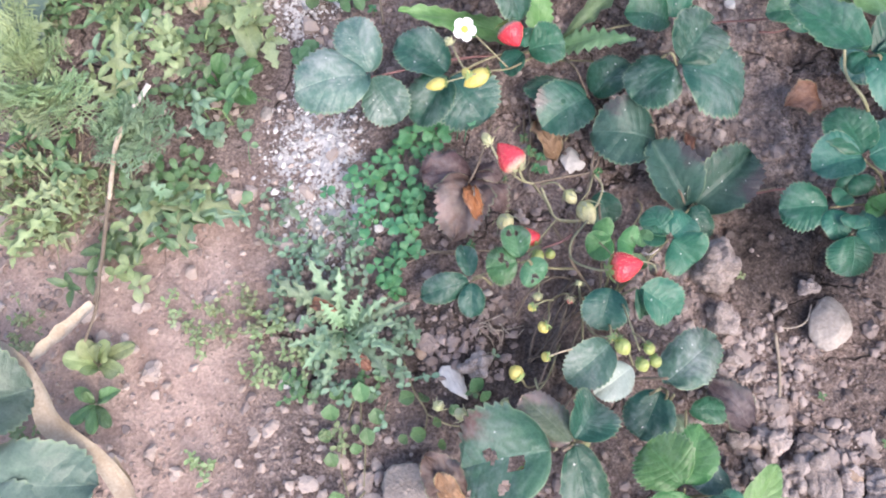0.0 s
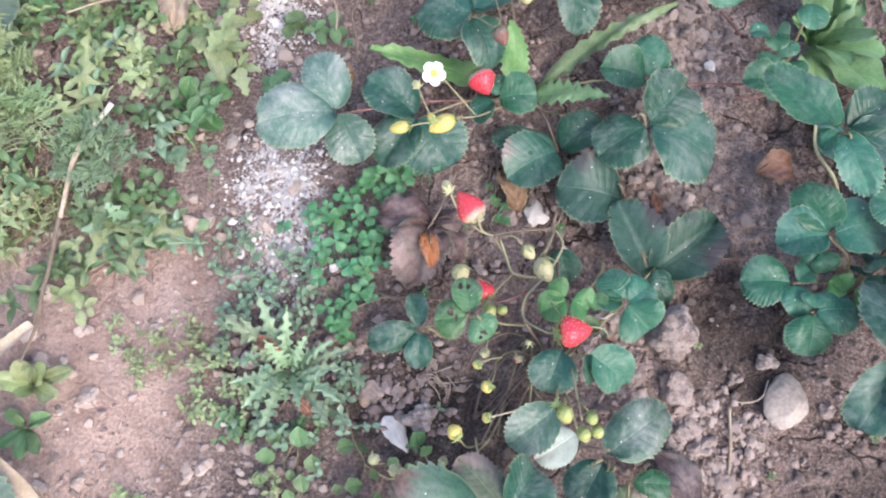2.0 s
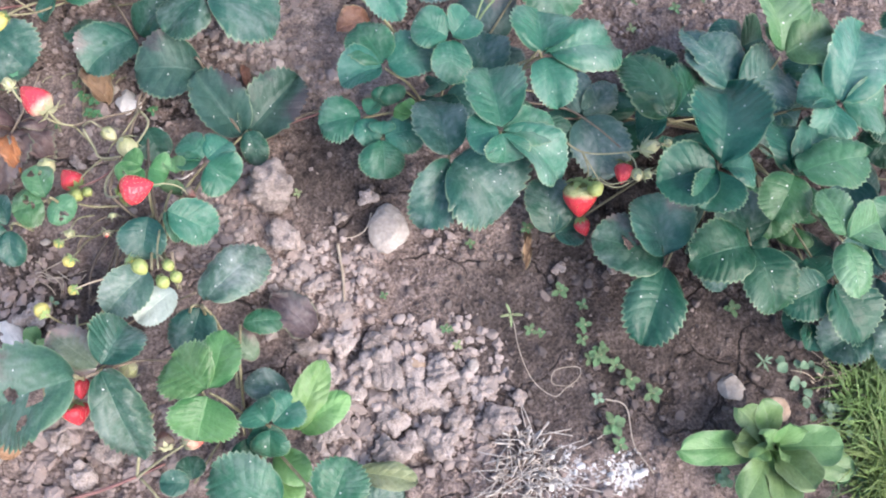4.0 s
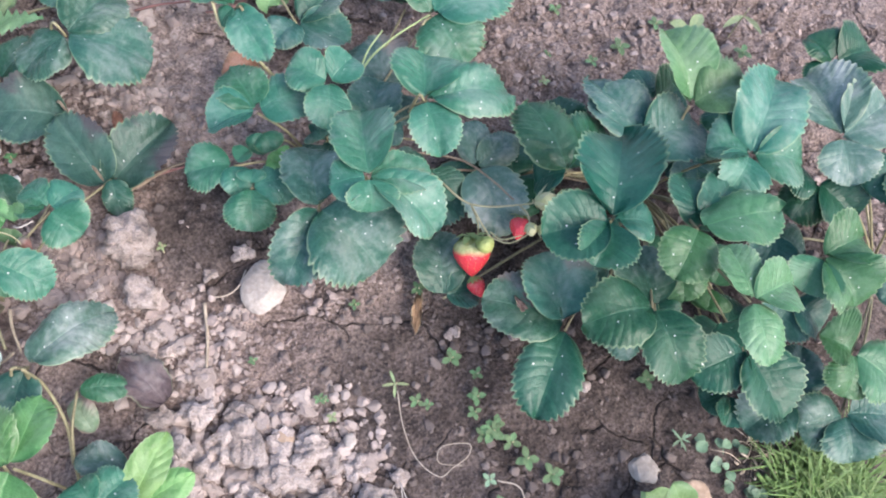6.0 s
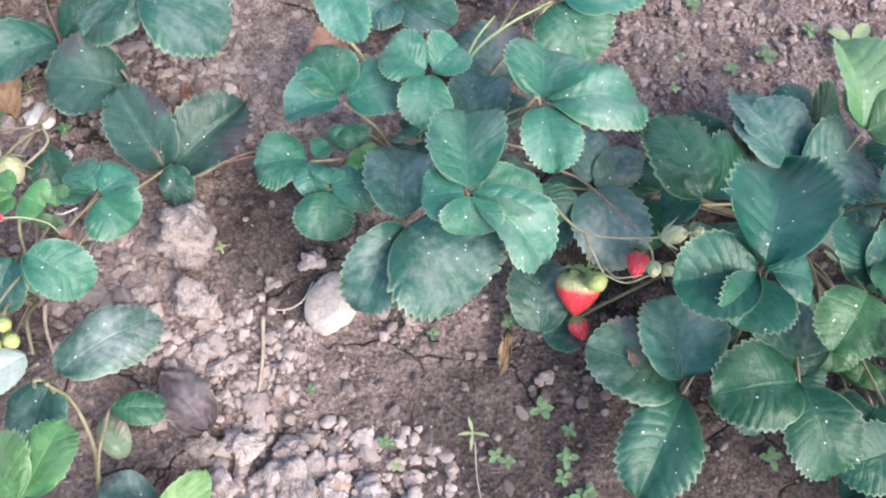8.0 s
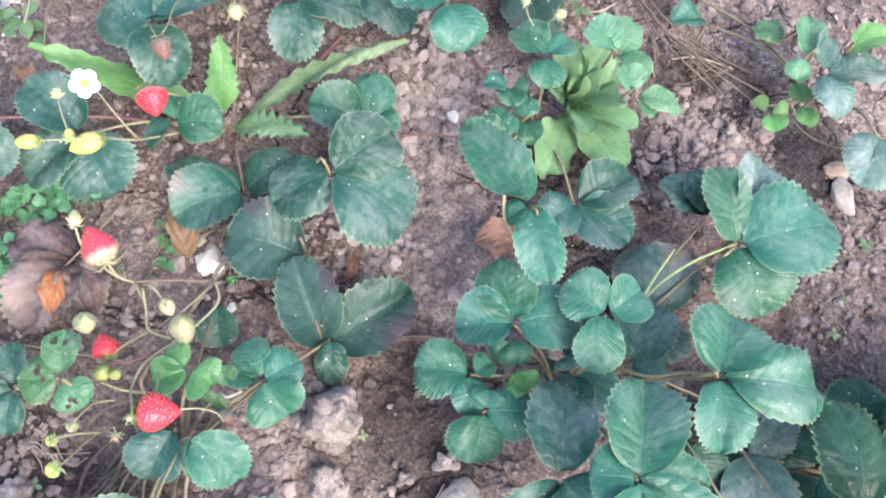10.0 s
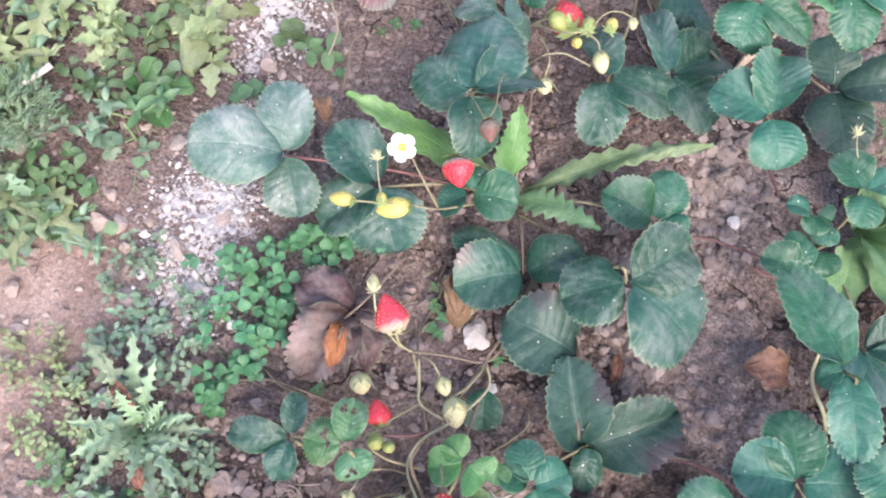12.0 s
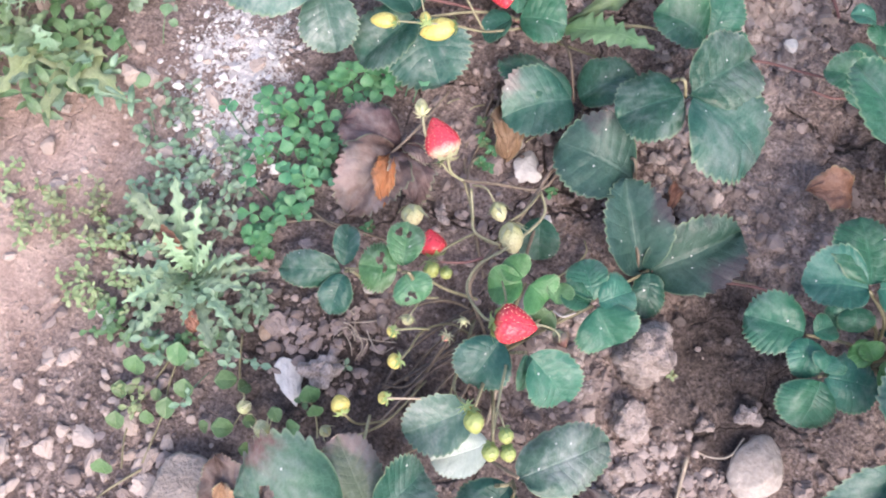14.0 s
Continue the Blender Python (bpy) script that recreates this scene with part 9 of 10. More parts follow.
weed_patch("weed_patch", -0.1790, 0.3910, 0.0218, 9, 0.0075, "weed", 0.022, "mixed small green weeds covering the soil", "pairs")
weed_patch("weed_patch", -0.1790, 0.3520, 0.0214, 4, 0.0085, "weed", 0.022, "mixed small green weeds covering the soil", "round")
weed_patch("weed_patch", -0.1700, 0.3120, 0.0210, 8, 0.0200, "weedlime", 0.022, "mixed small green weeds covering the soil", "grass")
weed_patch("weed_patch", -0.1540, 0.5090, 0.0230, 9, 0.0075, "weedlime", 0.022, "mixed small green weeds covering the soil", "pairs")
weed_patch("weed_patch", -0.1380, 0.4470, 0.0224, 8, 0.0200, "weedlime", 0.022, "mixed small green weeds covering the soil", "grass")
weed_patch("weed_patch", -0.1420, 0.3950, 0.0218, 4, 0.0085, "weed", 0.022, "mixed small green weeds covering the soil", "round")
weed_patch("weed_patch", -0.1240, 0.3520, 0.0214, 4, 0.0085, "weed", 0.022, "mixed small green weeds covering the soil", "round")
weed_patch("weed_patch", -0.1230, 0.3110, 0.0210, 9, 0.0075, "weed", 0.022, "mixed small green weeds covering the soil", "pairs")
weed_patch("weed_patch", -0.1080, 0.5010, 0.0229, 9, 0.0075, "weedlime", 0.022, "mixed small green weeds covering the soil", "pairs")
weed_patch("weed_patch", -0.1090, 0.4570, 0.0224, 4, 0.0085, "weed", 0.022, "mixed small green weeds covering the soil", "round")
weed_patch("weed_patch", -0.0860, 0.4010, 0.0218, 8, 0.0200, "weedlime", 0.022, "mixed small green weeds covering the soil", "grass")
weed_patch("weed_patch", -0.0820, 0.3420, 0.0212, 4, 0.0085, "weed", 0.022, "mixed small green weeds covering the soil", "round")
weed_patch("weed_patch", -0.2300, 0.2880, 0.0260, 20, 0.0070, "weedlime", 0.018, "mixed small green weeds covering the soil", "pairs")
weed_patch("grass_clump", 0.7250, 0.0450, 0.0371, 300, 0.0400, "grass", 0.014, "fresh yellow-green grass clump", "grass")
weed_patch("grass_clump", 0.7190, 0.0020, 0.0345, 280, 0.0400, "grass", 0.014, "fresh yellow-green grass clump", "grass")
weed_patch("grass_clump", 0.6810, -0.0080, 0.0212, 30, 0.0180, "weed", 0.014, "thin green grass by the lettuce", "grass")
weed_patch("round_leaf_weeds", 0.6620, 0.0520, 0.0217, 9, 0.0065, "weedblue", 0.012, "small round bluish weeds by the lettuce", "round")
weed_patch("round_leaf_weeds", 0.6760, 0.0350, 0.0199, 10, 0.0060, "weedblue", 0.012, "small round bluish weeds by the lettuce", "round")
weed_patch("round_leaf_weeds", 0.5690, 0.0150, 0.0247, 9, 0.0070, "weedblue", 0.010, "small round bluish weeds on limed soil", "round")
weed_patch("round_leaf_weeds", 0.6620, 0.0810, 0.0176, 5, 0.0080, "weedblue", 0.012, "small round bluish weeds on soil", "round")

# seedlings
seedling(0.4180, 0.2340, 0.0065, 6, "weed", "tiny green seedling on bare soil", 0.012, "oval", 3.0)
seedling(0.4180, 0.2150, 0.0044, 4, "weed", "tiny green seedling on bare soil", 0.008, "oval", 0.0)
seedling(0.4630, 0.2220, 0.0060, 5, "weed", "tiny green seedling on bare soil", 0.012, "oval", 5.0)
seedling(0.4790, 0.1700, 0.0075, 6, "weed", "tiny green seedling on bare soil", 0.012, "oval", 5.0)
seedling(0.4950, 0.1580, 0.0052, 4, "weed", "tiny green seedling on bare soil", 0.010, "oval", 1.0)
seedling(0.4920, 0.1420, 0.0068, 6, "weed", "tiny green seedling on bare soil", 0.012, "oval", 0.0)
seedling(0.4890, 0.1320, 0.0056, 5, "weed", "tiny green seedling on bare soil", 0.010, "oval", 2.0)
seedling(0.5020, 0.1230, 0.0067, 6, "weed", "tiny green seedling on bare soil", 0.010, "oval", 3.0)
seedling(0.4920, 0.1170, 0.0061, 6, "weed", "tiny green seedling on bare soil", 0.010, "oval", 4.0)
seedling(0.4590, 0.1410, 0.0042, 5, "weed", "tiny green seedling on bare soil", 0.008, "oval", 3.0)
seedling(0.3960, 0.1400, 0.0041, 4, "weedlime", "tiny green seedling on bare soil", 0.008, "oval", 4.0)
seedling(0.3480, 0.1830, 0.0036, 5, "weed", "tiny green seedling on bare soil", 0.006, "oval", 2.0)
seedling(0.3920, 0.1520, 0.0033, 4, "weed", "tiny green seedling on bare soil", 0.007, "oval", 1.0)
seedling(0.4390, 0.1570, 0.0096, 4, "weedlime", "tiny green seedling on bare soil", 0.010, "narrow", 0.0)
seedling(0.4980, 0.0680, 0.0104, 8, "weed", "tiny green seedling on bare soil", 0.014, "oval", 2.0)
seedling(0.5010, 0.0530, 0.0069, 4, "weed", "tiny green seedling on bare soil", 0.008, "oval", 4.0)
seedling(0.4990, 0.1180, 0.0093, 6, "weed", "tiny green seedling on bare soil", 0.012, "oval", 1.0)
seedling(0.5110, 0.1100, 0.0071, 4, "weed", "tiny green seedling on bare soil", 0.008, "oval", 4.0)
seedling(0.5190, 0.0980, 0.0085, 6, "weed", "tiny green seedling on bare soil", 0.010, "oval", 0.0)
seedling(0.5340, 0.0860, 0.0085, 6, "weed", "tiny green seedling on bare soil", 0.010, "oval", 5.0)
seedling(0.4920, 0.0880, 0.0056, 4, "weedblue", "tiny green seedling on bare soil", 0.008, "oval", 4.0)
seedling(0.6300, 0.0980, 0.0089, 8, "weedblue", "tiny green seedling on bare soil", 0.008, "narrow", 2.0)
seedling(0.7280, 0.4340, 0.0186, 4, "weedlime", "tiny green seedling on bare soil", 0.020, "oval", 1.0)
seedling(0.6630, 0.4240, 0.0095, 6, "weed", "tiny green seedling on bare soil", 0.012, "oval", 0.0)
seedling(0.6370, 0.4120, 0.0065, 4, "weed", "tiny green seedling on bare soil", 0.008, "oval", 5.0)
seedling(0.7730, 0.4120, 0.0089, 6, "weed", "tiny green seedling on bare soil", 0.014, "oval", 1.0)
seedling(0.7030, 0.4480, 0.0075, 5, "weed", "tiny green seedling on bare soil", 0.010, "oval", 0.0)
seedling(0.7710, 0.4360, 0.0263, 2, "weedlime", "tiny green seedling on bare soil", 0.040, "narrow", 2.0)
seedling(0.1430, 0.3680, 0.0045, 5, "weed", "tiny green seedling on bare soil", 0.008, "oval", 1.0)
seedling(0.1500, 0.3550, 0.0045, 5, "weed", "tiny green seedling on bare soil", 0.008, "oval", 1.0)
seedling(0.1520, 0.3430, 0.0044, 5, "weed", "tiny green seedling on bare soil", 0.008, "oval", 0.0)
seedling(0.1970, 0.3410, 0.0039, 4, "weed", "tiny green seedling on bare soil", 0.007, "oval", 4.0)
seedling(0.3880, 0.6820, 0.0061, 6, "weedlime", "tiny green seedling on bare soil", 0.010, "oval", 0.0)
seedling(0.0650, 0.4770, 0.0041, 4, "weed", "tiny green seedling on bare soil", 0.006, "oval", 4.0)
seedling(0.0320, 0.5300, 0.0050, 4, "weed", "tiny green seedling on bare soil", 0.006, "oval", 1.0)
seedling(0.1050, 0.2830, 0.0038, 4, "weed", "tiny green seedling on bare soil", 0.008, "oval", 0.0)
seedling(0.1230, 0.2030, 0.0047, 3, "weedblue", "tiny green seedling on bare soil", 0.008, "oval", 3.0)
seedling(0.1090, 0.1770, 0.0057, 3, "weed", "tiny green seedling on bare soil", 0.012, "oval", 2.0)
seedling(0.2940, 0.2630, 0.0037, 4, "weedlime", "tiny green seedling on bare soil", 0.018, "oval", 2.0)
seedling(0.1290, 0.3340, 0.0028, 4, "weed", "tiny green seedling on bare soil", 0.008, "oval", 1.0)
seedling(0.6970, 0.1150, 0.0060, 4, "weed", "tiny green seedling on bare soil", 0.010, "oval", 2.0)
seedling(0.6150, 0.1410, 0.0077, 6, "weed", "tiny green seedling on bare soil", 0.010, "oval", 0.0)
seedling(-0.0740, 0.4790, 0.0064, 4, "weed", "tiny green seedling on bare soil", 0.010, "oval", 0.0)
seedling(0.0830, 0.5110, 0.0055, 5, "weed", "tiny green seedling on bare soil", 0.007, "oval", 1.0)
seedling(-0.0040, 0.4530, 0.0055, 4, "weed", "tiny green seedling on bare soil", 0.007, "oval", 2.0)
seedling(0.1140, 0.6320, 0.0068, 5, "weed", "tiny green seedling on bare soil", 0.008, "oval", 1.0)
seedling(0.1830, 0.6480, 0.0060, 5, "weed", "tiny green seedling on bare soil", 0.008, "oval", 3.0)
seedling(0.6160, 0.4660, 0.0068, 5, "weed", "tiny green seedling on bare soil", 0.008, "oval", 2.0)
seedling(0.5920, 0.3950, 0.0052, 4, "weedlime", "tiny green seedling on bare soil", 0.006, "oval", 0.0)
seedling(0.6000, 0.4210, 0.0046, 4, "weed", "tiny green seedling on bare soil", 0.006, "oval", 2.0)
seedling(0.1670, 0.3750, 0.0036, 4, "weed", "tiny green seedling on bare soil", 0.006, "oval", 0.0)
seedling(0.3660, 0.2240, 0.0029, 4, "weed", "tiny green seedling on bare soil", 0.006, "oval", 4.0)
seedling(0.5460, 0.4320, 0.0050, 4, "weed", "tiny green seedling on bare soil", 0.006, "oval", 2.0)
seedling(0.3890, 0.1530, 0.0045, 4, "weed", "tiny green seedling on bare soil", 0.007, "oval", 4.0)
seedling(0.4520, 0.1440, 0.0057, 4, "weed", "tiny green seedling on bare soil", 0.008, "oval", 4.0)
seedling(0.1470, 0.3570, 0.0046, 6, "clover", "tiny green seedling on bare soil", 0.010, "oval", 0.0)
seedling(0.1550, 0.3510, 0.0045, 6, "clover", "tiny green seedling on bare soil", 0.010, "oval", 4.0)
seedling(0.1510, 0.3420, 0.0045, 6, "clover", "tiny green seedling on bare soil", 0.010, "oval", 4.0)
seedling(0.1570, 0.3400, 0.0045, 6, "clover", "tiny green seedling on bare soil", 0.010, "oval", 4.0)
seedling(0.1960, 0.3390, 0.0045, 6, "clover", "tiny green seedling on bare soil", 0.010, "oval", 0.0)
seedling(0.0400, 0.5380, 0.0052, 6, "clover", "tiny green seedling on bare soil", 0.010, "oval", 0.0)
seedling(0.0530, 0.5420, 0.0052, 6, "clover", "tiny green seedling on bare soil", 0.010, "oval", 0.0)
seedling(0.0710, 0.5110, 0.0051, 6, "clover", "tiny green seedling on bare soil", 0.010, "oval", 3.0)
seedling(0.0200, 0.4860, 0.0051, 6, "clover", "tiny green seedling on bare soil", 0.010, "oval", 4.0)
seedling(0.1040, 0.2800, 0.0044, 6, "clover", "tiny green seedling on bare soil", 0.010, "oval", 0.0)
seedling(0.3850, 0.6000, 0.0094, 3, "weed", "light green seedling beside strawberry leaves", 0.025, "oval", 1.0)

# stones and clods
rock("stone", 0.1780, 0.3510, 0.0158, 0.0205, 0.32, STONE_WHITE, "pale angular stone on soil", "stone", 0.60, "", 0.35)
rock("stone", 0.1680, 0.3630, 0.0087, 0.0087, 0.46, STONE, "small tan pebble beside a stone", "stone", 0.62, "", 0.25)
rock("stone", 0.3580, 0.2330, 0.0262, 0.0331, -0.14, STONE, "pale rounded stone on cracked soil", "stone", 0.50, "", 0.20)
rock("stone", 0.0960, 0.1850, 0.0125, 0.0270, 0.67, STONE_WHITE, "white elongated stone on dark soil", "stone", 0.60, "", 0.60)
rock("stone", 0.0730, 0.1090, 0.0414, 0.0385, 0.00, STONE_GREY, "large pale angular stone bedded in soil", "stone", 0.50, "", 0.40)
rock("stone", 0.3090, 0.4970, 0.0080, 0.0097, 0.46, STONE_WHITE, "small white stone on crumbly soil", "stone", 0.70, "", 0.35)
rock("stone", 0.1670, 0.4740, 0.0088, 0.0160, 0.52, STONE_WHITE, "small white stone under dandelion leaves", "stone", 0.60, "", 0.30)
rock("stone", 0.3060, 0.4190, 0.0061, 0.0053, 0.40, STONE_WHITE, "tiny white stone on cracked soil", "stone", 0.70, "", 0.30)
rock("stone", 0.6000, 0.0830, 0.0224, 0.0189, -0.22, STONE, "flat tan stone on dark soil", "stone", 0.45, "", 0.55)
rock("stone", 0.6300, 0.0610, 0.0224, 0.0198, -0.11, STONE_TAN, "tan brick fragment among lettuce leaves", "stone", 0.60, "", 0.20)
rock("stone", 0.3640, 0.1300, 0.0137, 0.0129, -0.12, STONE_TAN, "tan pebble on dry clods", "stone", 0.70, "", 0.15)
rock("stone", 0.5990, 0.5040, 0.0174, 0.0306, 0.32, STONE, "tall pale stone in soil", "stone", 0.60, "", 0.30)
rock("stone", 0.5960, 0.5250, 0.0201, 0.0142, 0.22, STONE_TAN, "flat tan stone in soil", "stone", 0.50, "", 0.25)
rock("stone", 0.2440, 0.2550, 0.0105, 0.0078, 0.17, STONE, "small tan pebble on crumbs", "stone", 0.70, "", 0.15)
rock("stone", 0.2000, 0.3250, 0.0089, 0.0089, 0.17, STONE_WHITE, "small white pebble on soil", "stone", 0.70, "", 0.30)
rock("stone", 0.1410, 0.3050, 0.0103, 0.0116, 0.46, CLOD, "grey pebble under berry stalks", "stone", 0.60, "", 0.20)
rock("stone", -0.0550, 0.2960, 0.0049, 0.0097, 0.32, STONE, "small pale pebble by weeds", "stone", 0.60, "", 0.20)
rock("stone", -0.0250, 0.1840, 0.0118, 0.0092, 0.28, STONE_WHITE, "pale pebble on the path", "stone", 0.50, "", 0.25)
rock("stone", 0.1180, 0.2480, 0.0063, 0.0051, 0.32, STONE, "small pebble on soil", "stone", 0.62, "", 0.25)
rock("stone", 0.0720, 0.2050, 0.0076, 0.0094, 0.32, STONE_TAN, "small tan pebble on soil", "stone", 0.60, "", 0.20)
rock("stone", 0.4060, 0.1240, 0.0074, 0.0098, -0.12, STONE, "small bluish pebble on soil", "stone", 0.50, "", 0.15)
rock("stone", 0.3930, 0.7290, 0.0204, 0.0204, 0.56, CLOD, "rounded clay lump on soil", "clod", 0.60, "", 0.30)
rock("stone", -0.0620, 0.3990, 0.0091, 0.0118, 0.00, STONE, "small pale stone on the path", "stone", 0.50, "", 0.20)
rock("stone", 0.1930, 0.5040, 0.0074, 0.0046, 0.20, STONE_WHITE, "tiny white stone on soil", "stone", 0.60, "", 0.30)
rock("stone", 0.0580, 0.5930, 0.0099, 0.0089, 0.10, STONE_WHITE, "tiny white stone beside red leaves", "stone", 0.60, "", 0.30)
rock("stone", 0.0890, 0.5090, 0.0122, 0.0159, 0.22, STONE, "small tan stone on soil", "stone", 0.60, "", 0.30)
rock("stone", -0.0100, 0.5010, 0.0085, 0.0085, -0.10, STONE_WHITE, "small white lime lump", "stone", 0.60, "", 0.30)
rock("soil_clod", 0.2750, 0.2690, 0.0355, 0.0417, 0.00, CLOD, "lumpy dry grey-brown soil clod", "clod", 1.15, "soil clods on the bed", 0.40)
rock("soil_clod", 0.2810, 0.2330, 0.0254, 0.0220, 0.00, CLOD, "lumpy dry grey-brown soil clod", "clod", 1.15, "soil clods on the bed", 0.40)
rock("soil_clod", 0.1120, 0.1960, 0.0217, 0.0205, 0.32, CLOD, "lumpy dry grey-brown soil clod", "clod", 0.85, "soil clods on the bed", 0.40)
rock("soil_clod", 0.3410, 0.1290, 0.0285, 0.0331, -0.12, CLOD, "lumpy dry grey-brown soil clod", "clod", 0.55, "soil clods on the bed", 0.40)
rock("soil_clod", 0.3630, 0.1070, 0.0349, 0.0276, -0.14, CLOD, "lumpy dry grey-brown soil clod", "clod", 0.55, "soil clods on the bed", 0.40)
rock("soil_clod", 0.3810, 0.1210, 0.0279, 0.0289, -0.12, CLOD, "lumpy dry grey-brown soil clod", "clod", 0.55, "soil clods on the bed", 0.40)
rock("soil_clod", 0.3880, 0.0870, 0.0248, 0.0220, -0.12, CLOD, "lumpy dry grey-brown soil clod", "clod", 0.55, "soil clods on the bed", 0.40)
rock("soil_clod", 0.4190, 0.0830, 0.0343, 0.0204, -0.12, CLOD, "lumpy dry grey-brown soil clod", "clod", 0.55, "soil clods on the bed", 0.40)
rock("soil_clod", 0.3420, 0.0950, 0.0263, 0.0245, -0.12, CLOD, "lumpy dry grey-brown soil clod", "clod", 0.55, "soil clods on the bed", 0.40)
rock("soil_clod", 0.3270, 0.1310, 0.0211, 0.0238, -0.12, CLOD, "lumpy dry grey-brown soil clod", "clod", 0.55, "soil clods on the bed", 0.40)
rock("soil_clod", 0.3120, 0.1510, 0.0248, 0.0202, -0.14, CLOD, "lumpy dry grey-brown soil clod", "clod", 0.55, "soil clods on the bed", 0.40)
rock("soil_clod", 0.3350, 0.1490, 0.0204, 0.0185, -0.12, CLOD, "lumpy dry grey-brown soil clod", "clod", 0.55, "soil clods on the bed", 0.40)
rock("soil_clod", 0.3670, 0.0870, 0.0182, 0.0182, -0.12, CLOD, "lumpy dry grey-brown soil clod", "clod", 0.55, "soil clods on the bed", 0.40)
rock("soil_clod", 0.3370, 0.0720, 0.0277, 0.0232, -0.12, CLOD, "lumpy dry grey-brown soil clod", "clod", 0.55, "soil clods on the bed", 0.40)
rock("soil_clod", 0.3730, 0.0710, 0.0235, 0.0263, -0.12, CLOD, "lumpy dry grey-brown soil clod", "clod", 0.55, "soil clods on the bed", 0.40)
rock("soil_clod", 0.3540, 0.0760, 0.0198, 0.0180, -0.28, CLOD, "lumpy dry grey-brown soil clod", "clod", 0.55, "soil clods on the bed", 0.40)
rock("soil_clod", 0.3190, 0.1170, 0.0191, 0.0200, -0.12, CLOD, "lumpy dry grey-brown soil clod", "clod", 0.55, "soil clods on the bed", 0.40)
rock("soil_clod", 0.2980, 0.0920, 0.0222, 0.0196, -0.12, CLOD, "lumpy dry grey-brown soil clod", "clod", 0.55, "soil clods on the bed", 0.40)
rock("soil_clod", 0.3930, 0.1110, 0.0186, 0.0186, -0.12, CLOD, "lumpy dry grey-brown soil clod", "clod", 0.55, "soil clods on the bed", 0.40)
rock("soil_clod", 0.4080, 0.1050, 0.0168, 0.0159, -0.12, CLOD, "lumpy dry grey-brown soil clod", "clod", 0.55, "soil clods on the bed", 0.40)
rock("soil_clod", 0.3770, 0.1020, 0.0212, 0.0184, -0.24, CLOD, "lumpy dry grey-brown soil clod", "clod", 0.55, "soil clods on the bed", 0.40)
rock("soil_clod", 0.3610, 0.1280, 0.0204, 0.0204, -0.12, CLOD, "lumpy dry grey-brown soil clod", "clod", 0.55, "soil clods on the bed", 0.40)
rock("soil_clod", 0.1550, 0.0980, 0.0220, 0.0254, -0.14, CLOD, "lumpy dry grey-brown soil clod", "clod", 0.55, "soil clods on the bed", 0.40)
rock("soil_clod", 0.1370, 0.0870, 0.0192, 0.0209, -0.14, CLOD, "lumpy dry grey-brown soil clod", "clod", 0.55, "soil clods on the bed", 0.40)
rock("soil_clod", 0.1240, 0.1110, 0.0185, 0.0194, -0.14, CLOD, "lumpy dry grey-brown soil clod", "clod", 0.55, "soil clods on the bed", 0.40)
rock("soil_clod", 0.1760, 0.0950, 0.0187, 0.0213, -0.14, CLOD, "lumpy dry grey-brown soil clod", "clod", 0.55, "soil clods on the bed", 0.40)
rock("soil_clod", 0.3010, 0.1290, 0.0208, 0.0227, -0.12, CLOD, "lumpy dry grey-brown soil clod", "clod", 0.55, "soil clods on the bed", 0.40)
rock("soil_clod", 0.2900, 0.1540, 0.0164, 0.0164, -0.12, CLOD, "lumpy dry grey-brown soil clod", "clod", 0.55, "soil clods on the bed", 0.40)
rock("soil_clod", 0.2860, 0.2040, 0.0186, 0.0167, -0.12, CLOD, "lumpy dry grey-brown soil clod", "clod", 0.55, "soil clods on the bed", 0.40)
rock("soil_clod", 0.3300, 0.0550, 0.0265, 0.0177, -0.24, CLOD, "lumpy dry grey-brown soil clod", "clod", 0.55, "soil clods on the bed", 0.40)
rock("soil_clod", 0.4350, 0.0970, 0.0141, 0.0122, -0.12, CLOD, "lumpy dry grey-brown soil clod", "clod", 0.55, "soil clods on the bed", 0.40)
rock("soil_clod", 0.2420, 0.2540, 0.0125, 0.0112, 0.46, CLOD, "lumpy dry grey-brown soil clod", "clod", 0.85, "soil clods on the bed", 0.40)
rock("soil_clod", 0.2220, 0.2600, 0.0094, 0.0087, 0.32, CLOD, "lumpy dry grey-brown soil clod", "clod", 0.85, "soil clods on the bed", 0.40)
rock("soil_clod", 0.2510, 0.2380, 0.0136, 0.0124, 0.38, CLOD, "lumpy dry grey-brown soil clod", "clod", 0.85, "soil clods on the bed", 0.40)
rock("soil_clod", 0.1150, 0.3280, 0.0099, 0.0086, 0.28, CLOD, "lumpy dry grey-brown soil clod", "clod", 0.85, "soil clods on the bed", 0.40)
rock("soil_clod", 0.2360, 0.2800, 0.0133, 0.0113, 0.17, CLOD, "lumpy dry grey-brown soil clod", "clod", 0.85, "soil clods on the bed", 0.40)
rock("soil_clod", 0.3100, 0.2820, 0.0115, 0.0102, 0.28, CLOD, "lumpy dry grey-brown soil clod", "clod", 0.85, "soil clods on the bed", 0.40)
rock("soil_clod", 0.2970, 0.3290, 0.0126, 0.0105, 0.28, CLOD, "lumpy dry grey-brown soil clod", "clod", 0.85, "soil clods on the bed", 0.40)
rock("soil_clod", 0.2430, 0.3630, 0.0100, 0.0093, 0.14, CLOD, "lumpy dry grey-brown soil clod", "clod", 0.85, "soil clods on the bed", 0.40)
rock("soil_clod", 0.3460, 0.2590, 0.0140, 0.0140, 0.00, CLOD, "lumpy dry grey-brown soil clod", "clod", 0.85, "soil clods on the bed", 0.40)
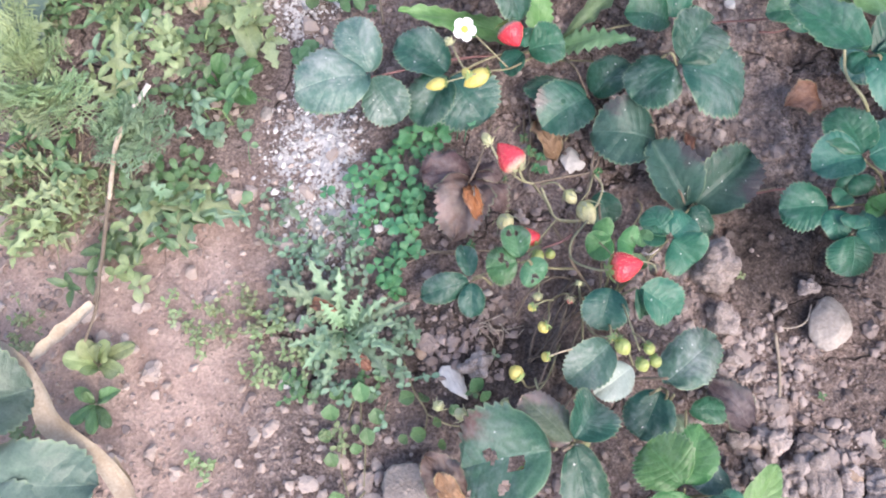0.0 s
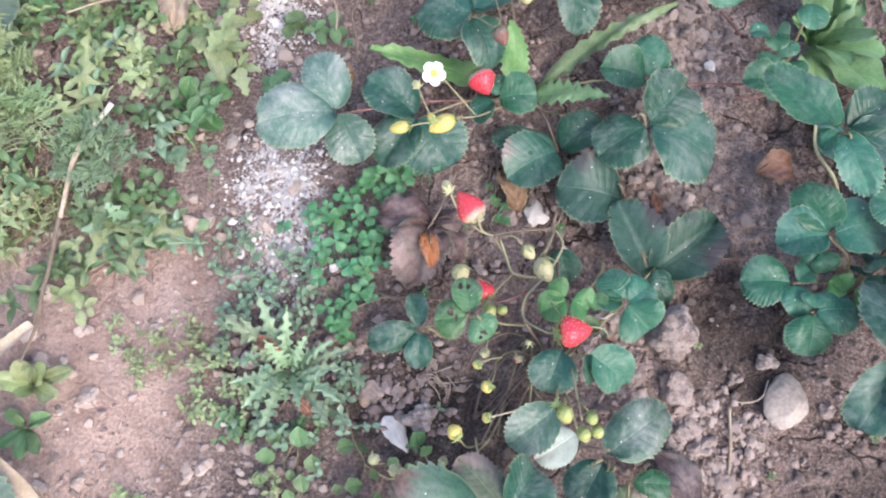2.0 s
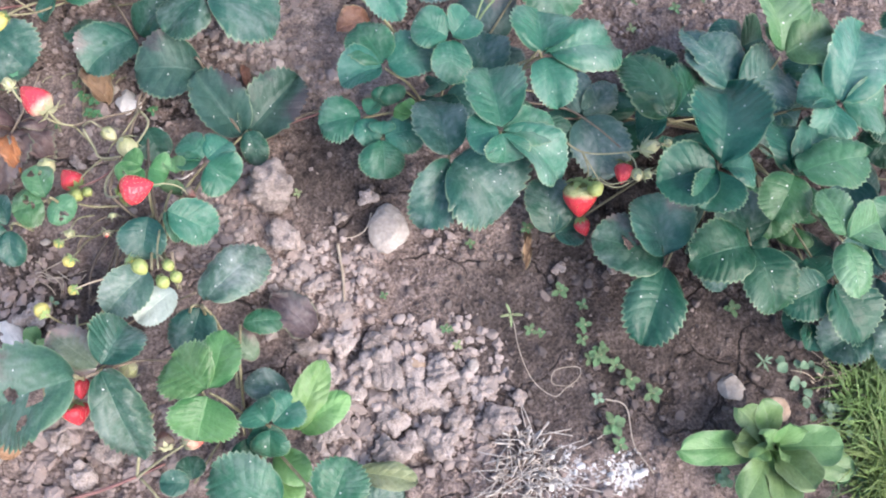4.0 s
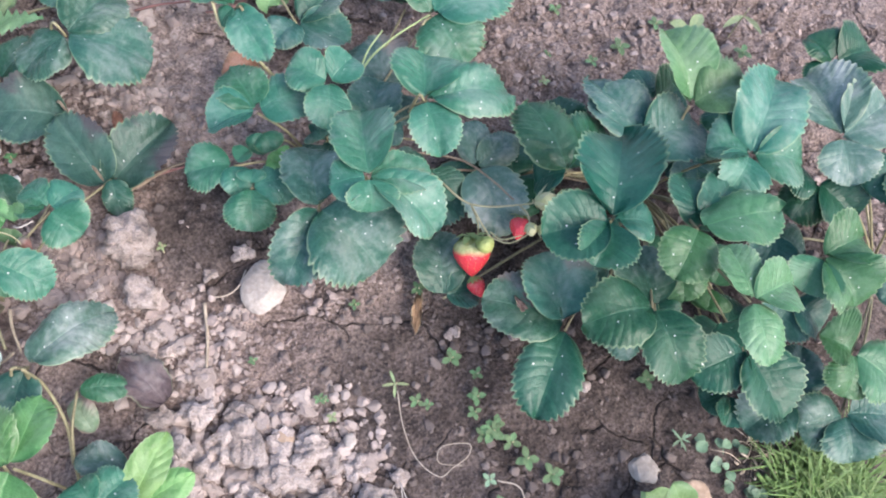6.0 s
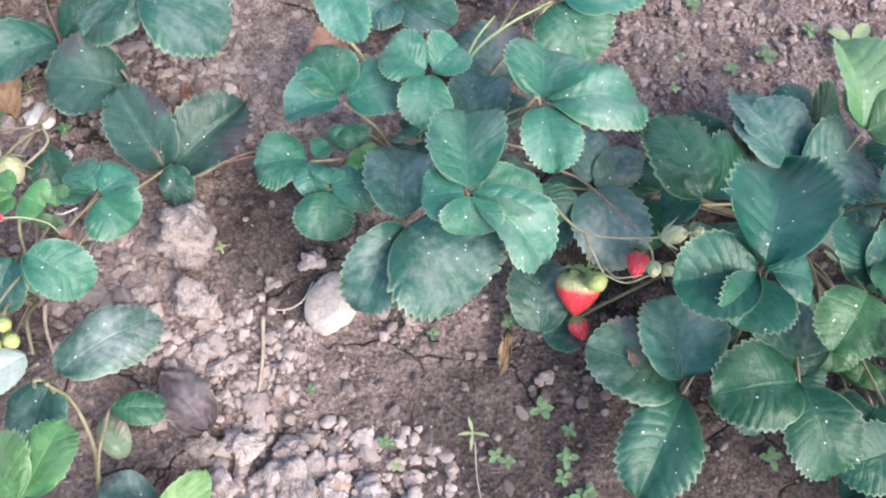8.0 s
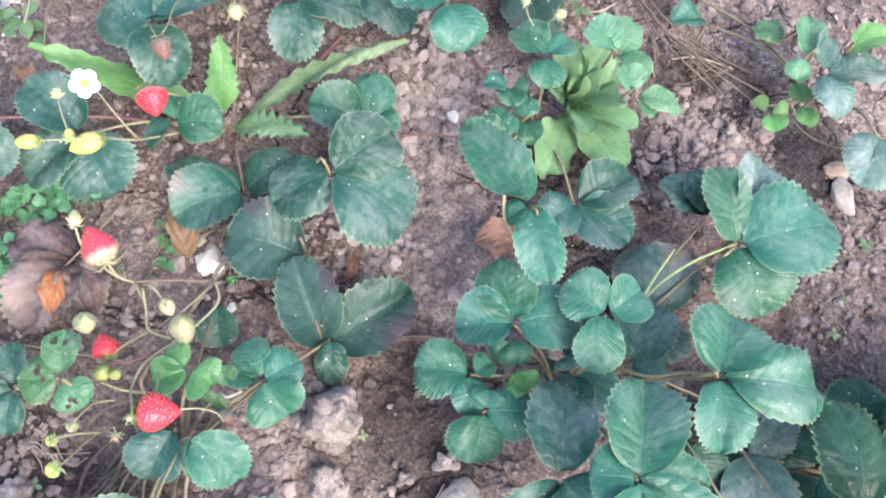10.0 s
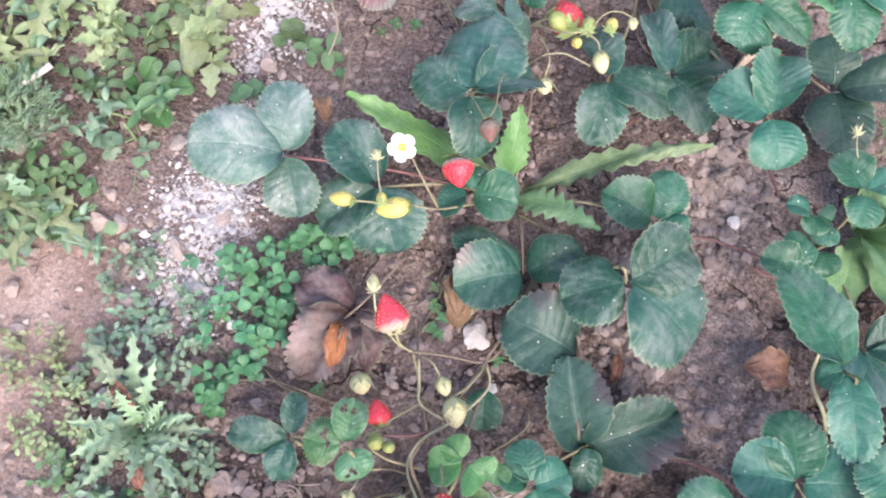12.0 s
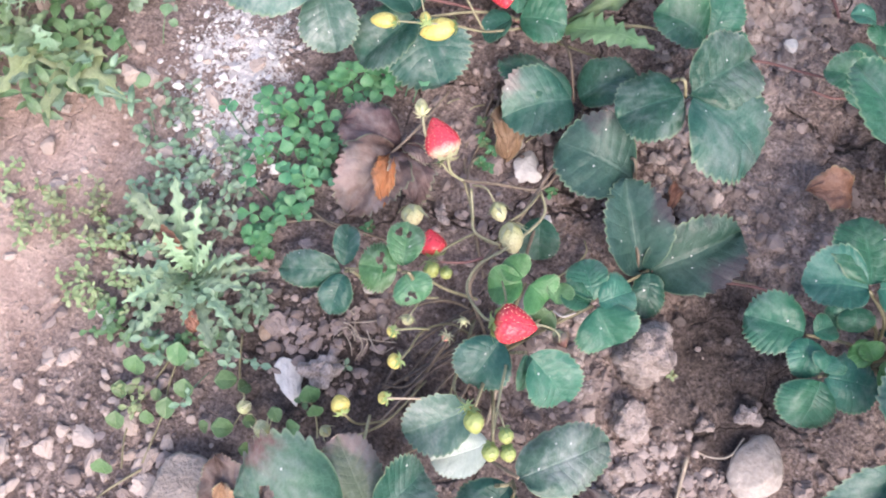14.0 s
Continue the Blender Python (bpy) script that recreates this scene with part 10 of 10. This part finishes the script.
rock("soil_clod", 0.3230, 0.2450, 0.0117, 0.0103, 0.00, CLOD, "lumpy dry grey-brown soil clod", "clod", 0.85, "soil clods on the bed", 0.40)
rock("soil_clod", 0.2840, 0.1850, 0.0149, 0.0129, 0.00, CLOD, "lumpy dry grey-brown soil clod", "clod", 0.85, "soil clods on the bed", 0.40)
rock("soil_clod", 0.2970, 0.1940, 0.0131, 0.0124, 0.00, CLOD, "lumpy dry grey-brown soil clod", "clod", 0.85, "soil clods on the bed", 0.40)
rock("soil_clod", 0.4840, 0.1880, 0.0118, 0.0104, 0.00, CLOD, "lumpy dry grey-brown soil clod", "clod", 0.85, "soil clods on the bed", 0.40)
rock("soil_clod", 0.4570, 0.2650, 0.0146, 0.0124, 0.00, CLOD, "lumpy dry grey-brown soil clod", "clod", 0.85, "soil clods on the bed", 0.40)
rock("soil_clod", 0.3060, 0.3690, 0.0131, 0.0124, 0.46, CLOD, "lumpy dry grey-brown soil clod", "clod", 0.85, "soil clods on the bed", 0.40)
rock("soil_clod", 0.2570, 0.3710, 0.0124, 0.0110, 0.40, CLOD, "lumpy dry grey-brown soil clod", "clod", 0.85, "soil clods on the bed", 0.40)
rock("soil_clod", 0.4880, 0.5120, 0.0145, 0.0137, 0.36, CLOD, "lumpy dry grey-brown soil clod", "clod", 0.85, "soil clods on the bed", 0.40)
rock("soil_clod", 0.5100, 0.5310, 0.0163, 0.0146, 0.46, CLOD, "lumpy dry grey-brown soil clod", "clod", 0.85, "soil clods on the bed", 0.40)
rock("soil_clod", 0.4670, 0.4930, 0.0135, 0.0119, 0.40, CLOD, "lumpy dry grey-brown soil clod", "clod", 0.85, "soil clods on the bed", 0.40)
rock("soil_clod", 0.2920, 0.5230, 0.0148, 0.0139, 0.46, CLOD, "lumpy dry grey-brown soil clod", "clod", 0.85, "soil clods on the bed", 0.40)
rock("soil_clod", 0.2840, 0.4950, 0.0121, 0.0121, 0.46, CLOD, "lumpy dry grey-brown soil clod", "clod", 0.85, "soil clods on the bed", 0.40)
rock("soil_clod", 0.1510, 0.4070, 0.0114, 0.0099, 0.46, CLOD, "lumpy dry grey-brown soil clod", "clod", 0.85, "soil clods on the bed", 0.40)
rock("soil_clod", 0.1030, 0.5090, 0.0168, 0.0187, 0.22, CLOD, "lumpy dry grey-brown soil clod", "clod", 0.85, "soil clods on the bed", 0.40)
rock("soil_clod", 0.5670, 0.1430, 0.0118, 0.0104, 0.00, CLOD, "lumpy dry grey-brown soil clod", "clod", 0.85, "soil clods on the bed", 0.40)
rock("soil_clod", 0.5590, 0.1940, 0.0143, 0.0122, 0.00, CLOD, "lumpy dry grey-brown soil clod", "clod", 0.85, "soil clods on the bed", 0.40)
rock("soil_clod", 0.5270, 0.1820, 0.0119, 0.0105, -0.14, CLOD, "lumpy dry grey-brown soil clod", "clod", 0.85, "soil clods on the bed", 0.40)
HEAPS = [(0.3580, 0.1090, 0.0763, 0.0574, 3000, -5.8), (0.1540, 0.0950, 0.0739, 0.0366, 1300, -5.8), (0.2310, 0.2510, 0.0377, 0.0380, 1100, -5.9), (0.2940, 0.5210, 0.0371, 0.0589, 1100, -5.7), (0.2600, 0.4190, 0.0491, 0.0665, 900, -5.7), (0.4990, 0.5350, 0.0460, 0.0322, 1000, -5.8), (0.2990, 0.2020, 0.0497, 0.0401, 1300, -6.0), (0.0950, 0.2190, 0.0444, 0.0419, 800, -5.8), (0.4820, 0.5100, 0.0525, 0.0311, 800, -5.8)]
stick("wooden_stake", [(-0.3090, 0.4770, 0.0150), (-0.3250, 0.5150, 0.0200), (-0.3480, 0.5730, 0.0300)], 0.0130, WOOD, "weathered tan wooden stake lying behind cabbage", "stake")


# ---------------------------------------------------------------- crumbs, clods and lime strewn on the soil
cover = lambda x, y: (0.25 + 0.75 * smoothstep(0.35, 0.7, lattice(x, y, 8, 21))) * (0.35 + 0.65 * smoothstep(-0.06, 0.06, x))


def dark_soil_at(x, y):
    """How far a spot lies inside the darker ground, 0 to 1."""
    return np.max([np.clip(1.2 - np.hypot((x - cx) / rx, (y - cy) / ry), 0, 1) for cx, cy, rx, ry in DARK_SOIL], axis=0)


sparse = lambda x, y: cover(x, y) * (1 - 0.65 * smoothstep(0.2, 0.6, dark_soil_at(x, y)))
gx, gy, gr = strewn(80000, -0.35, 0.92, -0.06, 1.0, 31, sparse)
small, dark_mask = np.clip(gr.lognormal(-6.1, 0.5, len(gx)), 0.0009, 0.008), dark_soil_at(gx, gy) > 0.25
grains("soil_crumbs", gx[~dark_mask], gy[~dark_mask], small[~dark_mask], CRUMB, "small grey-brown soil crumbs", "soil", seed=2)
grains("soil_crumbs", gx[dark_mask], gy[dark_mask], small[dark_mask], CRUMB_DARK, "small dark soil crumbs", "soil", seed=4)
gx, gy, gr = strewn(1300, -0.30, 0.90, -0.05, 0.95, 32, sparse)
lump, dark_mask = np.clip(gr.lognormal(-5.25, 0.35, len(gx)), 0.003, 0.011), dark_soil_at(gx, gy) > 0.25
grains("soil_lumps", gx[~dark_mask], gy[~dark_mask], lump[~dark_mask], CRUMB, "dry soil lumps of uneven size", "soil", sink=0.5, seed=3)
grains("soil_lumps", gx[dark_mask], gy[dark_mask], lump[dark_mask], CRUMB_DARK, "dark soil lumps of uneven size", "soil", sink=0.5, seed=6)
for k, (cx, cy, rx, ry, n, mean) in enumerate(HEAPS):
    gx, gy, gr = strewn(n, cx - rx, cx + rx, cy - ry, cy + ry, 60 + k, heap(cx, cy, rx, ry))
    grains("crumb_heap", gx, gy, np.clip(gr.lognormal(mean, 0.62, len(gx)), 0.0015, 0.013), CRUMB_DRY if k in (0, 3, 4, 6) else CRUMB, "loose heap of dry crumbled soil" if k in (0, 3, 4, 6) else "loose heap of darker crumbled soil", "soil", sink=0.5, seed=70 + k)
gx, gy, gr = strewn(620, -0.33, 0.0, 0.0, 0.5, 41)
grains("path_pebbles", gx, gy, np.clip(gr.lognormal(-5.45, 0.5, len(gx)), 0.002, 0.015), PEBBLE, "small pale pebbles on the sandy path", "pebbles", seed=5)
gx, gy, gr = strewn(110, -0.048, 0.072, 0.055, 0.155, 42)
grains("path_pebbles", gx, gy, np.clip(gr.lognormal(-5.3, 0.5, len(gx)), 0.0025, 0.012), PEBBLE, "pale flat lumps at the edge of the sandy path", "pebbles", sink=0.35, flat=0.5, seed=7)
for k, (cx, cy, rx, ry) in enumerate(LIME):
    gx, gy, gr = strewn(int(40 + 4e5 * rx * ry) if rx < 0.035 else 1900, cx - rx, cx + rx, cy - ry, cy + ry, 80 + k, heap(cx, cy, rx * 0.8, ry * 0.8))
    grains("lime_grains", gx, gy, np.clip(gr.lognormal(-6.45, 0.55, len(gx)), 0.0007, 0.006), LIME_GRAIN, "white strewn lime grains on soil", "lime", sink=0.2, seed=90 + k)
